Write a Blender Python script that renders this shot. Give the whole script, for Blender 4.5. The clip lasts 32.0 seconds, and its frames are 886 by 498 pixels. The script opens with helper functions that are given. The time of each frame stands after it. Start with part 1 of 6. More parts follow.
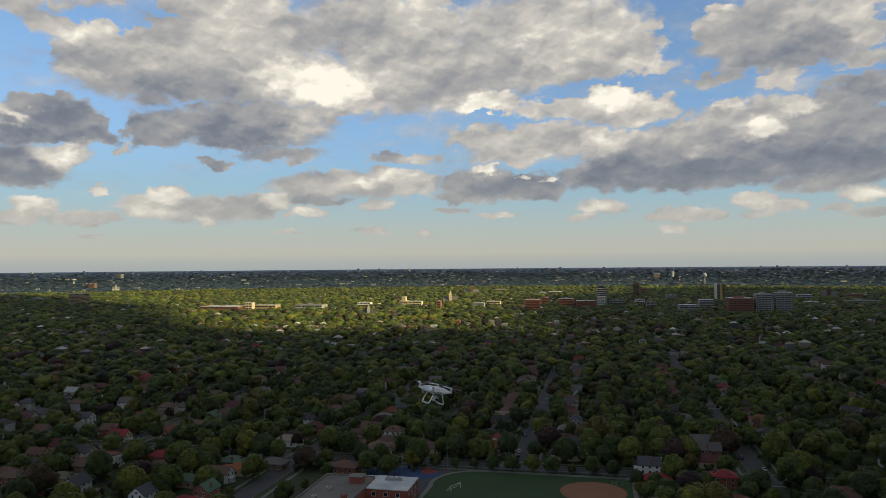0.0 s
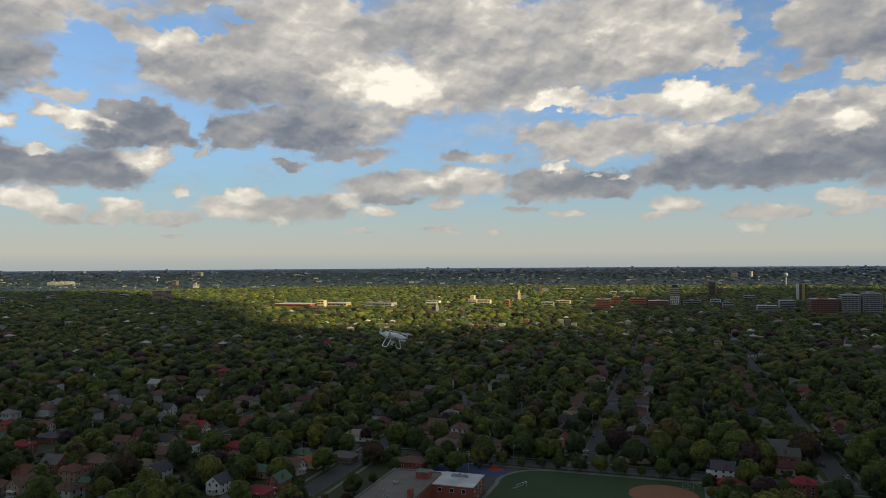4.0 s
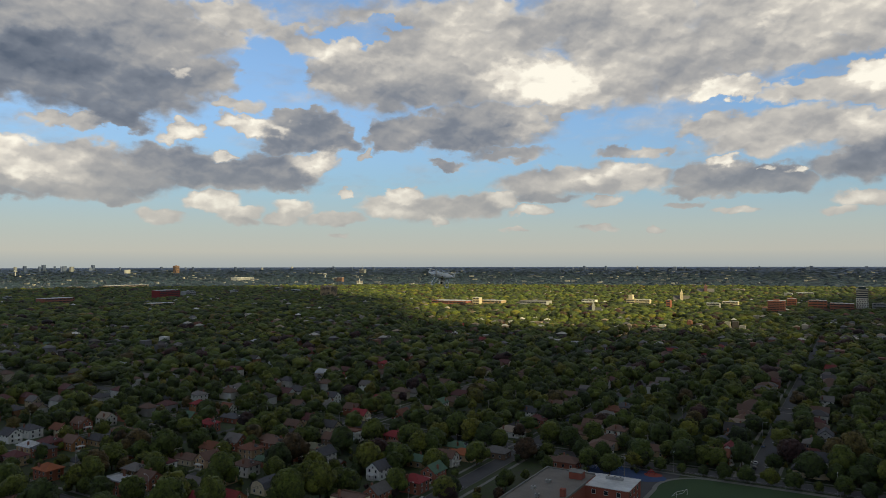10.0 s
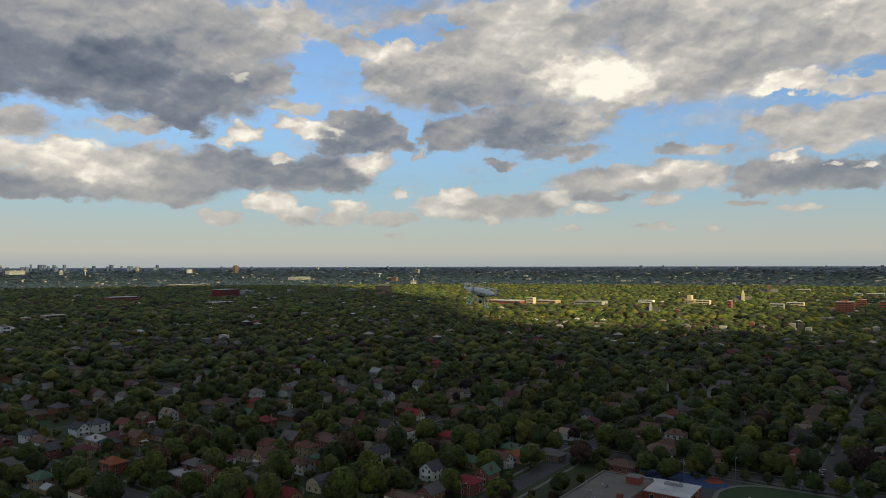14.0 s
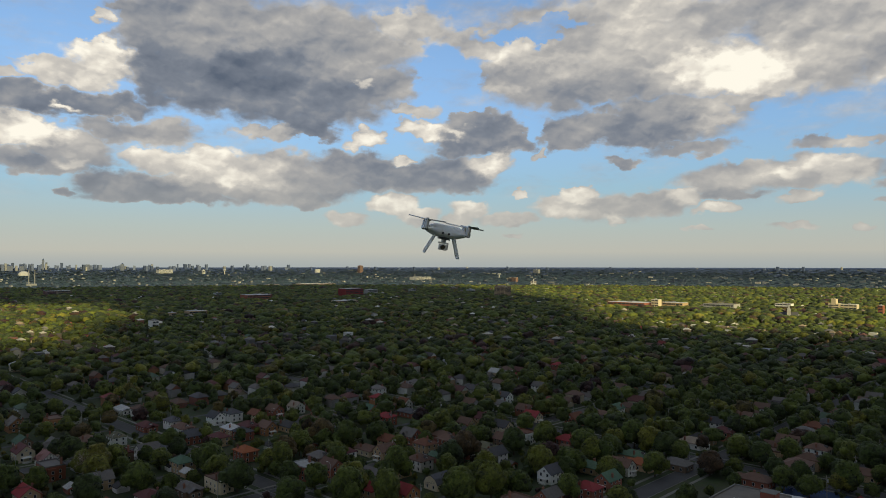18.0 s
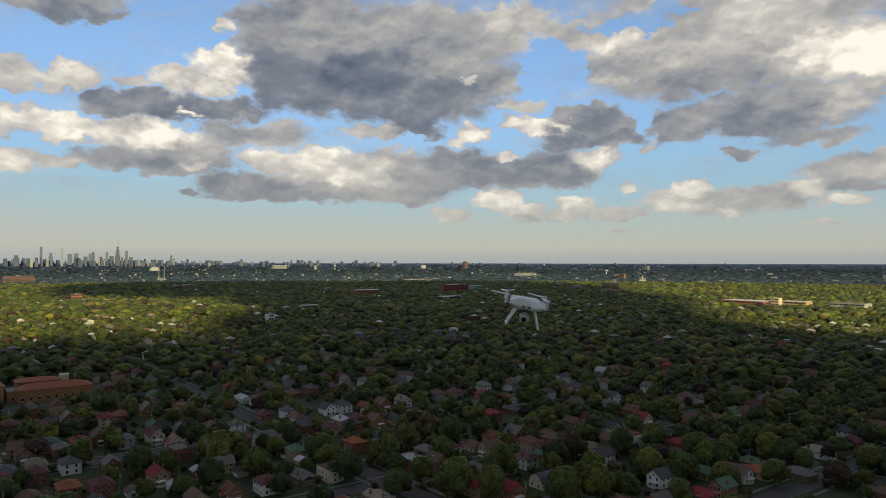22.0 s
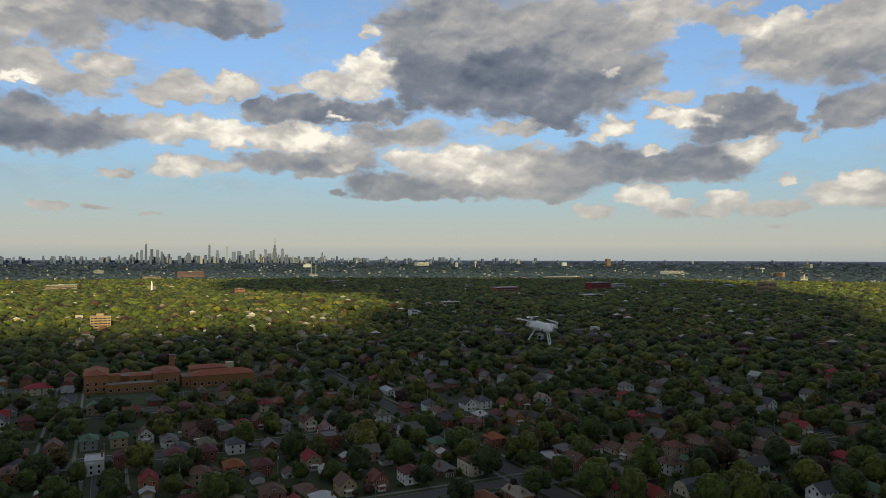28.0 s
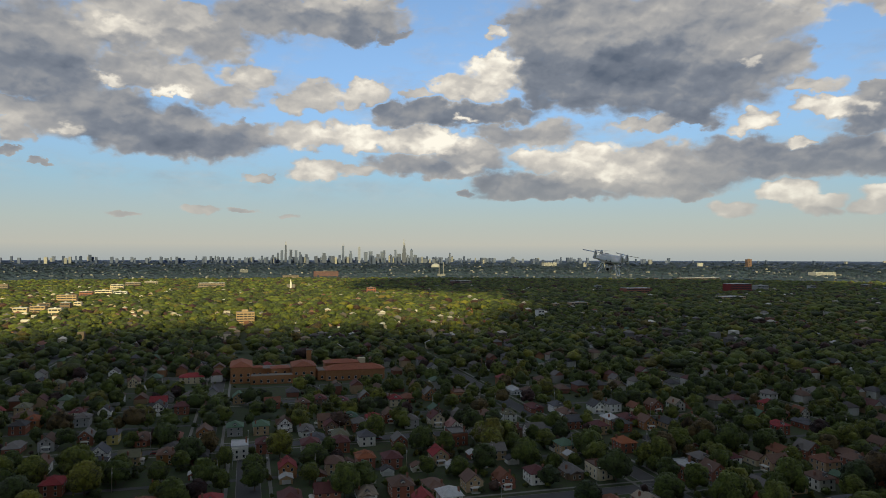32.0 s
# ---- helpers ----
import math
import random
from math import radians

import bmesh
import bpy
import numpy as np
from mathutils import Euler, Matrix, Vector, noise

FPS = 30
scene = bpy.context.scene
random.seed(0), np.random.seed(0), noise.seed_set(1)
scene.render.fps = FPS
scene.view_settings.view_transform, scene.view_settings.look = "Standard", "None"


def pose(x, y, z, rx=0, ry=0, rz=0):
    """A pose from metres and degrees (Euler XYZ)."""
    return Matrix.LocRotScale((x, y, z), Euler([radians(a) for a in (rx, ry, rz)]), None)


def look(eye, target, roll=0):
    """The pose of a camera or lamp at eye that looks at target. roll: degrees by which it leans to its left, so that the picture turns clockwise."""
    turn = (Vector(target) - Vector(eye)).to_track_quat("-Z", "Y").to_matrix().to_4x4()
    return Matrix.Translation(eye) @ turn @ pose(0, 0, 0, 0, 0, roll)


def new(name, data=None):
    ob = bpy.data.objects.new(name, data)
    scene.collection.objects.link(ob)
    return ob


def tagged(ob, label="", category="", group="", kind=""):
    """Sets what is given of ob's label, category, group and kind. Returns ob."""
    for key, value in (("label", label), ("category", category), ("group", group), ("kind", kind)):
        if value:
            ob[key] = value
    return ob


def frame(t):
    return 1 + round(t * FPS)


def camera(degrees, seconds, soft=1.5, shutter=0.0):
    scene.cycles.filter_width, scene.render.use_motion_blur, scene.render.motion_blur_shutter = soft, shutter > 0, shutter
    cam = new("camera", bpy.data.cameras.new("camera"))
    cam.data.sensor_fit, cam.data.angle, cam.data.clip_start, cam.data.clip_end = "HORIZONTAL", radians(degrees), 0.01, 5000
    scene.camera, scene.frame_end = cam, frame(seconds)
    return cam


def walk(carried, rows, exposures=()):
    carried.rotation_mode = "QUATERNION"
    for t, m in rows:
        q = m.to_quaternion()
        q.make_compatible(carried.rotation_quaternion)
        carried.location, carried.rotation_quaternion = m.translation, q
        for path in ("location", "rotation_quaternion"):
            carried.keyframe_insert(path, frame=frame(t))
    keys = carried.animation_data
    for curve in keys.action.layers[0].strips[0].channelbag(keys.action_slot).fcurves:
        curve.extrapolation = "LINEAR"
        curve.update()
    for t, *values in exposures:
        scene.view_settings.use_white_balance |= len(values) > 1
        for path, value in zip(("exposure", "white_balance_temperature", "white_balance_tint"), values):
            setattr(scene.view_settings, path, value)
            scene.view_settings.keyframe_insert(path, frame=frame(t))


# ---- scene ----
CAM = camera(64.15, 32.0, soft=0.9)
PATH = [
    (0.0, -2.04, 1.82, 99.77, 12.30, 1.36, -0.47),
    (0.5, -1.87, 1.79, 99.70, 12.56, 1.36, -0.39),
    (1.0, -1.63, 1.73, 99.65, 12.91, 1.34, -0.41),
    (1.5, -1.39, 1.65, 99.61, 13.50, 1.34, -0.37),
    (2.0, -1.16, 1.57, 99.55, 14.03, 1.34, -0.37),
    (2.5, -0.95, 1.48, 99.45, 14.62, 1.34, -0.38),
    (3.0, -0.80, 1.41, 99.36, 15.55, 1.34, -0.38),
    (3.5, -0.69, 1.37, 99.29, 16.71, 1.33, -0.37),
    (5.5, 0.24, 0.67, 99.27, 21.35, 1.27, -0.27),
    (6.0, 0.33, 0.70, 99.22, 22.47, 1.26, -0.22),
    (6.5, 0.43, 0.74, 99.11, 23.51, 1.27, -0.22),
    (7.0, 0.51, 0.79, 99.02, 24.51, 1.27, -0.22),
    (7.5, 0.60, 0.87, 98.92, 25.49, 1.27, -0.21),
    (8.0, 0.69, 0.98, 98.86, 26.45, 1.25, -0.18),
    (8.5, 0.75, 1.11, 98.80, 27.41, 1.25, -0.17),
    (9.0, 0.79, 1.27, 98.70, 28.37, 1.24, -0.15),
    (9.5, 0.80, 1.46, 98.61, 29.36, 1.25, -0.13),
    (10.0, 0.79, 1.67, 98.54, 30.44, 1.23, -0.10),
    (10.5, 0.75, 1.90, 98.48, 31.31, 1.21, -0.11),
    (11.0, 0.67, 2.12, 98.44, 31.59, 1.21, -0.09),
    (11.5, 0.55, 2.33, 98.46, 31.86, 1.21, -0.09),
    (12.0, 0.42, 2.54, 98.55, 32.19, 1.20, -0.10),
    (12.5, 0.26, 2.74, 98.65, 32.81, 1.20, -0.08),
    (13.0, 0.12, 2.96, 98.67, 33.19, 1.18, -0.12),
    (13.5, 0.01, 3.18, 98.67, 33.72, 1.19, -0.13),
    (14.0, -0.05, 3.39, 98.68, 34.78, 1.21, -0.14),
    (14.5, -0.06, 3.55, 98.66, 35.88, 1.23, -0.16),
    (16.5, -0.86, 5.89, 98.18, 40.86, 1.17, -0.12),
    (17.0, -0.81, 6.07, 98.16, 42.00, 1.20, -0.09),
    (17.5, -0.79, 6.27, 98.17, 43.21, 1.22, -0.07),
    (18.0, -0.84, 6.42, 98.20, 44.48, 1.26, 0.02),
    (18.5, -0.90, 6.49, 98.23, 45.80, 1.20, 0.03),
    (19.0, -0.93, 6.51, 98.28, 47.03, 1.16, 0.05),
    (19.5, -0.93, 6.50, 98.31, 48.21, 1.12, 0.08),
    (20.0, -0.90, 6.47, 98.35, 49.37, 1.06, 0.09),
    (20.5, -0.84, 6.43, 98.42, 50.52, 1.03, 0.09),
    (21.0, -0.77, 6.39, 98.51, 51.41, 0.99, 0.09),
    (21.5, -0.68, 6.37, 98.59, 52.17, 0.96, 0.08),
    (22.0, -0.57, 6.36, 98.67, 52.95, 0.93, 0.06),
    (22.5, -0.43, 6.37, 98.73, 53.72, 0.90, 0.06),
    (23.0, -0.27, 6.39, 98.78, 54.47, 0.88, 0.06),
    (23.5, -0.12, 6.40, 98.83, 55.22, 0.88, 0.04),
    (24.0, 0.01, 6.40, 98.87, 55.96, 0.85, 0.07),
    (24.5, 0.09, 6.39, 98.88, 56.73, 0.83, 0.09),
    (26.5, 1.59, 5.63, 98.89, 59.47, 0.76, 0.13),
    (27.0, 1.69, 5.67, 99.03, 59.78, 0.75, 0.11),
    (27.5, 1.78, 5.67, 99.10, 61.83, 0.73, 0.10),
    (28.0, 1.89, 5.66, 99.06, 64.28, 0.69, 0.10),
    (28.5, 2.00, 5.70, 99.04, 66.14, 0.67, 0.10),
    (29.0, 2.10, 5.76, 99.01, 67.19, 0.63, 0.09),
    (29.5, 2.16, 5.79, 98.94, 68.25, 0.63, 0.09),
    (30.0, 2.19, 5.83, 98.85, 69.49, 0.64, 0.06),
    (30.5, 2.22, 5.91, 98.72, 70.76, 0.64, 0.08),
    (31.0, 2.22, 5.98, 98.60, 72.03, 0.65, 0.08),
    (31.5, 2.23, 6.07, 98.48, 73.32, 0.68, 0.08),
    (32.0, 2.23, 6.14, 98.41, 74.53, 0.69, 0.10),
]
walk(CAM, [(t, pose(x, y, z, 90 + pitch, 0, yaw) @ pose(0, 0, 0, 0, 0, lean)) for t, x, y, z, yaw, pitch, lean in PATH])

# ---- light ----
SUN_EL, SUN_AZ = 19.0, 110.0          # degrees; azimuth from +y towards +x
SUN_WAY = Vector((math.sin(radians(SUN_AZ)) * math.cos(radians(SUN_EL)), math.cos(radians(SUN_AZ)) * math.cos(radians(SUN_EL)), math.sin(radians(SUN_EL))))
sun = new("sun", bpy.data.lights.new("sun", "SUN"))
sun.data.energy, sun.data.angle, sun.data.color = 5.0, radians(1.6), (1.0, 0.85, 0.42)
sun.matrix_world = look(SUN_WAY * 100, (0, 0, 0))
scene.view_settings.exposure = 0.0


class Nodes:
    """Small helper to lay out a node tree."""

    def __init__(self, tree):
        self.tree = tree
        tree.nodes.clear()

    def put(self, kind):
        return self.tree.nodes.new(kind)

    def join(self, value, socket):
        if isinstance(value, (int, float, tuple)):
            socket.default_value = value
        else:
            self.tree.links.new(value, socket)

    def math(self, op, a, b=0.0, c=0.0, clamp=False):
        node = self.put("ShaderNodeMath")
        node.operation, node.use_clamp = op, clamp
        for value, socket in zip((a, b, c), node.inputs):
            self.join(value, socket)
        return node.outputs[0]

    def vec(self, op, a, b=(0, 0, 0), c=(0, 0, 0), out=0):
        node = self.put("ShaderNodeVectorMath")
        node.operation = op
        for value, socket in zip((a, b, c), node.inputs):
            self.join(value, socket)
        return node.outputs[out]

    def noise(self, where, scale, detail=4.0, rough=0.55, color=False, warp=0.0):
        node = self.put("ShaderNodeTexNoise")
        self.join(where, node.inputs["Vector"])
        node.inputs["Scale"].default_value, node.inputs["Detail"].default_value = scale, detail
        node.inputs["Roughness"].default_value, node.inputs["Distortion"].default_value = rough, warp
        return node.outputs["Color" if color else "Fac"]

    def mix(self, fac, a, b, mode="MIX"):
        node = self.put("ShaderNodeMix")
        node.data_type, node.blend_type = "RGBA", mode
        for value, socket in zip((fac, a, b), (node.inputs[0], node.inputs[6], node.inputs[7])):
            self.join(value, socket)
        return node.outputs[2]

    def step(self, x, lo, hi, a=0.0, b=1.0):
        node = self.put("ShaderNodeMapRange")
        node.interpolation_type = "SMOOTHSTEP"
        for value, socket in zip((x, lo, hi, a, b), node.inputs):
            self.join(value, socket)
        return node.outputs[0]

    def ramp(self, x, stops, mode="LINEAR"):
        node = self.put("ShaderNodeValToRGB")
        node.color_ramp.interpolation = mode
        while len(node.color_ramp.elements) < len(stops):
            node.color_ramp.elements.new(0.5)
        for element, (at, color) in zip(node.color_ramp.elements, stops):
            element.position, element.color = at, (*color, 1)
        self.join(x, node.inputs[0])
        return node.outputs[0]


# The sky: clear evening air with heaps of cloud in it, laid over one another from the farthest to the nearest. Each heap: bearing to
# the left of +y and height over the horizon in degrees, half its width and height, how grey it is (0: sunlit white, 1: slate), how soft its edge.
CLOUDS = []


def cloud(bearing, height, wide, tall, grey, soft):
    CLOUDS.append((bearing, height, wide * 1.10, tall * 1.10, grey, soft))


cloud(32.3, 17.4, 10.8, 3.1, 0.38, 0.50)
cloud(35.4, 15.1, 7.2, 3.0, 0.42, 0.50)
cloud(28.5, 15.3, 8.6, 3.1, 0.35, 0.50)
cloud(39.6, 17.0, 3.4, 1.0, 0.25, 0.50)
cloud(37.4, 16.3, 3.5, 0.8, 0.20, 0.50)
cloud(27.2, 17.8, 5.7, 2.7, 0.28, 0.50)
cloud(28.1, 19.0, 4.8, 1.8, 0.20, 0.50)
cloud(32.3, 13.8, 7.1, 1.5, 0.52, 0.60)
cloud(35.1, 13.5, 3.2, 1.3, 0.55, 0.60)
cloud(18.3, 18.7, 6.8, 2.7, 0.35, 0.60)
cloud(20.1, 18.2, 4.1, 1.3, 0.52, 0.60)
cloud(15.1, 17.0, 6.9, 2.7, 0.35, 0.60)
cloud(17.0, 14.4, 5.5, 2.7, 0.33, 0.70)
cloud(13.3, 19.1, 2.7, 2.1, 0.20, 0.50)
cloud(30.6, 10.7, 6.3, 1.5, 0.62, 0.40)
cloud(26.8, 11.1, 5.7, 2.0, 0.58, 0.50)
cloud(35.0, 10.1, 2.4, 0.9, 0.62, 0.40)
cloud(28.5, 9.8, 2.6, 1.1, 0.66, 0.40)
cloud(22.4, 14.3, 5.4, 2.2, 0.16, 0.50)
cloud(25.1, 15.0, 2.2, 1.1, 0.06, 0.35)
cloud(20.2, 13.2, 2.5, 1.4, 0.08, 0.35)
cloud(21.7, 14.3, 2.9, 1.5, -0.04, 0.60)
cloud(22.4, 11.9, 3.1, 0.5, 0.30, 0.50)
cloud(23.3, 10.8, 1.8, 0.7, 0.25, 0.60)
cloud(4.1, 18.1, 8.6, 3.2, 0.28, 0.50)
cloud(7.8, 16.1, 6.8, 2.5, 0.36, 0.60)
cloud(0.1, 17.4, 5.3, 2.0, 0.20, 0.40)
cloud(-3.4, 16.9, 3.0, 1.8, 0.28, 0.50)
cloud(-2.9, 15.5, 3.9, 0.9, 0.20, 0.40)
cloud(5.5, 17.1, 0.9, 0.5, 0.10, 0.50)
cloud(2.8, 15.0, 4.5, 0.9, 0.38, 0.50)
cloud(11.9, 14.5, 4.6, 2.3, 0.38, 0.70)
cloud(2.4, 12.4, 4.0, 0.9, 0.22, 0.40)
cloud(8.2, 13.1, 2.5, 0.8, 0.12, 0.25)
cloud(9.2, 12.9, 1.8, 0.6, 0.10, 0.30)
cloud(-2.0, 11.6, 4.4, 0.7, 0.30, 0.50)
cloud(-3.3, 12.1, 3.0, 1.0, 0.15, 0.30)
cloud(-1.2, 13.1, 2.0, 0.8, 0.05, 0.25)
cloud(2.4, 9.8, 4.5, 1.4, 0.30, 0.50)
cloud(6.0, 9.9, 3.6, 1.4, 0.25, 0.40)
cloud(9.2, 10.4, 2.7, 1.1, 0.22, 0.40)
cloud(6.9, 9.1, 3.6, 1.1, 0.30, 0.50)
cloud(-3.3, 8.9, 5.2, 1.8, 0.45, 0.50)
cloud(-1.6, 9.9, 2.6, 1.0, 0.15, 0.40)
cloud(-7.8, 8.4, 5.0, 2.6, 0.50, 0.50)
cloud(-7.9, 10.1, 3.3, 1.3, 0.42, 0.50)
cloud(-14.1, 8.8, 5.7, 2.1, 0.52, 0.50)
cloud(-17.6, 9.3, 3.9, 2.0, 0.55, 0.50)
cloud(-11.8, 11.0, 4.4, 1.3, 0.35, 0.50)
cloud(-2.0, 7.0, 5.2, 1.3, 0.72, 0.40)
cloud(-6.2, 6.6, 5.9, 1.1, 0.75, 0.40)
cloud(-10.2, 7.0, 4.9, 1.1, 0.72, 0.50)
cloud(-15.1, 7.5, 6.0, 1.5, 0.68, 0.50)
cloud(-18.3, 6.9, 3.5, 1.6, 0.70, 0.50)
cloud(-16.9, 5.8, 4.4, 0.7, 0.60, 0.50)
cloud(-7.4, 8.5, 1.3, 0.6, 0.30, 0.50)
cloud(-18.4, 11.9, 2.8, 1.0, 0.62, 0.50)
cloud(-17.0, 11.1, 2.9, 1.2, 0.50, 0.50)
cloud(-12.2, 9.9, 1.8, 0.8, 0.08, 0.40)
cloud(-14.5, 11.4, 1.5, 0.8, 0.10, 0.40)
cloud(-9.9, 11.8, 1.4, 0.5, 0.10, 0.40)
cloud(-13.6, 13.5, 1.4, 0.8, 0.25, 0.40)
cloud(-9.2, 14.1, 1.8, 0.9, 0.38, 0.50)
cloud(-13.8, 16.7, 6.2, 2.3, 0.50, 0.35)
cloud(-14.2, 14.9, 5.0, 1.0, 0.55, 0.40)
cloud(-9.6, 17.3, 2.0, 1.5, 0.40, 0.40)
cloud(-16.1, 17.7, 4.5, 0.9, 0.32, 0.50)
cloud(-18.8, 16.3, 1.4, 2.0, 0.25, 0.40)
cloud(-9.0, 18.8, 1.0, 0.6, 0.15, 0.40)
cloud(-18.8, 13.9, 1.8, 0.7, 0.35, 0.50)
cloud(41.8, 17.8, 3.3, 1.0, 0.30, 0.50)
cloud(43.1, 17.2, 2.5, 0.8, 0.35, 0.60)
cloud(39.6, 13.9, 1.5, 0.5, 0.30, 0.60)
cloud(41.7, 10.6, 4.0, 1.4, 0.66, 0.35)
cloud(42.4, 11.6, 1.8, 0.6, 0.55, 0.40)
cloud(39.2, 9.6, 1.9, 1.0, 0.72, 0.40)
cloud(43.1, 9.7, 2.1, 1.2, 0.62, 0.50)
cloud(43.6, 10.5, 0.9, 0.4, 0.20, 0.40)
cloud(42.4, 7.4, 2.5, 1.6, 0.45, 0.50)
cloud(42.9, 6.2, 1.8, 0.6, 0.70, 0.50)
cloud(40.6, 8.1, 1.8, 0.9, 0.15, 0.35)
cloud(42.4, 7.2, 1.1, 0.6, 0.75, 0.50)
cloud(36.8, 8.9, 0.6, 0.4, 0.20, 0.40)
cloud(25.1, 8.8, 3.1, 0.6, 0.55, 0.60)
cloud(30.2, 8.1, 1.5, 0.4, 0.60, 0.50)
cloud(17.0, 6.7, 5.0, 1.3, 0.38, 0.40)
cloud(22.9, 6.4, 3.6, 1.2, 0.40, 0.50)
cloud(21.1, 7.3, 1.8, 0.6, 0.30, 0.50)
cloud(22.4, 5.3, 2.7, 0.4, 0.60, 0.50)
cloud(15.2, 6.9, 2.3, 1.0, 0.12, 0.40)
cloud(18.4, 6.7, 1.4, 0.6, 0.20, 0.40)
cloud(10.6, 5.5, 2.7, 0.5, 0.55, 0.50)
cloud(8.8, 6.6, 3.7, 1.2, 0.60, 0.40)
cloud(6.5, 6.4, 4.1, 1.1, 0.66, 0.35)
cloud(4.7, 6.1, 2.7, 0.9, 0.70, 0.35)
cloud(8.8, 7.7, 1.0, 0.4, 0.10, 0.30)
cloud(3.6, 6.9, 0.8, 0.2, 0.00, 0.30)
cloud(6.0, 7.1, 0.4, 0.2, 0.00, 0.30)
cloud(16.5, 8.9, 1.8, 0.5, 0.45, 0.60)
cloud(13.8, 8.8, 1.8, 0.5, 0.30, 0.60)
cloud(31.4, 4.5, 3.4, 1.1, 0.40, 0.50)
cloud(28.1, 4.8, 3.0, 1.1, 0.42, 0.40)
cloud(35.0, 4.6, 2.2, 0.9, 0.25, 0.40)
cloud(33.5, 5.5, 1.6, 0.6, 0.12, 0.30)
cloud(25.5, 5.3, 1.3, 0.6, 0.12, 0.30)
cloud(23.3, 4.3, 1.8, 0.5, 0.10, 0.30)
cloud(30.8, 3.6, 0.8, 0.4, 0.10, 0.40)
cloud(39.2, 3.7, 2.7, 0.5, 0.30, 0.50)
cloud(42.4, 4.4, 1.6, 0.7, 0.12, 0.35)
cloud(43.4, 3.6, 1.4, 0.6, 0.20, 0.40)
cloud(24.7, 2.8, 1.1, 0.2, 0.30, 0.50)
cloud(38.3, 5.6, 0.5, 0.3, 0.25, 0.40)
cloud(38.8, 2.3, 0.8, 0.2, 0.30, 0.60)
cloud(17.5, 4.9, 1.6, 0.4, 0.25, 0.40)
cloud(18.0, 2.8, 1.6, 0.3, 0.30, 0.50)
cloud(13.6, 2.7, 0.7, 0.3, 0.20, 0.40)
cloud(7.9, 4.0, 1.8, 0.3, 0.25, 0.50)
cloud(11.5, 4.6, 1.4, 0.3, 0.40, 0.60)
cloud(-0.6, 4.6, 2.0, 0.6, 0.20, 0.35)
cloud(1.1, 3.8, 1.3, 0.4, 0.25, 0.40)
cloud(-6.5, 3.8, 2.3, 0.5, 0.30, 0.40)
cloud(-4.5, 3.6, 0.9, 0.4, 0.25, 0.40)
cloud(-9.0, 3.6, 0.7, 0.3, 0.20, 0.40)
cloud(-12.9, 4.2, 1.9, 0.5, 0.30, 0.50)
cloud(-11.5, 4.7, 1.8, 0.6, 0.15, 0.35)
cloud(-14.3, 4.5, 0.8, 0.4, 0.25, 0.40)
cloud(-12.1, 3.6, 1.2, 0.3, 0.35, 0.50)
cloud(-5.9, 2.7, 1.1, 0.4, 0.20, 0.50)
cloud(-18.6, 4.7, 1.6, 0.6, 0.15, 0.40)
cloud(-16.8, 3.9, 1.1, 0.3, 0.30, 0.40)
cloud(-18.9, 3.5, 1.4, 0.3, 0.40, 0.50)
cloud(63.4, 17.4, 6.5, 3.6, 0.60, 0.40)
cloud(68.3, 18.1, 1.2, 1.3, 0.60, 0.40)
cloud(66.7, 14.3, 2.1, 2.6, 0.78, 0.40)
cloud(57.2, 15.3, 4.5, 2.7, 0.70, 0.60)
cloud(62.9, 13.3, 5.2, 2.0, 0.86, 0.50)
cloud(59.0, 13.1, 5.3, 1.6, 0.82, 0.50)
cloud(56.5, 16.2, 9.7, 4.5, 0.50, 0.50)
cloud(58.6, 17.4, 4.3, 1.6, 0.42, 0.60)
cloud(49.6, 14.3, 3.7, 2.2, 0.48, 0.60)
cloud(51.2, 16.9, 4.8, 2.1, 0.45, 0.60)
cloud(58.5, 13.7, 5.7, 2.8, 0.80, 0.50)
cloud(55.0, 12.9, 6.1, 2.1, 0.70, 0.50)
cloud(59.2, 14.7, 3.2, 1.6, 0.88, 0.60)
cloud(55.3, 10.7, 2.3, 1.1, 0.72, 0.40)
cloud(46.3, 18.2, 3.0, 2.0, 0.30, 0.60)
cloud(48.4, 18.8, 2.1, 1.3, 0.20, 0.50)
cloud(51.0, 14.3, 0.6, 0.3, 0.20, 0.50)
cloud(46.7, 12.3, 1.9, 0.6, 0.25, 0.40)
cloud(58.9, 10.2, 2.5, 0.6, 0.30, 0.50)
cloud(51.5, 7.7, 4.0, 1.5, 0.66, 0.40)
cloud(47.5, 6.9, 5.0, 1.3, 0.68, 0.40)
cloud(53.4, 6.6, 2.3, 1.7, 0.60, 0.50)
cloud(44.6, 7.4, 2.6, 1.6, 0.62, 0.40)
cloud(55.3, 5.1, 1.5, 0.7, 0.60, 0.40)
cloud(50.8, 10.2, 1.5, 0.8, 0.15, 0.30)
cloud(46.3, 10.8, 2.1, 0.7, 0.15, 0.35)
cloud(47.9, 8.5, 1.0, 0.4, 0.10, 0.35)
cloud(57.1, 8.0, 2.9, 1.0, 0.30, 0.50)
cloud(58.5, 6.7, 2.9, 1.4, 0.30, 0.50)
cloud(58.5, 5.5, 3.2, 0.8, 0.45, 0.50)
cloud(59.5, 7.4, 1.7, 1.2, 0.10, 0.40)
cloud(46.7, 4.1, 1.7, 0.7, 0.15, 0.35)
cloud(48.7, 4.9, 2.1, 0.8, 0.10, 0.30)
cloud(52.3, 3.7, 1.6, 0.6, 0.20, 0.40)
cloud(46.3, 3.4, 1.3, 0.4, 0.35, 0.50)
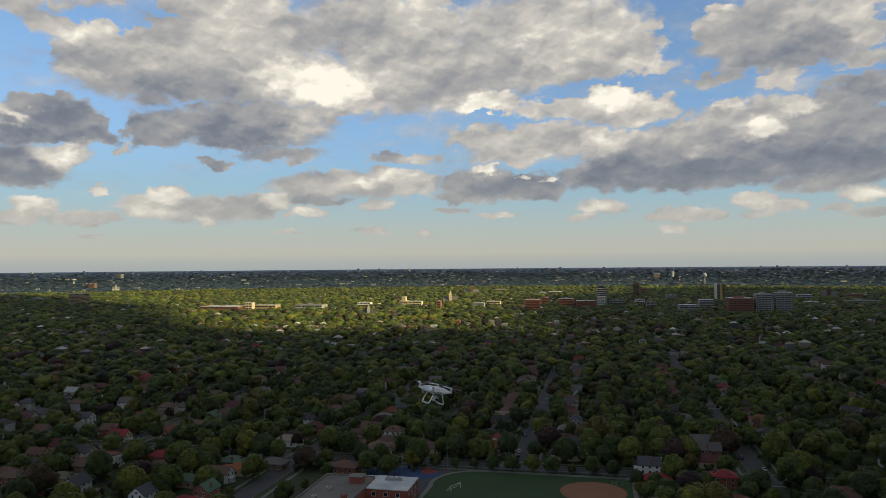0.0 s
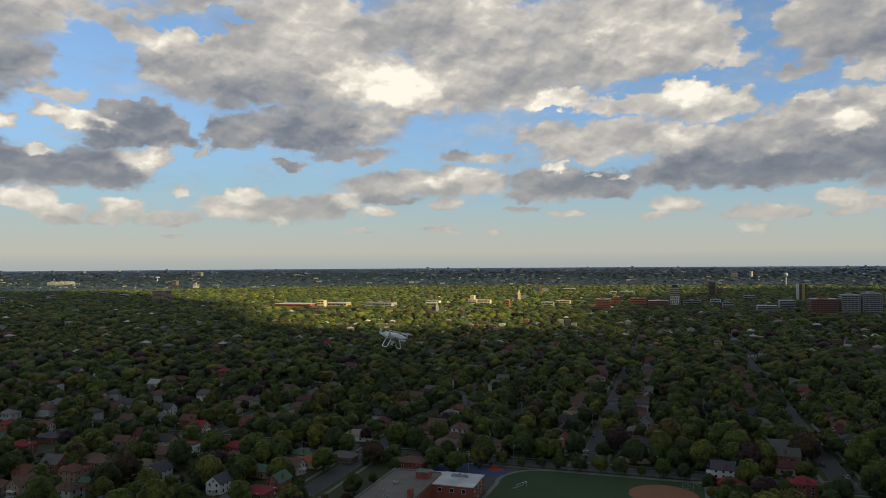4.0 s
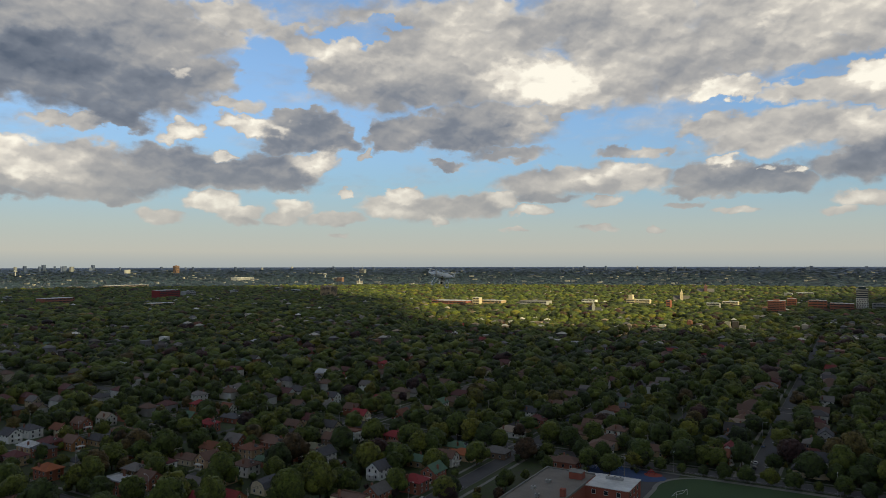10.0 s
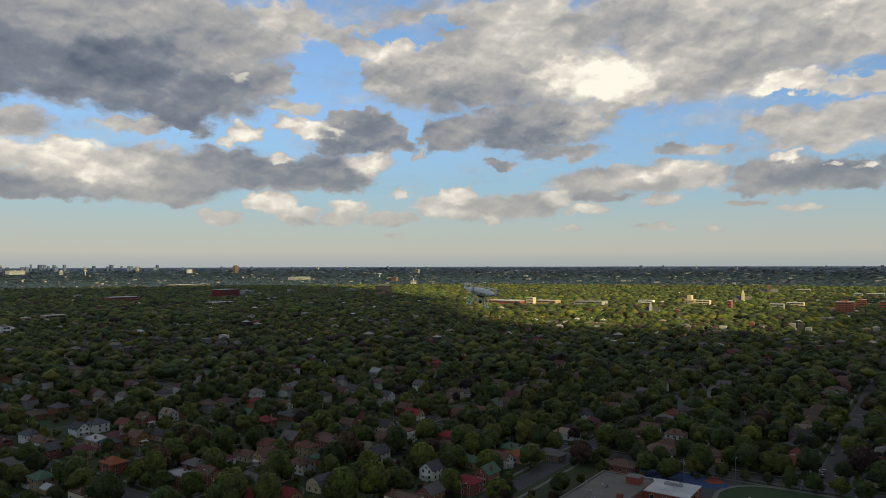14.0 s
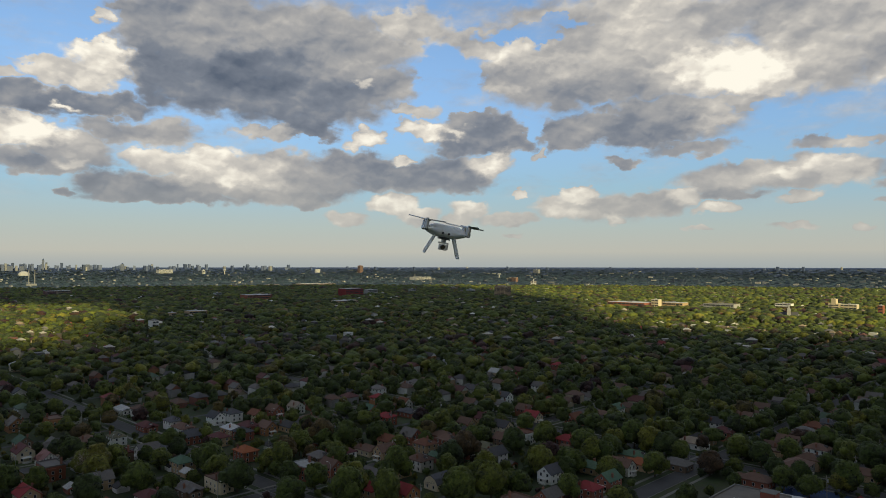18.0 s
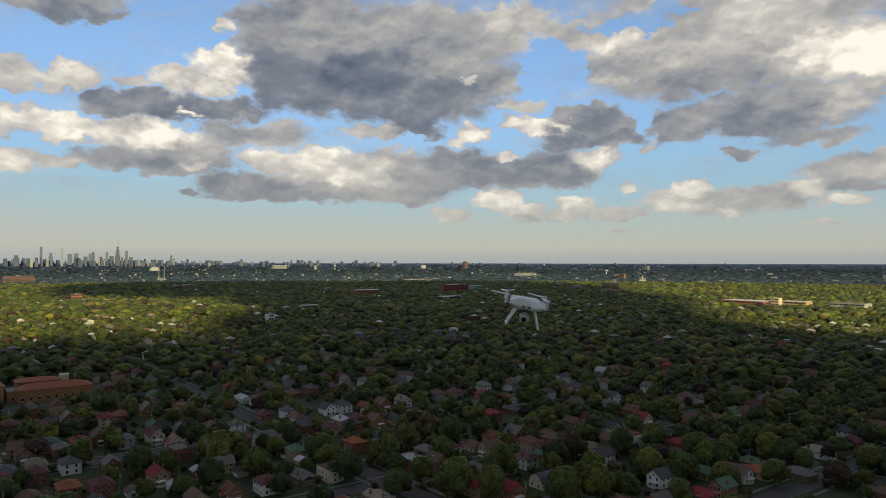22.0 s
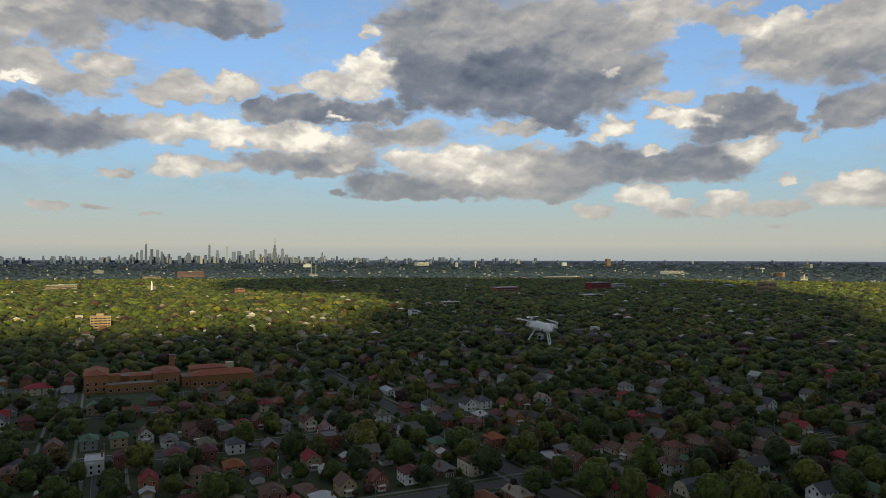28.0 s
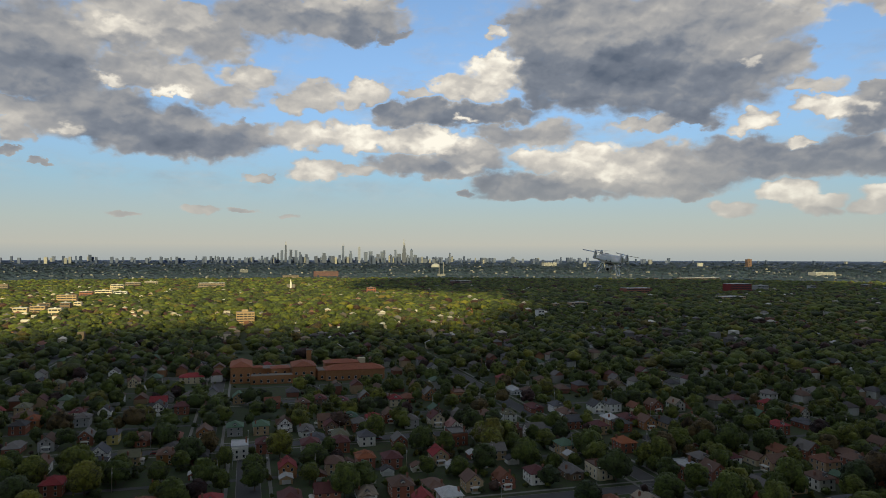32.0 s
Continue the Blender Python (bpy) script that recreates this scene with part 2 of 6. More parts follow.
cloud(75.5, 11.4, 4.4, 1.2, 0.75, 0.40)
cloud(77.6, 11.4, 2.5, 1.0, 0.72, 0.40)
cloud(70.2, 11.5, 3.6, 0.9, 0.68, 0.50)
cloud(72.2, 14.1, 3.9, 1.7, 0.15, 0.30)
cloud(70.3, 15.3, 2.0, 1.1, 0.05, 0.30)
cloud(74.0, 13.9, 1.9, 1.0, 0.20, 0.30)
cloud(76.9, 13.1, 1.1, 0.4, 0.35, 0.50)
cloud(72.9, 11.1, 0.8, 0.3, 0.05, 0.30)
cloud(70.3, 17.7, 0.6, 0.8, 0.20, 0.40)
cloud(73.3, 18.1, 0.8, 0.5, 0.20, 0.40)
cloud(77.2, 7.5, 3.9, 0.9, 0.50, 0.50)
cloud(72.1, 8.1, 3.5, 1.3, 0.42, 0.50)
cloud(74.0, 7.0, 3.4, 0.6, 0.62, 0.50)
cloud(67.0, 9.7, 3.7, 1.0, 0.35, 0.50)
cloud(70.2, 9.9, 2.4, 0.9, 0.50, 0.50)
cloud(76.5, 9.3, 4.0, 1.1, 0.15, 0.40)
cloud(74.7, 9.3, 2.2, 0.9, 0.02, 0.40)
cloud(78.2, 9.8, 1.7, 0.6, 0.20, 0.40)
cloud(72.1, 7.3, 1.2, 0.4, 0.25, 0.40)
cloud(65.4, 5.9, 6.8, 1.1, 0.45, 0.50)
cloud(55.9, 6.6, 2.7, 1.6, 0.50, 0.50)
cloud(70.2, 5.9, 2.0, 1.1, 0.70, 0.50)
cloud(68.2, 5.6, 3.7, 1.0, 0.68, 0.40)
cloud(66.2, 5.0, 5.5, 0.5, 0.70, 0.40)
cloud(63.3, 7.7, 3.4, 1.4, 0.10, 0.35)
cloud(66.6, 7.8, 2.1, 0.9, 0.20, 0.40)
cloud(60.3, 7.2, 3.1, 1.3, 0.15, 0.40)
cloud(61.2, 6.9, 1.8, 0.8, 0.05, 0.50)
cloud(59.0, 10.1, 2.2, 0.5, 0.28, 0.50)
cloud(72.8, 5.2, 0.8, 0.3, 0.60, 0.50)
cloud(104.7, 14.6, 5.0, 3.6, 0.55, 0.50)
cloud(104.7, 12.7, 5.0, 2.0, 0.72, 0.50)
cloud(97.8, 16.6, 6.4, 1.7, 0.40, 0.50)
cloud(92.5, 16.4, 3.4, 2.0, 0.50, 0.50)
cloud(98.9, 16.6, 2.8, 0.9, 0.12, 0.35)
cloud(94.2, 17.8, 1.7, 0.9, 0.20, 0.40)
cloud(97.8, 18.2, 4.0, 0.8, 0.35, 0.50)
cloud(88.3, 18.6, 4.4, 1.8, 0.55, 0.50)
cloud(83.9, 18.4, 6.7, 1.5, 0.60, 0.40)
cloud(81.1, 17.1, 1.6, 0.6, 0.68, 0.40)
cloud(83.0, 19.5, 5.4, 0.6, 0.35, 0.50)
cloud(78.4, 17.6, 1.8, 0.5, 0.60, 0.50)
cloud(97.7, 13.9, 3.6, 1.7, 0.50, 0.50)
cloud(100.7, 11.2, 4.6, 1.3, 0.60, 0.50)
cloud(92.1, 12.3, 3.0, 1.1, 0.40, 0.50)
cloud(94.6, 13.4, 2.1, 1.3, 0.30, 0.40)
cloud(90.0, 13.7, 2.0, 1.1, 0.20, 0.40)
cloud(99.8, 12.9, 1.0, 0.4, 0.10, 0.40)
cloud(95.4, 12.3, 1.4, 0.4, 0.10, 0.40)
cloud(86.5, 12.0, 1.8, 0.7, 0.30, 0.40)
cloud(84.7, 12.7, 2.2, 1.1, 0.22, 0.40)
cloud(81.1, 13.0, 2.3, 1.0, 0.10, 0.30)
cloud(99.6, 9.9, 7.8, 1.7, 0.62, 0.45)
cloud(90.4, 9.4, 3.5, 1.1, 0.55, 0.50)
cloud(94.5, 8.6, 5.8, 1.1, 0.72, 0.40)
cloud(97.7, 8.8, 4.0, 1.3, 0.72, 0.40)
cloud(102.6, 9.0, 0.8, 0.4, 0.20, 0.40)
cloud(106.0, 8.9, 1.4, 1.0, 0.35, 0.40)
cloud(105.7, 10.3, 2.1, 0.8, 0.40, 0.40)
cloud(106.0, 7.4, 0.9, 0.3, 0.55, 0.40)
cloud(84.7, 9.6, 4.0, 1.0, 0.20, 0.40)
cloud(80.7, 9.5, 3.6, 1.0, 0.12, 0.40)
cloud(82.0, 7.0, 2.3, 0.5, 0.30, 0.50)
cloud(84.9, 7.0, 2.2, 1.0, 0.12, 0.35)
cloud(89.1, 6.1, 1.2, 0.4, 0.30, 0.40)
cloud(104.3, 6.8, 0.7, 0.2, 0.50, 0.40)
cloud(93.7, 3.6, 1.3, 0.3, 0.35, 0.50)
cloud(98.8, 3.3, 1.2, 0.2, 0.50, 0.50)
cloud(90.3, 3.7, 1.3, 0.2, 0.50, 0.50)
cloud(86.9, 3.3, 0.8, 0.2, 0.30, 0.50)

# Blue gaps between the clouds, by bearing, height and half their width and height.
GAPS = []


def gap(bearing, height, wide, tall):
    GAPS.append((bearing, height, wide, tall))


gap(35.5, 18.6, 2.7, 0.5)
gap(-6.2, 18.1, 1.5, 3.0)
gap(37.4, 10.8, 1.0, 1.0)
gap(42.4, 14.7, 1.3, 1.8)
gap(16.1, 11.0, 2.7, 0.4)
gap(-8.0, 14.7, 1.1, 0.5)
gap(44.2, 15.5, 1.6, 2.1)
gap(38.5, 17.9, 3.2, 0.5)
gap(45.4, 15.1, 1.2, 2.7)
gap(77.3, 15.7, 5.5, 1.4)
gap(55.4, 9.5, 1.4, 0.5)
gap(38.5, 17.9, 3.2, 0.7)
gap(70.7, 16.6, 1.1, 0.5)
gap(83.8, 15.3, 5.0, 1.2)
gap(73.4, 17.4, 1.8, 2.3)
gap(75.2, 14.6, 2.3, 0.6)
gap(90.0, 10.9, 1.8, 0.4)

world = bpy.data.worlds.new("sky")
scene.world = world
world.use_nodes = True
n = Nodes(world.node_tree)
way = n.put("ShaderNodeTexCoord").outputs["Generated"]
part_xyz = n.put("ShaderNodeSeparateXYZ")
n.join(way, part_xyz.inputs[0])
wx, wy, wz = part_xyz.outputs
bearing = n.math("MULTIPLY", n.math("ARCTAN2", n.math("MULTIPLY", wx, -1.0), wy), 57.2958)
height = n.math("MULTIPLY", n.math("ARCSINE", wz), 57.2958)
comb = n.put("ShaderNodeCombineXYZ")
n.join(bearing, comb.inputs[0]), n.join(height, comb.inputs[1])
place = comb.outputs[0]
# ragged cloud edges: the place is pushed about by billows of several sizes, smaller towards the horizon
stretch = n.vec("MULTIPLY", place, (1.0, 1.5, 1.0))
push_a = n.vec("SUBTRACT", n.noise(stretch, 0.22, 3.0, 0.55, color=True), (0.5, 0.5, 0.5))
push_b = n.vec("SUBTRACT", n.noise(stretch, 0.70, 7.0, 0.50, color=True), (0.5, 0.5, 0.5))
grow = n.step(height, 1.0, 12.0, 0.38, 1.0)


def scaled(vector, amount):
    node = n.put("ShaderNodeVectorMath")
    node.operation = "SCALE"
    n.join(vector, node.inputs[0]), n.join(amount, node.inputs["Scale"])
    return node.outputs[0]


push = n.vec("ADD", n.vec("MULTIPLY", push_a, (2.2, 1.3, 0.0)), n.vec("MULTIPLY", push_b, (3.6, 2.6, 0.0)))
bent = n.vec("ADD", place, scaled(push, grow))


def heap_group(heaps):
    """A few heaps laid over what lies behind them: takes and gives cover and greyness."""
    tree = bpy.data.node_groups.new("cloud_heaps", "ShaderNodeTree")
    tree.interface.new_socket("Place", in_out="INPUT", socket_type="NodeSocketVector")
    for name in ("Cover", "Grey"):
        tree.interface.new_socket(name, in_out="INPUT", socket_type="NodeSocketFloat")
        tree.interface.new_socket(name, in_out="OUTPUT", socket_type="NodeSocketFloat")
    g = Nodes(tree)
    at, cover, grey = g.put("NodeGroupInput").outputs[:3]
    at = g.vec("MULTIPLY_ADD", grey, (1e-8, 1e-8, 0.0), at)      # keeps the groups in their order
    for b, h, w, t, tone, edge in heaps:
        q = g.vec("MULTIPLY_ADD", at, (1 / w, 1 / t, 0.0), (-b / w, -h / t, 0.0))
        far = g.vec("LENGTH", q, out=1)
        body = g.step(far, 1.0 + edge * 0.55, 1.0 - edge, 0.0, 1.0)
        if tone is None:
            cover = g.math("MULTIPLY", cover, g.math("SUBTRACT", 1.0, body))
        else:
            cover = g.math("MAXIMUM", cover, body)
            share = g.step(far, 1.12 + edge * 0.5, 0.75 - edge, 0.0, 1.0)
            grey = g.math("MULTIPLY_ADD", share, g.math("SUBTRACT", tone, grey), grey)
    end = g.put("NodeGroupOutput")
    g.join(cover, end.inputs[0]), g.join(grey, end.inputs[1])
    return tree


cover, grey = 0.0, 0.35
HEAPS = CLOUDS + [(b, h, w, t, None, 0.5) for b, h, w, t in GAPS]
for k in range(0, len(HEAPS), 12):
    node = n.put("ShaderNodeGroup")
    node.node_tree = heap_group(HEAPS[k:k + 12])
    n.join(bent, node.inputs[0]), n.join(cover, node.inputs[1]), n.join(grey, node.inputs[2])
    cover, grey = node.outputs
# away from the seen part of the sky the clouds go on by chance
wild = n.step(n.noise(n.vec("MULTIPLY", place, (1.0, 1.6, 1.0)), 0.05, 6.0, 0.55), 0.36, 0.56, 0.0, 1.0)
outside = n.math("MAXIMUM", n.step(height, 21.0, 25.0), n.math("MAXIMUM", n.step(bearing, 108.0, 116.0), n.step(bearing, -22.0, -30.0)))
outside = n.math("MULTIPLY", outside, n.step(height, 3.0, 8.0))
cover = n.math("MAXIMUM", cover, n.math("MULTIPLY", wild, outside))
grey = n.math("ADD", n.math("MULTIPLY", grey, n.math("SUBTRACT", 1.0, outside)), n.math("MULTIPLY", outside, n.step(height, 28.0, 56.0, 0.70, 0.40)))
# wisps and thin veils
fluff = n.noise(n.vec("ADD", stretch, n.vec("MULTIPLY", push_b, (1.2, 1.2, 0.0))), 0.50, 8.0, 0.52)
veil = n.step(n.noise(n.vec("MULTIPLY", place, (1.0, 2.6, 1.0)), 0.11, 7.0, 0.62), 0.46, 0.76, 0.0, 0.70)
veil = n.math("MULTIPLY", veil, n.step(height, 3.0, 8.0))
cover = n.step(n.math("ADD", cover, n.math("MULTIPLY_ADD", fluff, 0.8, -0.40)), 0.08, 0.92)
cover = n.math("MAXIMUM", cover, veil)
billow_at = n.vec("ADD", stretch, n.vec("MULTIPLY", push_b, (1.6, 1.6, 0.0)))


def billow(where, scale):
    """Rounded heads of cloud."""
    node = n.put("ShaderNodeTexVoronoi")
    node.feature = "SMOOTH_F1"
    n.join(where, node.inputs["Vector"])
    node.inputs["Scale"].default_value, node.inputs["Detail"].default_value = scale, 1.5
    node.inputs["Roughness"].default_value, node.inputs["Smoothness"].default_value = 0.45, 0.7
    return node.outputs["Distance"]


# billows are lit from above and from behind the viewer
heads = n.math("SUBTRACT", billow(n.vec("ADD", billow_at, (0.10, 0.42, 0.0)), 0.95), billow(billow_at, 0.95))
relief = n.math("SUBTRACT", billow(n.vec("ADD", billow_at, (0.3, 1.1, 0.0)), 0.34), billow(billow_at, 0.34))
soft = n.math("SUBTRACT", n.noise(stretch, 0.26, 5.0, 0.48), n.noise(n.vec("ADD", stretch, (0.5, 1.2, 0.0)), 0.26, 5.0, 0.48))
shade = n.math("MULTIPLY_ADD", n.math("SUBTRACT", fluff, 0.5), -0.12, grey)
shade = n.math("MULTIPLY_ADD", relief, -0.20, shade)
shade = n.math("MULTIPLY_ADD", heads, -0.13, shade)
shade = n.math("MULTIPLY_ADD", soft, -0.62, shade)
tone = n.ramp(n.math("ADD", shade, 0.0, clamp=True), ((0.0, (1.0, 0.95, 0.82)), (0.10, (0.79, 0.74, 0.65)), (0.20, (0.60, 0.57, 0.52)), (0.40, (0.40, 0.395, 0.39)), (0.70, (0.205, 0.230, 0.275)), (1.0, (0.105, 0.132, 0.18))))
haze_tone = n.mix(n.step(height, 1.0, 9.0, 0.50, 0.0), tone, (0.49, 0.485, 0.43, 1.0))
air = n.put("ShaderNodeTexSky")
air.sky_type, air.sun_disc, air.sun_elevation, air.sun_rotation = "NISHITA", False, radians(SUN_EL), radians(SUN_AZ)
air.air_density, air.dust_density, air.ozone_density = 1.0, 0.4, 2.5
air_lit = n.mix(1.0, air.outputs[0], (0.14, 0.14, 0.145, 1.0), "MULTIPLY")
mist = n.ramp(n.step(height, -1.0, 14.0), ((0.0, (0.33, 0.38, 0.40)), (0.05, (0.48, 0.475, 0.42)), (0.17, (0.43, 0.49, 0.465)), (0.45, (0.29, 0.47, 0.58)), (1.0, (0.20, 0.41, 0.74))))
air_lit = n.mix(n.step(height, 2.0, 17.0, 0.95, 0.25), air_lit, mist)
sky_tone = n.mix(cover, air_lit, haze_tone)
back = n.put("ShaderNodeBackground")
n.join(sky_tone, back.inputs["Color"])
back.inputs["Strength"].default_value = 1.0
n.join(back.outputs[0], n.put("ShaderNodeOutputWorld").inputs["Surface"])

# ---- materials ----


def material(name, build, rough=0.9, metal=0.0, bump=None):
    """A principled material; build(n, place) gives its colour socket, bump = (scale, strength, metres)."""
    m = bpy.data.materials.new(name)
    m.use_nodes = True
    n = Nodes(m.node_tree)
    place = n.put("ShaderNodeTexCoord").outputs["Object"]
    shader = n.put("ShaderNodeBsdfPrincipled")
    n.join(build(n, place), shader.inputs["Base Color"])
    shader.inputs["Roughness"].default_value, shader.inputs["Metallic"].default_value = rough, metal
    if bump:
        node = n.put("ShaderNodeBump")
        n.join(n.noise(place, bump[0], 5.0, 0.6), node.inputs["Height"])
        node.inputs["Strength"].default_value, node.inputs["Distance"].default_value = bump[1], bump[2]
        n.join(node.outputs[0], shader.inputs["Normal"])
    n.join(shader.outputs[0], n.put("ShaderNodeOutputMaterial").inputs["Surface"])
    return m


def worn(name, color, rough=0.85, spread=0.25, scale=0.6, fine=6.0, metal=0.0, bump=None, chance=0.0):
    """A plain surface with stains and grain, and a little difference from piece to piece."""

    def build(n, place):
        big, small = n.noise(place, scale, 4.0, 0.6), n.noise(place, fine, 3.0, 0.6)
        fac = n.math("MULTIPLY_ADD", n.math("SUBTRACT", big, 0.5), 2 * spread, 1.0)
        fac = n.math("MULTIPLY_ADD", n.math("SUBTRACT", small, 0.5), spread, fac)
        if chance:
            lot = n.put("ShaderNodeObjectInfo").outputs["Random"]
            fac = n.math("MULTIPLY_ADD", n.math("SUBTRACT", lot, 0.5), chance, fac)
        tone = n.put("ShaderNodeCombineXYZ")
        for socket in tone.inputs:
            n.join(fac, socket)
        return n.mix(1.0, (*color, 1.0), tone.outputs[0], "MULTIPLY")

    return material(name, build, rough, metal, bump)


def foliage(name, own):
    """Leaves: green that differs from tree to tree and from clump to clump. own: each tree is an object of its own."""

    def build(n, place):
        if own:
            lot = n.put("ShaderNodeObjectInfo").outputs["Random"]
        else:
            tag = n.put("ShaderNodeAttribute")
            tag.attribute_name = "tint"
            lot = tag.outputs["Fac"]
        clump = n.put("ShaderNodeNewGeometry").outputs["Random Per Island"]
        hue = n.ramp(lot, ((0.0, (0.032, 0.047, 0.010)), (0.25, (0.057, 0.080, 0.012)), (0.55, (0.080, 0.103, 0.013)), (0.80, (0.107, 0.121, 0.014)), (0.90, (0.147, 0.142, 0.015)), (0.94, (0.112, 0.080, 0.021)), (0.97, (0.050, 0.020, 0.017)), (1.0, (0.035, 0.016, 0.015))))
        fac = n.math("MULTIPLY_ADD", clump, 0.95, 0.45)
        fac = n.math("MULTIPLY_ADD", n.math("SUBTRACT", n.noise(place, 1.1, 5.0, 0.7), 0.5), 2.8, fac)
        fac = n.math("MULTIPLY_ADD", n.math("SUBTRACT", n.noise(place, 0.28, 3.0, 0.6), 0.5), 1.7, fac)
        fac = n.math("MAXIMUM", fac, 0.10)
        tone = n.put("ShaderNodeCombineXYZ")
        for socket in tone.inputs:
            n.join(fac, socket)
        return n.mix(1.0, hue, tone.outputs[0], "MULTIPLY")

    return material(name, build, 0.8, 0.0, (1.3, 1.0, 1.0))


def ground_color(n, place):
    lawn = n.ramp(n.noise(place, 0.012, 5.0, 0.6), ((0.3, (0.024, 0.040, 0.012)), (0.55, (0.042, 0.064, 0.016)), (0.75, (0.065, 0.062, 0.030))))
    return n.mix(n.step(n.noise(place, 0.25, 4.0, 0.7), 0.45, 0.7), lawn, (0.050, 0.045, 0.030, 1.0))


# blue distance haze is painted into the plain's base colour
def hazed_plain_color(n, place):
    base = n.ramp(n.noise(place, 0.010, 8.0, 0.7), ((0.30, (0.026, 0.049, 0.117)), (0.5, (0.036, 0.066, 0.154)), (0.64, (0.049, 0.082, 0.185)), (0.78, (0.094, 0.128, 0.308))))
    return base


M_GROUND = material("lawn_and_soil", ground_color, 0.95, 0.0, (0.8, 0.6, 0.2))
M_PLAIN = material("hazed_woods_and_roofs", hazed_plain_color, 0.95)
M_LEAF = foliage("leaves", True)
M_LEAVES = foliage("leaves_of_the_wood", False)
# leaf colour blued and dulled to imitate haze over the farthest woods
M_HAZY = worn("haze_tinted_leaves", (0.029, 0.052, 0.078), 0.95, 0.3, 0.002, 0.01)
M_BARK = worn("bark", (0.11, 0.085, 0.06), 0.95, 0.4, 2.0)
M_ASPHALT = worn("asphalt", (0.072, 0.070, 0.072), 0.9, 0.3, 0.15)
M_CONCRETE = worn("concrete", (0.20, 0.19, 0.17), 0.9, 0.25, 0.4)

# ---- meshes from arrays ----


def solid(name, verts, faces, mat, parent=None, label="", tint=None, smooth=False):
    """A mesh object from an array of points and an array of triangles or of quads."""
    verts, faces = np.asarray(verts, np.float32), np.asarray(faces, np.int32)
    me = bpy.data.meshes.new(name)
    k = faces.shape[1]
    me.vertices.add(len(verts)), me.loops.add(faces.size), me.polygons.add(len(faces))
    me.vertices.foreach_set("co", verts.ravel())
    me.loops.foreach_set("vertex_index", faces.ravel())
    me.polygons.foreach_set("loop_start", np.arange(0, faces.size, k, dtype=np.int32))
    if tint is not None:
        me.attributes.new("tint", "FLOAT", "POINT").data.foreach_set("value", np.asarray(tint, np.float32))
    me.update(calc_edges=True)
    me.validate()
    if smooth:
        me.polygons.foreach_set("use_smooth", np.ones(len(faces), bool))
    me.materials.append(mat)
    ob = new(name, me)
    if parent is not None:
        ob.parent = parent
    if label:
        tagged(ob, label)
    return ob


def scatter(shapes, pick, spots, turns, wides, talls):
    """Copies of small shapes [(points, triangles)] laid into one pair of arrays; also the number of the copy for each point."""
    vs, fs, ks, at = [], [], [], 0
    for s, (v, f) in enumerate(shapes):
        idx = np.nonzero(pick == s)[0]
        if not len(idx):
            continue
        c, sn = np.cos(turns[idx])[:, None], np.sin(turns[idx])[:, None]
        x, y, z = v[:, 0][None], v[:, 1][None], v[:, 2][None]
        w, t = wides[idx][:, None], talls[idx][:, None]
        p = np.stack([(x * c - y * sn) * w, (x * sn + y * c) * w, z * t], -1) + spots[idx][:, None, :]
        vs.append(p.reshape(-1, 3))
        fs.append((f[None] + (np.arange(len(idx)) * len(v))[:, None, None] + at).reshape(-1, 3))
        ks.append(np.repeat(idx, len(v)))
        at += len(idx) * len(v)
    return np.concatenate(vs), np.concatenate(fs), np.concatenate(ks)


# ---- the land ----
EYE_HIGH = 100.0


def land_z(r):
    """Flat near by; far off the land climbs softly, so that its edge lies where the horizon of the wide plain is seen."""
    r = np.asarray(r, float)
    s = np.clip((r - 3000.0) / 1950.0, 0, 1)
    return 78.5 * (0.55 * s * s + 0.45 * s ** 3) * 1.0


def ring_sheet(name, radii, steps, mat):
    a = np.linspace(0, 2 * np.pi, steps, endpoint=False)
    v = np.concatenate([np.stack([r * np.cos(a), r * np.sin(a), np.full(steps, land_z(r))], -1) for r in radii])
    i = np.arange(steps)
    j = (i + 1) % steps
    f = np.concatenate([np.stack([k * steps + i, (k + 1) * steps + i, (k + 1) * steps + j, k * steps + j], -1) for k in range(len(radii) - 1)])
    return solid(name, v, f, mat)


ground = tagged(ring_sheet("ground", [0.5, 100, 300, 600, 1000, 1600, 2300, 3000], 96, M_GROUND), "lawns and soil between the houses of a leafy suburb", "ground", kind="structure")
plain = tagged(ring_sheet("backdrop_plain", list(np.linspace(3000, 4960, 30)), 180, M_PLAIN), "distant haze-blue wooded plain reaching to the horizon", "backdrop", kind="structure")

# ---- the town's plan ----
STREET_X = [185 - 113 * k for k in range(0, 22)]           # streets that run along y
STREET_Y = [1053 + 175 * 12 - 175 * k for k in range(0, 24)]  # streets that run along x
rng = np.random.default_rng(7)


def in_view(x, y, near=285.0, far=1e9):
    """Whether a place lies in the part of the land that the flight looks over."""
    r, b = np.hypot(x, y), np.degrees(np.arctan2(-x, y))
    return (r > near) & (r < far) & (b > -23.5) & (b < 109.5)


KEEP_FREE = []       # circles with no house or tree chosen by chance: x, y, radius


def free(x, y, gap=0.0):
    ok = np.ones(np.shape(x), bool)
    for cx, cy, rad in KEEP_FREE:
        ok &= np.hypot(x - cx, y - cy) > rad + gap
    return ok


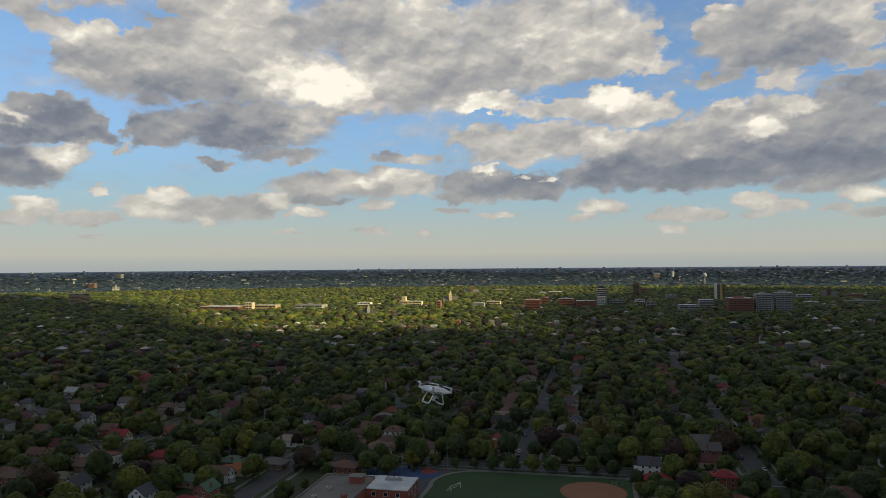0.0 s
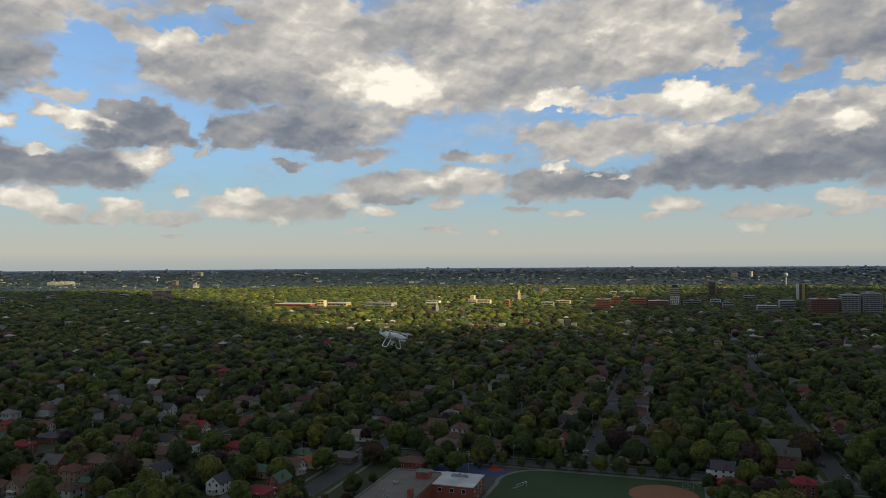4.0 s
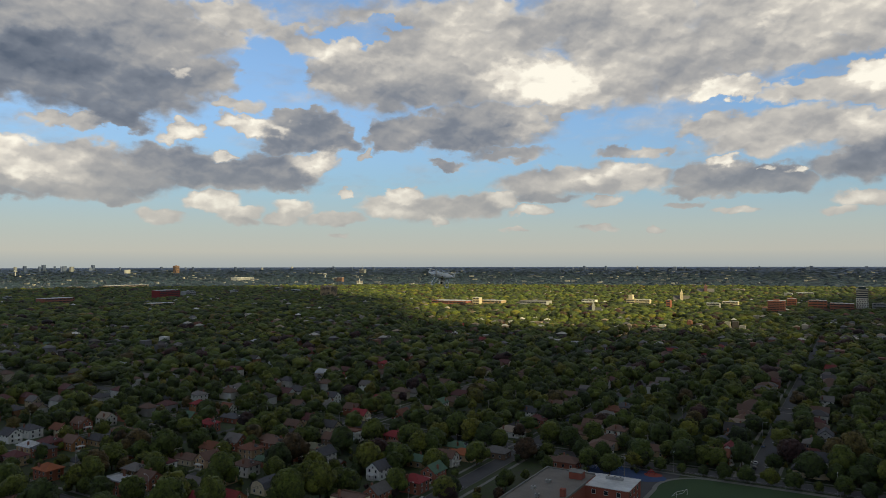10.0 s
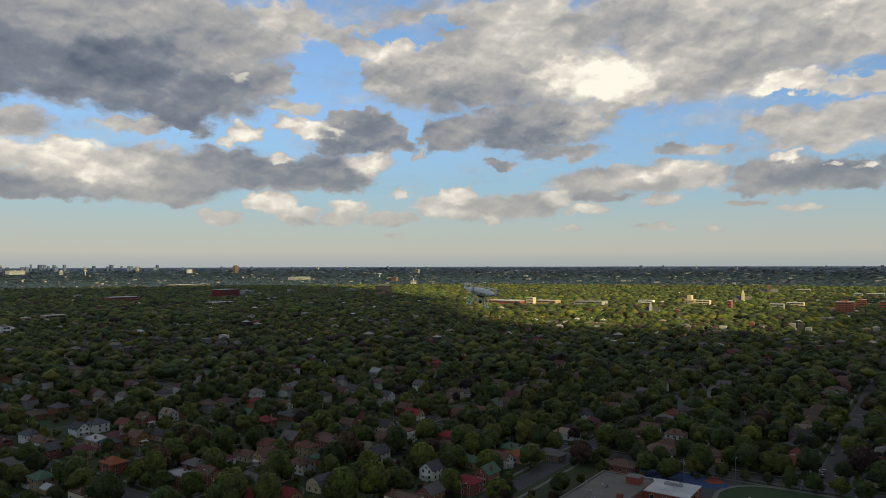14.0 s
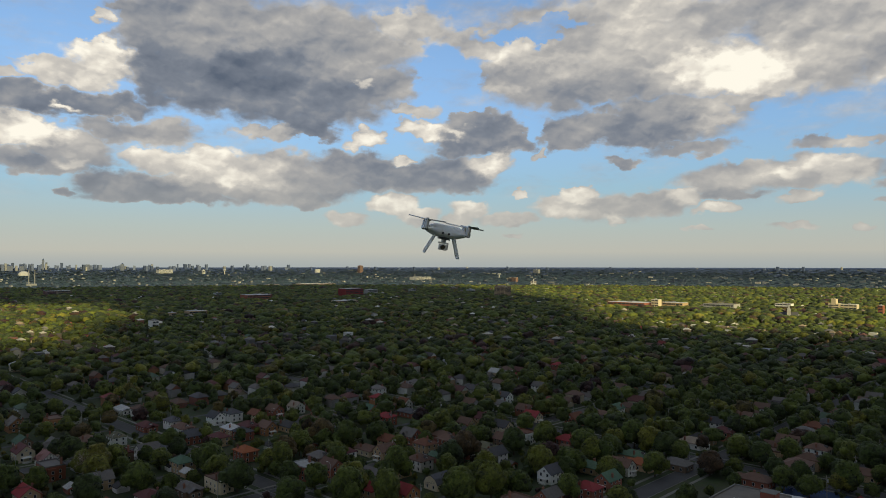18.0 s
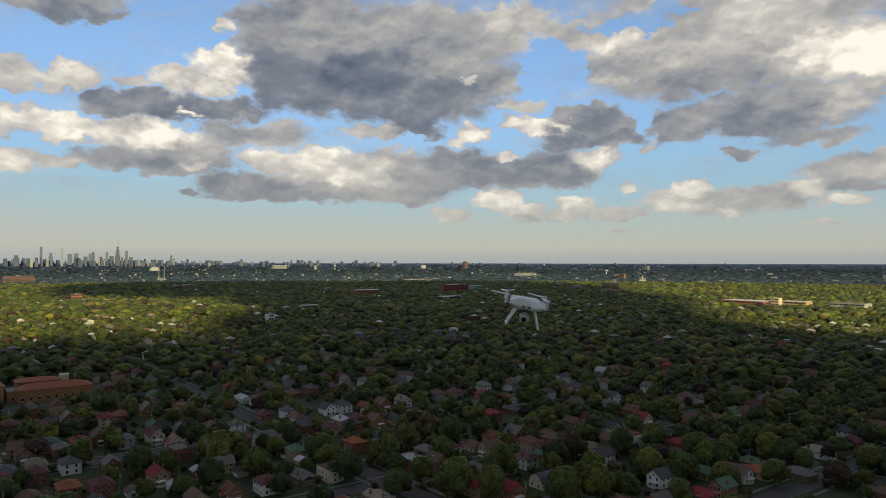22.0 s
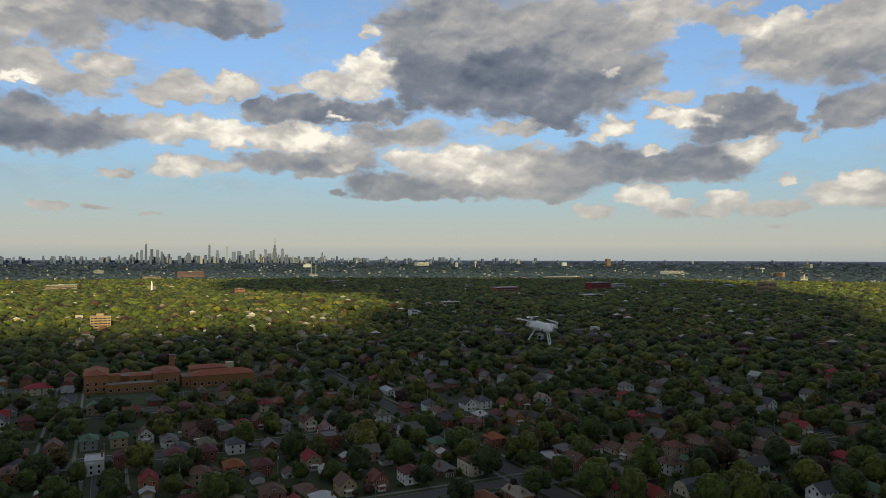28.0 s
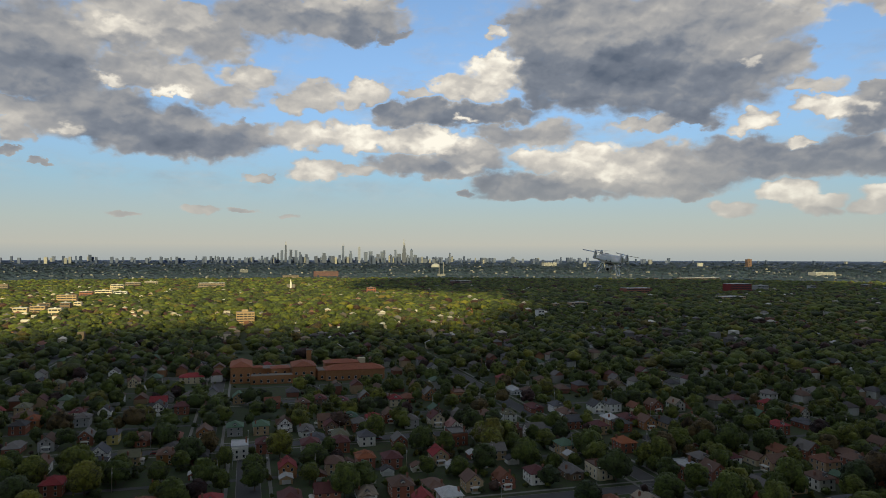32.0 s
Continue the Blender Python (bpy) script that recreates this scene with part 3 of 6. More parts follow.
class Geo:
    """Points and faces of one mesh, put together from simple solids."""

    def __init__(self):
        self.v, self.f, self.m = [], [], []

    def add(self, verts, faces, m=0):
        k = len(self.v)
        self.v += [tuple(p) for p in verts]
        self.f += [tuple(i + k for i in f) for f in faces]
        self.m += [m] * len(faces)
        return self

    def box(self, x0, y0, z0, x1, y1, z1, m=0):
        v = [(x0, y0, z0), (x1, y0, z0), (x1, y1, z0), (x0, y1, z0), (x0, y0, z1), (x1, y0, z1), (x1, y1, z1), (x0, y1, z1)]
        return self.add(v, [(3, 2, 1, 0), (4, 5, 6, 7), (0, 1, 5, 4), (1, 2, 6, 5), (2, 3, 7, 6), (3, 0, 4, 7)], m)

    def hip(self, x0, y0, x1, y1, z0, rise, thick=0.25, m=0, ridge=None):
        """A hipped roof slab on an eaves rectangle; the ridge runs along the longer side."""
        wx, wy = x1 - x0, y1 - y0
        e = min(wx, wy) / 2 if ridge is None else ridge
        if wx >= wy:
            a, b = (x0 + e, (y0 + y1) / 2, z0 + thick + rise), (x1 - e, (y0 + y1) / 2, z0 + thick + rise)
            top = [(4, 5, 9, 8), (5, 6, 9), (6, 7, 8, 9), (7, 4, 8)]
        else:
            a, b = ((x0 + x1) / 2, y0 + e, z0 + thick + rise), ((x0 + x1) / 2, y1 - e, z0 + thick + rise)
            top = [(4, 5, 8), (5, 6, 9, 8), (6, 7, 9), (7, 4, 8, 9)]
        v = [(x0, y0, z0), (x1, y0, z0), (x1, y1, z0), (x0, y1, z0), (x0, y0, z0 + thick), (x1, y0, z0 + thick), (x1, y1, z0 + thick), (x0, y1, z0 + thick), a, b]
        return self.add(v, [(3, 2, 1, 0), (0, 1, 5, 4), (1, 2, 6, 5), (2, 3, 7, 6), (3, 0, 4, 7)] + top, m)

    def gable(self, x0, y0, x1, y1, z0, rise, thick=0.25, along="x", m=0):
        """Two roof slabs that meet in a ridge along x or y."""
        if along == "x":
            c = (y0 + y1) / 2
            sec = [(y0, z0), (c, z0 + rise), (y1, z0), (y1, z0 + thick), (c, z0 + rise + thick), (y0, z0 + thick)]
            v = [(x, y, z) for x in (x0, x1) for y, z in sec]
        else:
            c = (x0 + x1) / 2
            sec = [(x0, z0), (c, z0 + rise), (x1, z0), (x1, z0 + thick), (c, z0 + rise + thick), (x0, z0 + thick)]
            v = [(x, y, z) for y in (y0, y1) for x, z in sec]
        f = [(i, (i + 1) % 6, (i + 1) % 6 + 6, i + 6) for i in range(6)]
        f += [(0, 5, 4, 1), (1, 4, 3, 2), (7, 10, 11, 6), (8, 9, 10, 7)]
        return self.add(v, f, m)

    def tube(self, a, b, r0, r1, sides=8, m=0):
        a, b = Vector(a), Vector(b)
        q = (b - a).to_track_quat("Z", "Y")
        v = []
        for p, r in ((a, r0), (b, r1)):
            for i in range(sides):
                w = 2 * math.pi * i / sides
                v.append(p + q @ Vector((r * math.cos(w), r * math.sin(w), 0)))
        f = [(i, (i + 1) % sides, (i + 1) % sides + sides, i + sides) for i in range(sides)]
        f += [tuple(range(sides - 1, -1, -1)), tuple(range(sides, 2 * sides))]
        return self.add(v, f, m)

    def mesh(self, name, *mats):
        me = bpy.data.meshes.new(name)
        me.from_pydata(self.v, [], self.f)
        me.polygons.foreach_set("material_index", self.m)
        for mat in mats:
            me.materials.append(mat)
        me.update()
        return me


MESHES = {}


def cached(key, make):
    if key not in MESHES:
        MESHES[key] = make()
    return MESHES[key]


def part(name, me, parent, mat=None, at=None, label=""):
    """One mesh object under a thing; mat: its own material in place of the mesh's."""
    ob = new(name, me)
    ob.parent = parent
    if at is not None:
        ob.matrix_local = at
    if mat is not None:
        ob.material_slots[0].link = "OBJECT"
        ob.material_slots[0].material = mat
    if label:
        tagged(ob, label)
    return ob


def thing(name, m, label, category, group="", kind=""):
    ob = new(name)
    ob.empty_display_size = 0.5
    ob.matrix_world = m
    return tagged(ob, label, category, group, kind)


# ---- trees ----


def lump(r, sides=7, rings=3):
    """A lumpy closed ball of about unit size: points and triangles."""
    v = [(0, 0, -1.0)]
    for i in range(1, rings + 1):
        t = math.pi * i / (rings + 1)
        for j in range(sides):
            a = 2 * math.pi * (j + 0.5 * (i % 2)) / sides
            k = 1 + r.uniform(-0.2, 0.2)
            v.append((k * math.sin(t) * math.cos(a), k * math.sin(t) * math.sin(a), -k * math.cos(t)))
    v.append((0, 0, 1.0))
    f = []
    for j in range(sides):
        f.append((0, 1 + (j + 1) % sides, 1 + j))
        for i in range(rings - 1):
            a, b = 1 + i * sides + j, 1 + i * sides + (j + 1) % sides
            f += [(a, b, b + sides), (a, b + sides, a + sides)]
        f.append((len(v) - 1, 1 + (rings - 1) * sides + j, 1 + (rings - 1) * sides + (j + 1) % sides))
    return np.array(v), np.array(f)


def crown_shape(seed, lumps, leaves, leaf, sides=6, rings=2, slim=0.0):
    """A crown of lumps of leaf with loose sprays round them, about 1 wide in radius, its foot at 0.25 and its top at 1."""
    r = random.Random(seed)
    vs, fs, at = [], [], 0
    spots = []
    v, f = lump(r, sides + 2, rings + 1)          # the dark heart of the crown
    vs.append(v * [0.80 - 0.3 * slim, 0.80 - 0.3 * slim, 0.34] + [0, 0, 0.58]), fs.append(f)
    at += len(v)
    for i in range(lumps):
        u = (i + 0.5) / lumps
        z = 0.30 + 0.56 * u
        reach = (0.72 * math.sin(math.pi * min(1.0, 0.22 + 0.74 * u)) ** 0.8) * (1 - slim * u)
        a = i * 2.39996 + r.uniform(-0.5, 0.5)
        d = reach * math.sqrt(r.uniform(0.25, 1.0))
        size = r.uniform(0.30, 0.46) * (1 - 0.35 * slim) * (1.0 if lumps > 6 else 1.35)
        c = np.array([d * math.cos(a), d * math.sin(a), z])
        v, f = lump(r, sides, rings)
        v = v * [size, size, size * 0.42] + c
        spots.append((c, size))
        vs.append(v), fs.append(f + at)
        at += len(v)
    for i in range(leaves):
        c, size = spots[r.randrange(len(spots))]
        d = Vector((r.gauss(0, 1), r.gauss(0, 1), r.gauss(0.25, 1))).normalized()
        p = Vector(c) + Vector((d.x * size, d.y * size, d.z * size * 0.45)) * r.uniform(0.92, 1.16)
        t = d.cross(Vector((r.gauss(0, 1), r.gauss(0, 1), r.gauss(0, 1)))).normalized()
        t2 = (d.cross(t) + d * r.uniform(-0.8, 0.8)).normalized()
        s = leaf * r.uniform(0.6, 1.3)
        q = [p + (t * x + t2 * y) * s for x, y in ((-1, -0.6), (1, -0.5), (0.1, 1))]
        vs.append(np.array([(k.x, k.y, k.z * 0.62 + p.z * 0.38) for k in q]))
        fs.append(np.array([(0, 1, 2)]) + at)
        at += 3
    return np.concatenate(vs), np.concatenate(fs)


NEAR_CROWNS = [crown_shape(10 + i, 20, 620, 0.075, 6, 3) for i in range(7)]
MID_CROWNS = [crown_shape(40 + i, 8, 120, 0.10, 5, 2) for i in range(7)]
FAR_CROWNS = [crown_shape(70 + i, 3, 10, 0.18, 5, 1) for i in range(6)]
LAST_CROWNS = [crown_shape(90 + i, 1, 3, 0.3, 4, 1) for i in range(5)]


def near_street(x, y, gap):
    dx = np.min(np.abs(np.subtract.outer(x, STREET_X)), axis=1)
    dy = np.min(np.abs(np.subtract.outer(y, STREET_Y)), axis=1)
    alley = np.min(np.abs(np.subtract.outer(x, np.array(STREET_X) - 56.5)), axis=1)
    return (dx < gap) | (dy < gap) | (alley < gap * 0.45)


# ---- houses: two rows to a block, back to back across an alley ----
LOTS = []
for sx in STREET_X:
    for k, sy in enumerate(STREET_Y[:-1]):
        for side in (-1, 1):
            for i in range(10):
                LOTS.append((sx + side * 20.0, sy - 19.0 - i * 15.2, side))
LOTS = np.array(LOTS)
LOTS[:, 0] += rng.uniform(-1.5, 1.5, len(LOTS))
LOTS[:, 1] += rng.uniform(-0.8, 0.8, len(LOTS))
LOTS = LOTS[in_view(LOTS[:, 0], LOTS[:, 1], 285, 1900)]
LOTS = LOTS[np.argsort(np.hypot(LOTS[:, 0], LOTS[:, 1]))]

# ---- palette ----
ROOF_TONES = {
    "crimson": (0.26, 0.030, 0.034), "maroon": (0.125, 0.040, 0.040), "orange": (0.34, 0.105, 0.040), "rust": (0.21, 0.080, 0.045),
    "brown": (0.155, 0.088, 0.064), "grey": (0.165, 0.150, 0.140), "slate": (0.085, 0.084, 0.094), "dark": (0.060, 0.056, 0.058),
    "green": (0.085, 0.150, 0.095), "olive": (0.15, 0.145, 0.090), "silver": (0.50, 0.50, 0.50), "tan": (0.30, 0.24, 0.18), "pink": (0.26, 0.13, 0.115)}
WALL_TONES = {
    "white": (0.80, 0.78, 0.73), "cream": (0.64, 0.54, 0.37), "tan": (0.48, 0.335, 0.195), "orangebrick": (0.38, 0.175, 0.075), "brick": (0.32, 0.118, 0.075),
    "grey": (0.38, 0.37, 0.36), "yellow": (0.54, 0.43, 0.15), "brown": (0.21, 0.14, 0.095), "red": (0.26, 0.035, 0.035)}
WORDS = {"orangebrick": "orange brick", "brick": "red-brown brick", "silver": "pale grey", "dark": "near-black"}


def shingles(name, color):
    """Roof covering in courses, weathered in streaks."""

    def build(n, place):
        xyz = n.put("ShaderNodeSeparateXYZ")
        n.join(place, xyz.inputs[0])
        course = n.math("FRACT", n.math("MULTIPLY", xyz.outputs[2], 3.2))
        fac = n.math("MULTIPLY_ADD", n.step(course, 0.0, 0.25), 0.25, 0.75)
        fac = n.math("MULTIPLY_ADD", n.math("SUBTRACT", n.noise(place, 0.5, 5.0, 0.65), 0.5), 0.7, fac)
        fac = n.math("MULTIPLY_ADD", n.math("SUBTRACT", n.put("ShaderNodeObjectInfo").outputs["Random"], 0.5), 0.35, fac)
        tone = n.put("ShaderNodeCombineXYZ")
        for socket in tone.inputs:
            n.join(fac, socket)
        return n.mix(1.0, (*color, 1.0), tone.outputs[0], "MULTIPLY")

    return material(name, build, 0.85, 0.0, (5.0, 0.4, 0.05))


M_ROOF = {k: shingles("roof_" + k, c) for k, c in ROOF_TONES.items()}
M_WALL = {k: worn("wall_" + k, c, 0.88, 0.22, 0.5, 7.0, bump=(9.0, 0.3, 0.03), chance=0.2) for k, c in WALL_TONES.items()}
M_TRIM = worn("white_trim", (0.66, 0.64, 0.60), 0.7, 0.15)
M_TIMBER = worn("dark_timber", (0.075, 0.050, 0.038), 0.8, 0.3)
M_DOOR = worn("door_paint", (0.13, 0.07, 0.05), 0.5, 0.2, chance=0.8)
M_PANE = worn("window_glass", (0.030, 0.034, 0.040), 0.06, 0.2)
M_BRICK = worn("chimney_brick", (0.27, 0.12, 0.08), 0.9, 0.3)
M_METAL = worn("grey_metal", (0.42, 0.42, 0.42), 0.45, 0.15, metal=0.7)
M_POLE = worn("weathered_pole", (0.30, 0.26, 0.21), 0.9, 0.3)
M_CABLE = worn("black_cable", (0.03, 0.03, 0.03), 0.6, 0.1)
M_TYRE = worn("rubber", (0.025, 0.025, 0.025), 0.9, 0.1)
M_FLAT = worn("gravel_roof", (0.20, 0.175, 0.15), 0.95, 0.4, 0.12, 1.5)
M_MEMBRANE = worn("pale_roof_sheet", (0.58, 0.58, 0.57), 0.75, 0.45, 0.12, 0.6)
M_SCHOOL = worn("red_school_brick", (0.30, 0.085, 0.055), 0.9, 0.2, 0.4, 7.0)
M_TURF = worn("playing_turf", (0.036, 0.074, 0.020), 0.95, 0.3, 0.05, 0.8)
M_CLAY = worn("infield_clay", (0.30, 0.135, 0.066), 0.95, 0.2, 0.1, 2.0)
M_BLUE = worn("blue_play_surface", (0.035, 0.070, 0.17), 0.85, 0.25, 0.2)
M_REDPLAY = worn("red_play_surface", (0.30, 0.060, 0.040), 0.85, 0.2)
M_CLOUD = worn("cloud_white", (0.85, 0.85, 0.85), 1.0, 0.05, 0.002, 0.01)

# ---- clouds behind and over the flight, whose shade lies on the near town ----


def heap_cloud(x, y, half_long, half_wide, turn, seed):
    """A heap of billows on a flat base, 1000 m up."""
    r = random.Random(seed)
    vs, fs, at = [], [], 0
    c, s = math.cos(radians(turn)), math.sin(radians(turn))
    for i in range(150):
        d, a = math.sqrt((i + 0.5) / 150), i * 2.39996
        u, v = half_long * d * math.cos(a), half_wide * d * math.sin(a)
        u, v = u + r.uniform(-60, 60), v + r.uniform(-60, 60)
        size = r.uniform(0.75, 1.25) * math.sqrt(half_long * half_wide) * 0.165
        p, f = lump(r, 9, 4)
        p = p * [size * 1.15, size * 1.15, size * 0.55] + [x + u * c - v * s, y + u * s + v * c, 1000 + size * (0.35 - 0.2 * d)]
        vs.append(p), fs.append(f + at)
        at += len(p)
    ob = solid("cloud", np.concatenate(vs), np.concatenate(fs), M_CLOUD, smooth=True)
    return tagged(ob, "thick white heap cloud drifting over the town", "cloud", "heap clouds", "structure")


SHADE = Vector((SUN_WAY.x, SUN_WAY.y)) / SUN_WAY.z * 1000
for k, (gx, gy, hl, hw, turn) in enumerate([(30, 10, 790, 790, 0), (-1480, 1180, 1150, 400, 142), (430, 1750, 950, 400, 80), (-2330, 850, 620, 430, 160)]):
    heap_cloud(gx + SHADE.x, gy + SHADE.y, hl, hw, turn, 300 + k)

# ---- roads ----


def strip(name, x0, y0, x1, y1, z0, z1, mat, label, category):
    return tagged(new(name, Geo().box(x0, y0, z0, x1, y1, z1).mesh(name, mat)), label, category, kind="structure")


def street(along, at, lo, hi, half=4.6):
    """An asphalt street with kerbs and pavements on both sides."""
    bands = [("road", -half, half, -0.3, 0.03, M_ASPHALT, "grey asphalt residential street between trees", "road")]
    for s in (-1, 1):
        a, b = sorted((s * half, s * (half + 0.25)))
        bands.append(("kerb", a, b, -0.3, 0.15, M_CONCRETE, "pale concrete kerb beside the street", "kerb"))
        a, b = sorted((s * (half + 3.4), s * (half + 5.0)))
        bands.append(("pavement", a, b, -0.3, 0.06, M_CONCRETE, "pale concrete pavement along the lawns", "pavement"))
    for name, a, b, z0, z1, mat, label, cat in bands:
        if along == "y":
            strip(name, at + a, lo, at + b, hi, z0, z1, mat, label, cat)
        else:
            strip(name, lo, at + a, hi, at + b, z0 + 0.012, z1 + 0.012, mat, label, cat)


for k in range(8):
    sx = STREET_X[k]
    street("y", sx, -420 if sx < -200 else (100 if sx < -100 else 353), 1100)
street("x", 353, -700, 300), street("x", 528, -700, 300), street("x", 703, -600, 300), street("x", 178, -800, -140)
street("x", 7, -372, -150, 5.0), street("x", -15, -900, -372), street("x", -172, -800, -200)
for k in range(1, 7):
    ax = STREET_X[k] - 56.5
    strip("alley", ax - 1.8, -150 if ax < -200 else 360, ax + 1.8, 690, -0.3, 0.045, M_ASPHALT, "narrow asphalt alley between back gardens", "alley")

# ---- houses ----


def window_ring(g, w, h, pane):
    """A window frame in one piece, with a sill lip; pane: with its glass in it."""
    def rect(x, hw, hh, low=0.0):
        return [(x, -hw, -hh - low), (x, hw, -hh - low), (x, hw, hh), (x, -hw, hh)]
    v = rect(-0.04, w / 2, h / 2) + rect(0.08, w / 2, h / 2, 0.06) + rect(0.08, w / 2 - 0.11, h / 2 - 0.12) + rect(0.01, w / 2 - 0.11, h / 2 - 0.12)
    f = [(k + i, k + (i + 1) % 4, k + 4 + (i + 1) % 4, k + 4 + i) for k in (0, 4, 8) for i in range(4)]
    g.add(v, f)
    if pane:
        g.f.append((12, 13, 14, 15))
        g.m.append(1)
    return g


def window_mesh(w, h):
    return window_ring(Geo(), w, h, False).mesh("window", M_TRIM)


def pane_mesh(w, h):
    return Geo().box(-0.04, -w / 2 + 0.08, -h / 2 + 0.1, 0.02, w / 2 - 0.08, h / 2 - 0.1).mesh("pane", M_PANE)


def whole_window(w, h):
    return window_ring(Geo(), w, h, True).mesh("window", M_TRIM, M_PANE)


SIZES = {"hip": (12.0, 9.6, 5.8), "gable": (12.0, 8.8, 5.4), "tudor": (11.5, 9.6, 5.2), "bungalow": (14.5, 9.4, 3.5), "flat": (15.0, 9.6, 7.2), "garage": (6.4, 6.4, 2.7), "long": (13.0, 21.0, 5.8), "gambrel": (9.5, 12.0, 3.4)}


def wall_mesh(kind):
    d, w, h = SIZES[kind]
    g = Geo().box(-d / 2, -w / 2, 0, d / 2, w / 2, h)
    if kind in ("gable", "tudor", "garage"):
        rise = 1.6 if kind == "garage" else (4.0 if kind == "tudor" else 3.5)
        g.add([(-d / 2, -w / 2, h), (-d / 2, w / 2, h), (-d / 2, 0, h + rise), (d / 2, -w / 2, h), (d / 2, w / 2, h), (d / 2, 0, h + rise)], [(0, 2, 1), (3, 4, 5), (0, 3, 5, 2), (1, 2, 5, 4)])
    if kind == "gambrel":
        sec = [(-d / 2, h), (-d * 0.36, h + 2.4), (0, h + 3.9), (d * 0.36, h + 2.4), (d / 2, h)]
        v = [(x, y, z) for y in (-w / 2, w / 2) for x, z in sec]
        g.add(v, [(0, 1, 2, 3, 4), (9, 8, 7, 6, 5)] + [(i, i + 5, i + 6, i + 1) for i in range(4)])
    if kind == "bungalow":
        g.box(d / 2, -w * 0.36, 0, d / 2 + 2.2, w * 0.30, h - 0.3)
    if kind == "flat":
        g.box(d / 2, -w * 0.40, 0, d / 2 + 1.2, -w * 0.02, h - 0.6)
    if kind == "hip":
        g.box(-d / 2 - 2.4, -w * 0.34, 0, -d / 2, w * 0.30, 3.0)
    return g.mesh("wall", M_WALL["brick"])


def roof_mesh(kind):
    d, w, h = SIZES[kind]
    g = Geo()
    if kind in ("hip", "long"):
        g.hip(-d / 2 - 0.7, -w / 2 - 0.7, d / 2 + 0.7, w / 2 + 0.7, h, 2.9 if kind == "hip" else 3.2)
        if kind == "hip":
            g.hip(-d / 2 - 2.9, -w * 0.34 - 0.4, -d / 2 + 0.1, w * 0.30 + 0.4, 3.0, 0.9, 0.2)
    elif kind == "bungalow":
        g.hip(-d / 2 - 0.7, -w / 2 - 0.7, d / 2 + 0.7, w / 2 + 0.7, h, 2.8)
        g.gable(d / 2 - 3.0, -w * 0.36 - 0.4, d / 2 + 2.7, w * 0.30 + 0.4, h - 0.3, 1.7, 0.2, "x")
    elif kind == "flat":
        g.box(-d / 2 + 0.3, -w / 2 + 0.3, h - 0.3, d / 2 - 0.3, w / 2 - 0.3, h + 0.03)
        for a, b, c, e in ((-d / 2, -w / 2, d / 2, -w / 2 + 0.3), (-d / 2, w / 2 - 0.3, d / 2, w / 2), (-d / 2, -w / 2 + 0.3, -d / 2 + 0.3, w / 2 - 0.3), (d / 2 - 0.3, -w / 2 + 0.3, d / 2, w / 2 - 0.3)):
            g.box(a, b, h, c, e, h + 0.65)
    elif kind == "gambrel":
        sec = [(-d / 2 - 0.6, h - 0.3), (-d * 0.37, h + 2.5), (0, h + 4.0), (d * 0.37, h + 2.5), (d / 2 + 0.6, h - 0.3), (d / 2 + 0.6, h), (d * 0.37, h + 2.8), (0, h + 4.3), (-d * 0.37, h + 2.8), (-d / 2 - 0.6, h)]
        v = [(x, y, z) for y in (-w / 2 - 0.4, w / 2 + 0.4) for x, z in sec]
        g.add(v, [(i, i + 10, (i + 1) % 10 + 10, (i + 1) % 10) for i in range(10)] + [(0, 1, 8, 9), (1, 2, 7, 8), (2, 3, 6, 7), (3, 4, 5, 6), (19, 18, 11, 10), (18, 17, 12, 11), (17, 16, 13, 12), (16, 15, 14, 13)])
    else:
        rise = 1.6 if kind == "garage" else (4.0 if kind == "tudor" else 3.5)
        g.gable(-d / 2 - 0.5, -w / 2 - 0.5, d / 2 + 0.5, w / 2 + 0.5, h - 0.5 * rise / (w / 2), rise * (w / 2 + 0.5) / (w / 2), 0.28, "x")
        if kind == "tudor":
            g.gable(-3.2, -w / 2 - 1.1, 2.2, 0.0, h - 0.6, 2.9, 0.25, "y")
    return g.mesh("roof", M_ROOF["grey"])


def timber_mesh(s):
    d, w, h = SIZES["tudor"]
    g = Geo()
    for s in (s,):
        x0, x1 = sorted((s * d / 2, s * (d / 2 + 0.06)))
        g.box(x0, -w / 2, h - 2.9, x1, w / 2, h - 2.6).box(x0, -w / 2, h - 0.1, x1, w / 2, h + 0.15)
        for i in range(7):
            y = -w / 2 + 0.1 + i * (w - 0.3) / 6
            g.box(x0, y, h - 2.6, x1, y + 0.16, h + max(0.0, 3.2 * (1 - abs(y) / (w / 2))))
    return g.mesh("timber_frame", M_TIMBER)


def chimney_mesh():
    return Geo().box(-0.45, -0.45, 0, 0.45, 0.45, 3.6).box(-0.55, -0.55, 3.6, 0.55, 0.55, 3.8).box(-0.2, -0.2, 3.8, 0.2, 0.2, 4.2).mesh("chimney", M_BRICK)


def dormer_mesh():
    g = Geo().box(-1.4, -1.0, 0, 0.2, 1.0, 1.3, 0)
    g.gable(-1.8, -1.3, 0.5, 1.3, 1.2, 0.9, 0.15, "x", 1)
    g.add([(0.2, -1.0, 1.3), (0.2, 1.0, 1.3), (0.2, 0, 2.05)], [(0, 1, 2)], 0)
    g.box(0.2, -0.55, 0.3, 0.25, 0.55, 1.1, 2)
    return g.mesh("dormer", M_TRIM, M_ROOF["dark"], M_PANE)


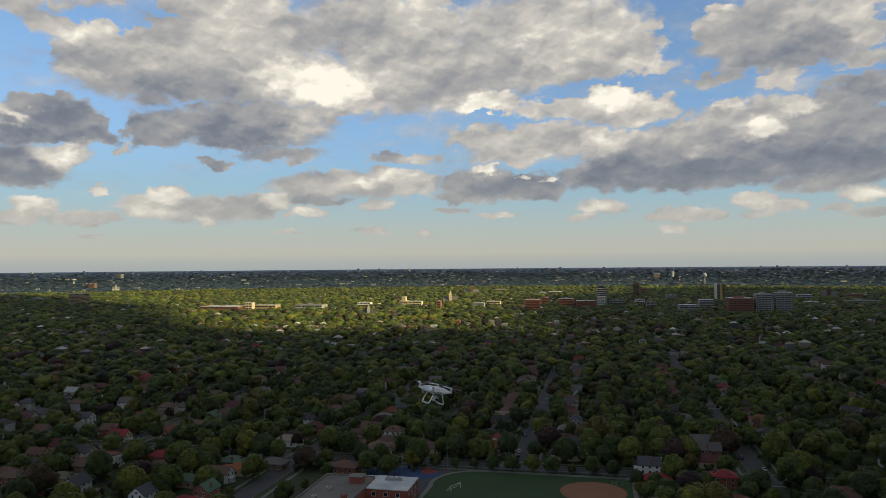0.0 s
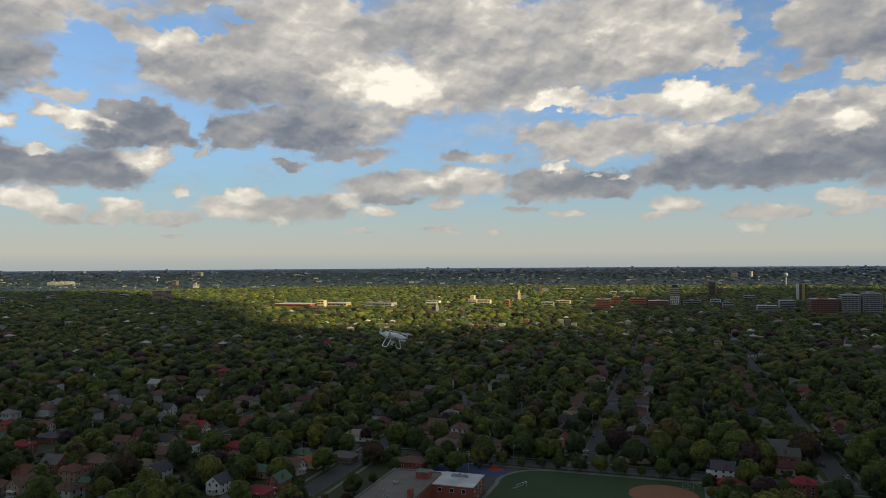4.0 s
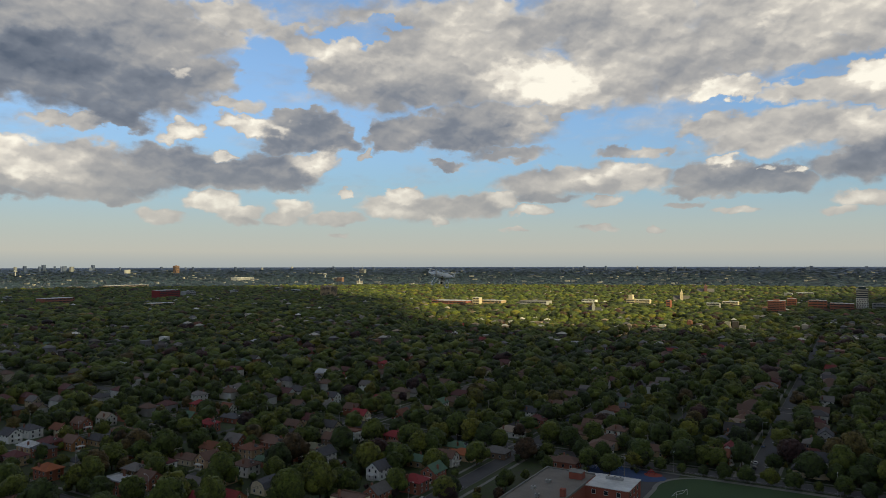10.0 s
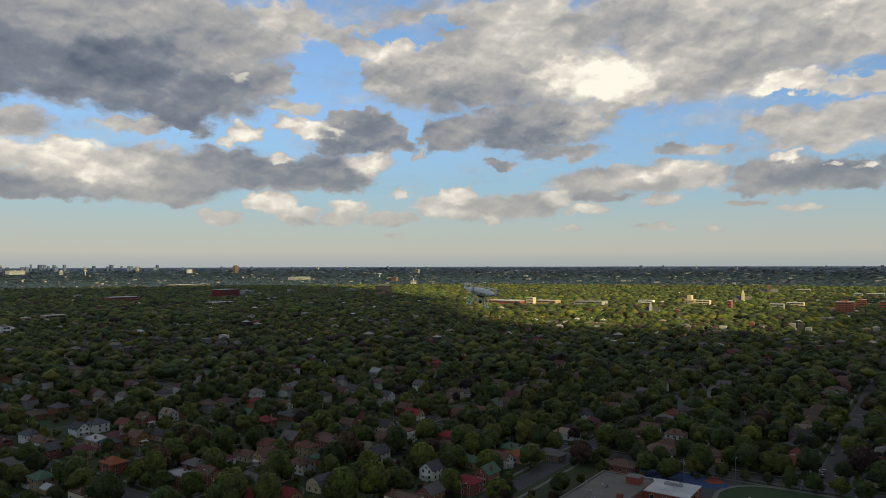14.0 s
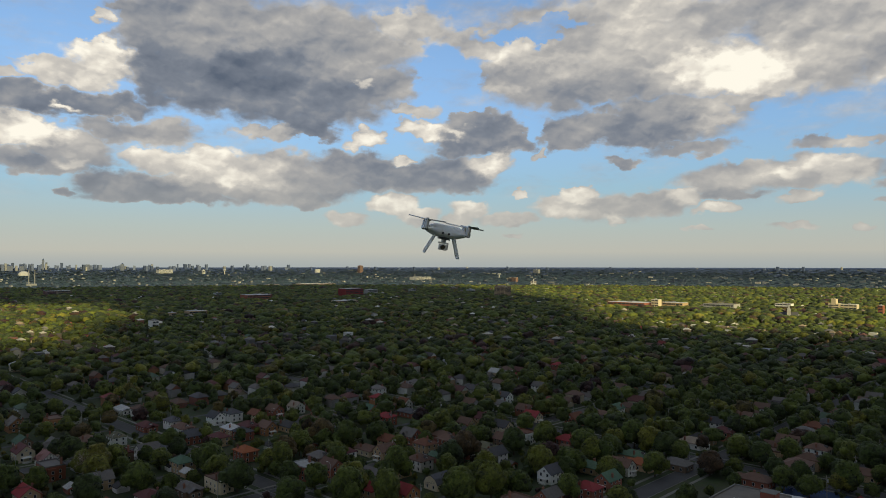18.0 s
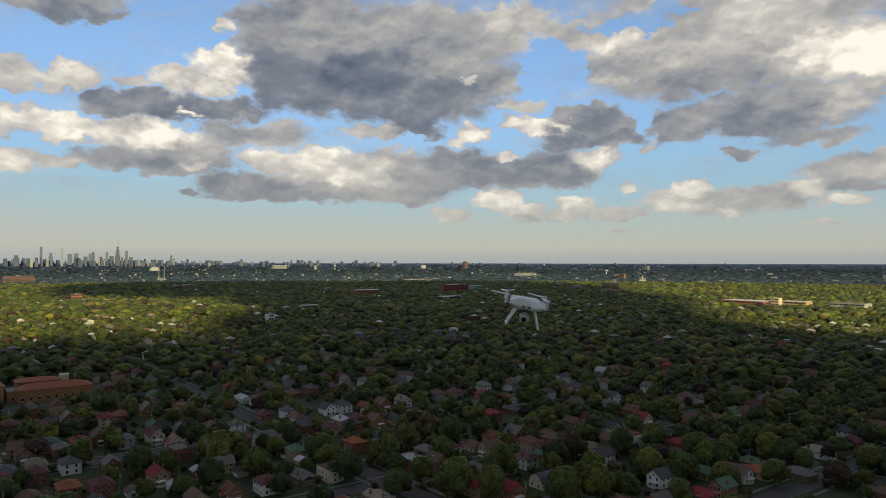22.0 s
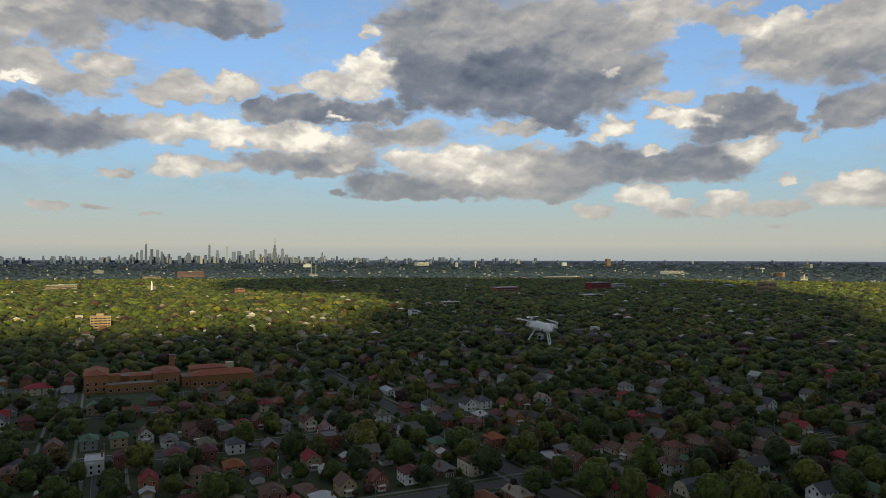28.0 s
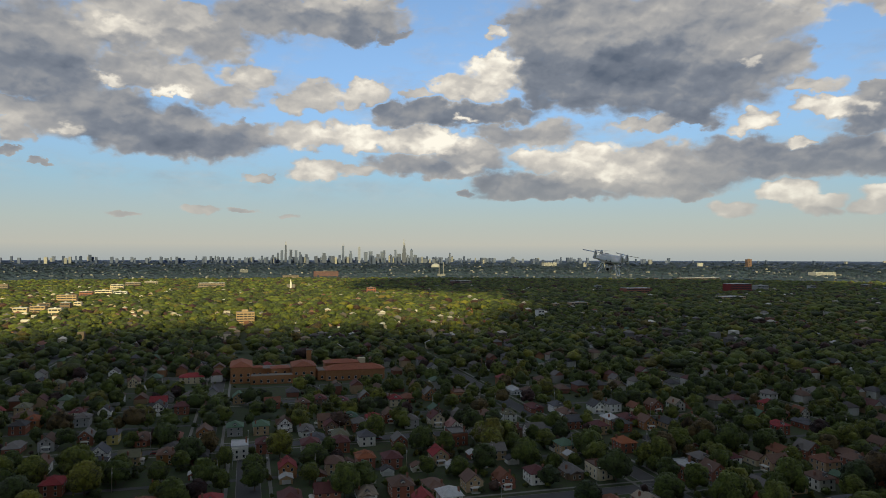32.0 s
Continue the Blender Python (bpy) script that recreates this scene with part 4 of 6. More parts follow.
def porch_mesh():
    g = Geo().box(0, -2.2, 0, 2.0, 2.2, 0.5).hip(-0.1, -2.5, 2.4, 2.5, 2.7, 0.7, 0.2)
    return g.mesh("porch", M_TRIM)


def post_mesh():
    return Geo().box(-0.14, -0.14, 0.5, 0.14, 0.14, 2.7).mesh("post", M_TRIM)


HOUSES = []
KIND_WORDS = {"hip": "two-storey house with a %s hipped roof", "gable": "house with a %s gabled roof", "tudor": "half-timbered house with a steep %s gabled roof", "bungalow": "bungalow with a low %s hipped roof", "flat": "two-flat with a %s flat roof and parapet", "garage": "back-garden garage with a %s roof", "long": "long apartment house with a %s hipped roof", "gambrel": "house with a %s gambrel roof"}


def house(x, y, kind, roof, wall, turn=None, grow=0.86):
    """One house with its roof, windows, door, chimney and porch."""
    r = random.Random(int(x * 31 + y * 17))
    d, w, h = SIZES[kind]
    if turn is None:
        turn = 180 if (kind == "bungalow" and r.random() < 0.4) else 0
    if len(HOUSES) and kind == "gable" and r.random() < 0.3:
        turn = 90
    far = math.hypot(x, y)
    label = "%s %s" % (WORDS.get(wall, wall), KIND_WORDS[kind] % WORDS.get(roof, roof))
    name = "garage" if kind == "garage" else "house"
    ob = thing(name, pose(x, y, 0, 0, 0, turn) @ Matrix.Diagonal((grow, grow, grow, 1)), label, name, "garages behind the houses" if name == "garage" else "houses of the suburb")
    part("wall", cached(("wall", kind), lambda: wall_mesh(kind)), ob, M_WALL[wall])
    part("roof", cached(("roof", kind), lambda: roof_mesh(kind)), ob, M_ROOF[roof])
    if kind == "tudor":
        s = 1 if x < 0 else -1
        part("timber_frame", cached(("timber", s), lambda: timber_mesh(s)), ob, None, None, "dark timber framing on pale plaster")
    # faces turned to where they can be seen: the side towards -y and the end towards the flight
    toward = Vector((-x, -y, 0)).normalized()
    inv = Matrix.Rotation(-radians(turn), 3, "Z")
    look_dir = inv @ toward
    ends = [(1 if look_dir.x > 0 else -1, "x"), (1 if look_dir.y > 0 else -1, "y")]
    storeys = 1 if kind in ("bungalow", "garage", "gambrel") else 2
    if kind == "garage":
        s = ends[0][0]
        part("garage_door", cached("garage_door", lambda: Geo().box(-0.05, -2.2, 0, 0.06, 2.2, 2.2).mesh("garage_door", M_TRIM)), ob, None, pose(s * d / 2, 0, 0.02, 0, 0, 0 if s > 0 else 180))
        return
    for s, axis in ends:
        span = w if axis == "x" else d
        count = 2 if span < 11 else (4 if span > 18 else 3)
        for k in range(storeys):
            if axis == "y" and k == 0 and storeys == 2 and far > 430:
                continue        # ground-floor side windows are lost behind the hedges
            for i in range(count):
                off = (i - (count - 1) / 2) * span / count * 0.92
                z = 1.75 + 2.85 * k
                if axis == "x":
                    extra = {"bungalow": 2.2 if s > 0 and abs(off) < 3.2 else 0, "hip": 2.4 if s < 0 and k == 0 else 0, "flat": 1.2 if s > 0 and off < 0 else 0}.get(kind, 0)
                    m = pose(s * (d / 2 + extra), off if not extra else off * 0.7, z, 0, 0, 0 if s > 0 else 180)
                else:
                    m = pose(off, s * w / 2, z, 0, 0, 90 * s)
                tall = 1.7 if kind != "garage" else 1.0
                if far < 372:
                    win = part("window", cached(("window", tall), lambda: window_mesh(1.25, tall)), ob, None, m)
                    part("pane", cached(("pane", tall), lambda: pane_mesh(1.25, tall)), win)
                else:
                    part("window", cached(("whole", tall), lambda: whole_window(1.25, tall)), ob, None, m)
    if kind in ("gable", "tudor"):
        s = ends[0][0]
        part("window", cached(("whole", 1.2), lambda: whole_window(1.1, 1.2)), ob, None, pose(s * d / 2, 0, h + 1.1, 0, 0, 0 if s > 0 else 180), "attic window in the gable")
    if r.random() < 0.75:
        part("chimney", cached("chimney", chimney_mesh), ob, None, pose(r.uniform(-d * 0.25, d * 0.3), r.choice((-1, 1)) * (w / 2 - 1.2), h - 0.6))
    if kind in ("hip", "long", "bungalow") and r.random() < 0.45:
        s = ends[0][0]
        part("dormer", cached("dormer", dormer_mesh), ob, None, pose(s * (d / 2 - 1.1), 0, h + 0.25, 0, 0, 0 if s > 0 else 180), "small dormer with a window")
    s = ends[0][0]
    if kind in ("gable", "tudor", "gambrel", "long") and far < 480:
        porch = part("porch", cached("porch", porch_mesh), ob, None, pose(s * d / 2, 0, 0, 0, 0, 0 if s > 0 else 180))
        for e in (-1.9, 1.9):
            part("post", cached("post", post_mesh), porch, None, pose(1.8, e, 0))
    part("door", cached("door", lambda: Geo().box(-0.04, -0.5, 0, 0.07, 0.5, 2.1).mesh("door", M_DOOR)), ob, None, pose(-s * d / 2 - (2.4 * s if (kind == "hip" and -s < 0) else (0 if kind != "bungalow" or s > 0 else 0)), w * 0.1, 0.3, 0, 0, 180 if s > 0 else 0))
    HOUSES.append((x, y))


SCHOOL_YARDS = [(-100, 285, 38), (-60, 318, 32), (-15, 318, 36), (-580, 30, 30), (-560, 85, 34), (-612, 60, 25), (-20, 330, 30), (-603, -38, 16), (-133, 300, 26), (-536, -5, 15), (-534, 25, 16)]
KEEP_FREE += [(x, y, r) for x, y, r in SCHOOL_YARDS]
house(-585, -35, "long", "crimson", "cream")
house(-559, -68, "garage", "silver", "white")
house(-493, -49, "gable", "crimson", "grey")
house(-472, -33, "hip", "maroon", "brick")
house(-544, -141, "hip", "brown", "brick")
house(-494, -128, "hip", "olive", "tan")
house(-454, -112, "hip", "orange", "orangebrick")
house(-457, -99, "hip", "crimson", "cream")
house(-453, -86, "hip", "grey", "grey")
house(-408, -75, "gable", "grey", "brick")
house(-407, -63, "hip", "slate", "yellow")
house(-372, -62, "tudor", "slate", "white")
house(-358, -84, "gable", "brown", "white")
house(-325, -71, "hip", "crimson", "brick")
house(-377, -29, "bungalow", "dark", "tan")
house(-408, 0, "hip", "green", "grey")
house(-363, 3, "flat", "silver", "white")
house(-368, 15, "hip", "maroon", "brick")
house(-325, 24, "gable", "crimson", "orangebrick")
house(-407, 14, "hip", "green", "tan")
house(-496, 1, "gable", "green", "tan")
house(-410, 27, "tudor", "brown", "white")
house(-583, -117, "hip", "brown", "brick")
house(-590, -143, "gable", "slate", "tan")
house(-581, -129, "hip", "olive", "tan")
house(-652, -32, "hip", "dark", "white")
house(-627, -98, "gable", "grey", "white")
house(-578, -76, "tudor", "brown", "cream")
house(-285, -7, "hip", "crimson", "brick")
house(-442, -116, "hip", "dark", "brick")
house(-409, 78, "hip", "crimson", "brick")
house(-417, 89, "gable", "brown", "brick")
house(-461, 101, "hip", "crimson", "cream")
house(-416, 65, "hip", "green", "tan")
house(-423, 119, "gable", "green", "brown")
house(-379, 118, "tudor", "pink", "white")
house(-369, 67, "hip", "slate", "white")
house(-383, 55, "bungalow", "olive", "tan")
house(-378, 42, "bungalow", "slate", "white")
house(-399, 38, "bungalow", "grey", "white")
house(-330, 60, "hip", "orange", "brick")
house(-326, 72, "hip", "maroon", "brick")
house(-325, 45, "hip", "brown", "tan")
house(-327, 95, "gable", "crimson", "tan")
house(-326, 123, "gable", "grey", "tan")
house(-326, 161, "hip", "green", "tan")
house(-304, 148, "garage", "grey", "white")
house(-292, 147, "bungalow", "grey", "brown")
house(-269, 84, "hip", "silver", "white")
house(-266, 73, "gable", "crimson", "brick")
house(-306, 58, "garage", "tan", "white")
house(-467, 147, "flat", "brown", "orangebrick")
house(-463, 197, "hip", "brown", "white")
house(-481, 193, "bungalow", "silver", "white")
house(-373, 188, "gable", "slate", "brick")
house(-414, 197, "hip", "slate", "white")
house(-421, 184, "bungalow", "maroon", "brick")
house(-464, 41, "hip", "brown", "brick")
house(-413, 51, "gable", "brown", "tan")
house(-383, 331, "hip", "crimson", "orangebrick")
house(-409, 382, "hip", "grey", "white")
house(-411, 393, "hip", "grey", "white")
house(-413, 404, "hip", "brown", "white")
house(-411, 354, "hip", "grey", "white")
house(-332, 294, "hip", "crimson", "brick")
house(-339, 319, "bungalow", "slate", "brick")
house(-271, 207, "gable", "brown", "brick")
house(-276, 196, "flat", "silver", "brick")
house(-274, 243, "gable", "brown", "tan")
house(-268, 265, "hip", "rust", "tan")
house(-322, 192, "hip", "orange", "brick")
house(-379, 216, "bungalow", "silver", "tan")
house(-371, 222, "hip", "maroon", "brick")
house(-362, 229, "gable", "brown", "orangebrick")
house(-409, 233, "hip", "slate", "white")
house(-494, 283, "gable", "grey", "cream")
house(-408, 221, "gable", "slate", "white")
house(-231, 198, "hip", "crimson", "tan")
house(-279, 290, "bungalow", "brown", "brick")
house(-219, 206, "gable", "crimson", "orangebrick")
house(-222, 229, "gambrel", "slate", "cream")
house(-325, 363, "gable", "brown", "grey")
house(-308, 374, "hip", "grey", "white")
house(-220, 324, "hip", "crimson", "brick")
house(-201, 377, "garage", "grey", "white")
house(-200, 361, "garage", "silver", "white")
house(-172, 317, "bungalow", "orange", "tan")
house(-182, 328, "bungalow", "green", "tan")
house(-168, 280, "gable", "green", "brick")
house(-167, 262, "hip", "crimson", "brick")
house(-118, 398, "hip", "brown", "white")
house(-115, 375, "hip", "brown", "tan")
house(-116, 358, "long", "brown", "grey")
house(-168, 401, "hip", "maroon", "brick")
house(-182, 422, "gable", "slate", "white")
house(-201, 610, "gable", "grey", "white")
house(-188, 296, "bungalow", "green", "tan")
house(-160, 329, "bungalow", "grey", "brown")
house(-57, 386, "gable", "crimson", "white")
house(-16, 445, "gable", "slate", "grey")
house(-24, 756, "gable", "slate", "white")
house(-15, 388, "tudor", "slate", "white")
house(-20, 555, "gable", "grey", "white")
house(-91, 373, "bungalow", "brown", "tan")
house(-123, 330, "bungalow", "brown", "brick")
house(21, 355, "gable", "slate", "white")
house(51, 406, "gable", "grey", "white")
house(47, 488, "gable", "slate", "grey")
house(49, 461, "hip", "grey", "grey")
house(55, 444, "gable", "slate", "grey")
house(91, 410, "gable", "dark", "white")
house(92, 387, "gable", "dark", "white")
house(155, 503, "gable", "slate", "grey")
house(160, 492, "gable", "slate", "white")
house(52, 340, "hip", "crimson", "brick")
house(45, 319, "bungalow", "dark", "white")
house(24, 337, "bungalow", "crimson", "brick")
house(96, 323, "gable", "brown", "white")
house(78, 818, "bungalow", "slate", "white")
house(86, 665, "gable", "slate", "white")
house(90, 642, "bungalow", "grey", "white")
house(109, 424, "garage", "grey", "white")
house(-270, 360, "gable", "crimson", "cream")
house(-266, 326, "gable", "dark", "cream")
house(-230, 277, "gable", "slate", "white")
house(-192, 271, "gable", "slate", "white")
house(-276, 306, "bungalow", "dark", "white")
house(-325, 399, "gable", "slate", "white")
house(-375, 438, "gable", "dark", "white")
house(-503, 542, "hip", "slate", "white")
house(-387, 553, "hip", "crimson", "brick")
house(-374, 474, "hip", "crimson", "orangebrick")
house(-332, 450, "gable", "grey", "white")
house(-266, 280, "hip", "brown", "brick")
house(-254, 505, "gable", "grey", "white")

# the lots between them, by chance
taken = np.array(HOUSES)
LOTS = np.array([p for p in LOTS if free(p[0], p[1], 6.0) and np.min(np.hypot(taken[:, 0] - p[0], (taken[:, 1] - p[1]))) > 12.5])
ROOF_LOT = ["brown"] * 9 + ["grey"] * 3 + ["slate"] * 2 + ["dark"] * 3 + ["maroon"] * 4 + ["rust"] * 3 + ["crimson", "green", "olive", "tan"]
WALL_LOT = ["brick"] * 6 + ["tan"] * 4 + ["white"] * 4 + ["cream"] * 2 + ["grey"] * 2 + ["orangebrick"] * 2 + ["brown"] * 2
lot_rng = random.Random(5)
near_lots = LOTS[:140]
for x, y, side in near_lots:
    kind = lot_rng.choice(["hip"] * 5 + ["bungalow"] * 5 + ["gable"] * 5 + ["tudor", "flat"])
    house(round(x, 1), round(y, 1), kind, lot_rng.choice(ROOF_LOT), lot_rng.choice(WALL_LOT), grow=lot_rng.uniform(0.78, 0.92))
for x, y, side in LOTS[:110:2]:
    gx = x + side * 29
    if in_view(gx, y, 285, 430) and free(gx, y, 3.0):
        house(round(gx, 1), round(y, 1), "garage", lot_rng.choice(["grey", "brown", "dark", "silver"]), lot_rng.choice(["white", "tan", "brick"]), 180 if side < 0 else 0)
ALL_LOTS = np.concatenate([LOTS[:, :2], taken])


def far_houses(name, lots, label):
    """The rest of the town's houses, too far to tell their parts: walls and roofs joined."""
    r = random.Random(11)
    walls, roofs = Geo(), Geo()
    for x, y, side in lots:
        d, w, h = r.uniform(9, 12), r.uniform(7, 9), r.choice((3.2, 5.0, 5.4, 6.0))
        walls.box(x - d / 2, y - w / 2, 0, x + d / 2, y + w / 2, h)
        if r.random() < 0.55:
            roofs.hip(x - d / 2 - 0.6, y - w / 2 - 0.6, x + d / 2 + 0.6, y + w / 2 + 0.6, h, 2.8)
        else:
            walls.add([(x - d / 2, y - w / 2, h), (x - d / 2, y + w / 2, h), (x - d / 2, y, h + 3.0), (x + d / 2, y - w / 2, h), (x + d / 2, y + w / 2, h), (x + d / 2, y, h + 3.0)], [(0, 2, 1), (3, 4, 5), (0, 3, 5, 2), (1, 2, 5, 4)])
            roofs.gable(x - d / 2 - 0.5, y - w / 2 - 0.5, x + d / 2 + 0.5, y + w / 2 + 0.5, h - 0.3, 3.3, 0.3, "x")

    def by_lot(stops):
        def build(n, place):
            lot = n.put("ShaderNodeNewGeometry").outputs["Random Per Island"]
            return n.mix(n.math("MULTIPLY", n.noise(place, 0.4, 4.0), 0.5), n.ramp(lot, stops, "CONSTANT"), (0.1, 0.08, 0.07, 1.0))
        return build

    m_w = material(name + "_walls", by_lot(((0.0, WALL_TONES["brick"]), (0.25, WALL_TONES["tan"]), (0.42, WALL_TONES["white"]), (0.72, WALL_TONES["cream"]), (0.84, WALL_TONES["grey"]), (0.93, WALL_TONES["orangebrick"]))), 0.9)
    m_r = material(name + "_roofs", by_lot(((0.0, ROOF_TONES["brown"]), (0.38, ROOF_TONES["grey"]), (0.52, ROOF_TONES["slate"]), (0.62, ROOF_TONES["dark"]), (0.72, ROOF_TONES["maroon"]), (0.89, ROOF_TONES["crimson"]), (0.93, ROOF_TONES["green"]), (0.96, ROOF_TONES["silver"]))), 0.9)
    ob = new(name, walls.mesh(name, m_w))
    tagged(ob, label, "houses", kind="stuff")
    part("roofs", roofs.mesh("roofs", m_r), ob)


far_houses("distant_houses", LOTS[140:], "brick and painted houses half hidden among distant trees")

# ---- trees ----
HX = ALL_LOTS


def clear_of_houses(x, y, gap):
    keep = np.ones(len(x), bool)
    for i in range(0, len(x), 2000):
        d = np.min((x[i:i + 2000, None] - HX[None, :, 0]) ** 2 + ((y[i:i + 2000, None] - HX[None, :, 1]) * 1.25) ** 2, axis=1)
        keep[i:i + 2000] = d > gap ** 2
    return keep


def tree_field(near, far, cell, seed):
    """Scattered places for trees over the seen land."""
    r = np.random.default_rng(seed)
    k = int(far / cell) + 2
    gx, gy = np.meshgrid(np.arange(-k, int(k * 0.45)) * cell, np.arange(-int(k * 0.4), k) * cell)
    x = (gx + r.uniform(-0.48, 0.48, gx.shape) * cell).ravel()
    y = (gy + r.uniform(-0.48, 0.48, gy.shape) * cell).ravel()
    ok = in_view(x, y, near, far)
    x, y = x[ok], y[ok]
    ok = free(x, y, 2.0)
    return x[ok], y[ok], r


def grove(near, far, cell, seed, gap):
    x, y, r = tree_field(near, far, cell, seed)
    if far < 1700:
        ok = ~near_street(x, y, 5.0) & clear_of_houses(x, y, gap)
        # open lawns before the houses that stand free
        for k, (hx, hy) in enumerate(taken):
            d = math.hypot(hx, hy)
            for step, room in ((9.0, 6.0), (17.0, 4.2)):
                ok &= np.hypot(x - hx * (1 - step / d), y - hy * (1 - step / d)) > room
        # the eastern blocks are more open, the southern ones thick with old trees
        east = np.clip((np.degrees(np.arctan2(-x, y)) - 18) / 45, 0, 1) * np.clip((900 - np.hypot(x, y)) / 300, 0, 1)
        ok &= r.uniform(0, 1, len(x)) > 0.46 * east
        x, y = x[ok], y[ok]
    return x, y, r


def wood(name, shapes, x, y, r, size, tall, label, shrink=False, mat=None):
    m = len(x)
    big = r.uniform(0.5, 1.3, m)
    w, t = size * big, tall * (0.45 + 0.55 * big) * r.uniform(0.85, 1.15, m)
    dist = np.hypot(x, y)
    z = land_z(dist)
    if shrink:
        f = np.clip((EYE_HIGH - z) / EYE_HIGH, 0.16, 1)
        w, t = w * np.sqrt(f), t * f
    V, F, K = scatter(shapes, r.integers(0, len(shapes), m), np.stack([x, y, z], -1), r.uniform(0, 6.28, m), w, t)
    return tagged(solid(name, V, F, mat or M_LEAVES, tint=r.uniform(0, 1, m)[K], smooth=True), label, "trees", kind="stuff")


def trunk_mesh(seed):
    r = random.Random(seed)
    g = Geo().tube((0, 0, -0.2), (0, 0, 2.6), 0.34, 0.26, 9).tube((0, 0, 2.5), (0.15, 0.1, 6.5), 0.26, 0.14, 8)
    for i in range(5):
        a, z = i * 1.3 + r.uniform(-0.3, 0.3), r.uniform(2.3, 4.0)
        g.tube((0, 0, z), (2.4 * math.cos(a), 2.4 * math.sin(a), z + r.uniform(2.2, 3.4)), 0.15, 0.06, 6)
    return g.mesh("trunk", M_BARK)


def crown_mesh(i):
    v, f = NEAR_CROWNS[i]
    ob = solid("crown", v * [5.8, 5.8, 11.4], f, M_LEAF, smooth=True)
    me = ob.data
    bpy.data.objects.remove(ob)
    return me


TRUNKS, CROWNS = [trunk_mesh(i) for i in range(3)], [crown_mesh(i) for i in range(7)]
tx, ty, trng = grove(285, 640, 11.0, 1, 7.0)
order = np.argsort(np.hypot(tx, ty))
tx, ty = tx[order], ty[order]
# trees of the school's road and playing field
extra = [(-110 + 9.5 * i, 345.5 + (i % 3)) for i in range(13)] + [(-128, 318), (-131, 300), (-133, 283), (-129, 268), (-136, 330), (15, 322), (19, 312), (22, 330), (14, 335)]
pr = random.Random(3)
for i, (x, y) in enumerate(list(zip(tx[:278], ty[:278])) + extra):
    s = pr.uniform(0.55, 1.40) * (0.6 if i >= 278 else 1.0)
    tree = thing("tree", pose(x, y, 0, 0, 0, pr.uniform(0, 360)) @ Matrix.Diagonal((s, s, s * pr.uniform(0.88, 1.1), 1)), "broad-crowned leafy green tree between the houses", "tree", "street and garden trees")
    part("trunk", TRUNKS[i % 3], tree)
    part("crown", CROWNS[i % 7], tree)
wood("near_wood", MID_CROWNS, tx[278:], ty[278:], trng, 6.0, 11.2, "leafy street and garden trees of the suburb")
x, y, r = grove(640, 1250, 12.6, 2, 6.2)
wood("middle_wood", FAR_CROWNS, x, y, r, 8.2, 12.2, "thick canopy of green trees over the suburb")
x, y, r = grove(1250, 3020, 15.0, 3, 0)
wood("far_wood", LAST_CROWNS, x, y, r, 9.8, 15.0, "distant green tree canopy")
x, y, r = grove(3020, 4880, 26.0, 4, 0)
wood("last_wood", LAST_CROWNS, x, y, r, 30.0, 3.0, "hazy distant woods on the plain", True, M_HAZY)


# hedges and small garden trees between the houses
x, y, r = grove(288, 700, 6.6, 8, 5.2)
keep = r.uniform(0, 1, len(x)) < 0.62
x, y = x[keep], y[keep]
SHRUBS = [crown_shape(120 + i, 3, 26, 0.16, 5, 1) for i in range(5)]
m = len(x)
big = r.uniform(0.5, 1.0, m) ** 1.5
V, F, K = scatter(SHRUBS, r.integers(0, 5, m), np.stack([x, y, np.full(m, -0.9) * big], -1), r.uniform(0, 6.28, m), 3.0 * big, 6.0 * big)
tagged(solid("garden_shrubs", V, F, M_LEAVES, tint=r.uniform(0, 1, m)[K], smooth=True), "hedges, shrubs and small garden trees between houses", "shrubs", kind="stuff")

# ---- the school with its playing field ----


def box_part(name, parent, mat, *boxes, label=""):
    g = Geo()
    for b in boxes:
        g.box(*b)
    return part(name, g.mesh(name, mat), parent, None, None, label)


school = thing("school", pose(-100, 285, 0), "red-brick school with gravel and pale sheet flat roofs", "school")
box_part("old_wing", school, M_SCHOOL, (-20.5, -35, 0, 2.0, 15, 7.2))
box_part("old_roof", school, M_FLAT, (-20.1, -34.6, 7.2, 1.6, 14.6, 7.45), label="brown gravel flat roof")
for k, b in enumerate(((-20.7, -35.2, 7.2, -20.1, 15.2, 8.0), (1.6, -35.2, 7.2, 2.2, 1.0, 8.0), (-20.1, 14.6, 7.2, 1.6, 15.2, 8.0), (-20.1, -35.2, 7.2, 1.6, -34.6, 8.0))):
    box_part("parapet", school, M_CONCRETE, b, label="pale stone coping")
box_part("stair_head", school, M_SCHOOL, (-6.5, 4.5, 7.45, -1.0, 9.5, 10.2))
box_part("stair_head_roof", school, M_CONCRETE, (-6.8, 4.2, 10.2, -0.7, 9.8, 10.45))
box_part("new_wing", school, M_SCHOOL, (2.0, 1.0, 0, 20.0, 19.0, 6.8))
box_part("new_roof", school, M_MEMBRANE, (-6.0, 15.2, 6.2, 2.0, 19.5, 6.9), (2.0, 0.8, 6.8, 20.2, 19.5, 7.1), label="pale roof sheet with dark puddles")
box_part("link_wing", school, M_SCHOOL, (-6.0, 15.2, 0, 2.0, 19.4, 6.2))
box_part("chimney_stack", school, M_SCHOOL, (-1.2, -20.0, 7.45, 0.8, -18.0, 10.5))
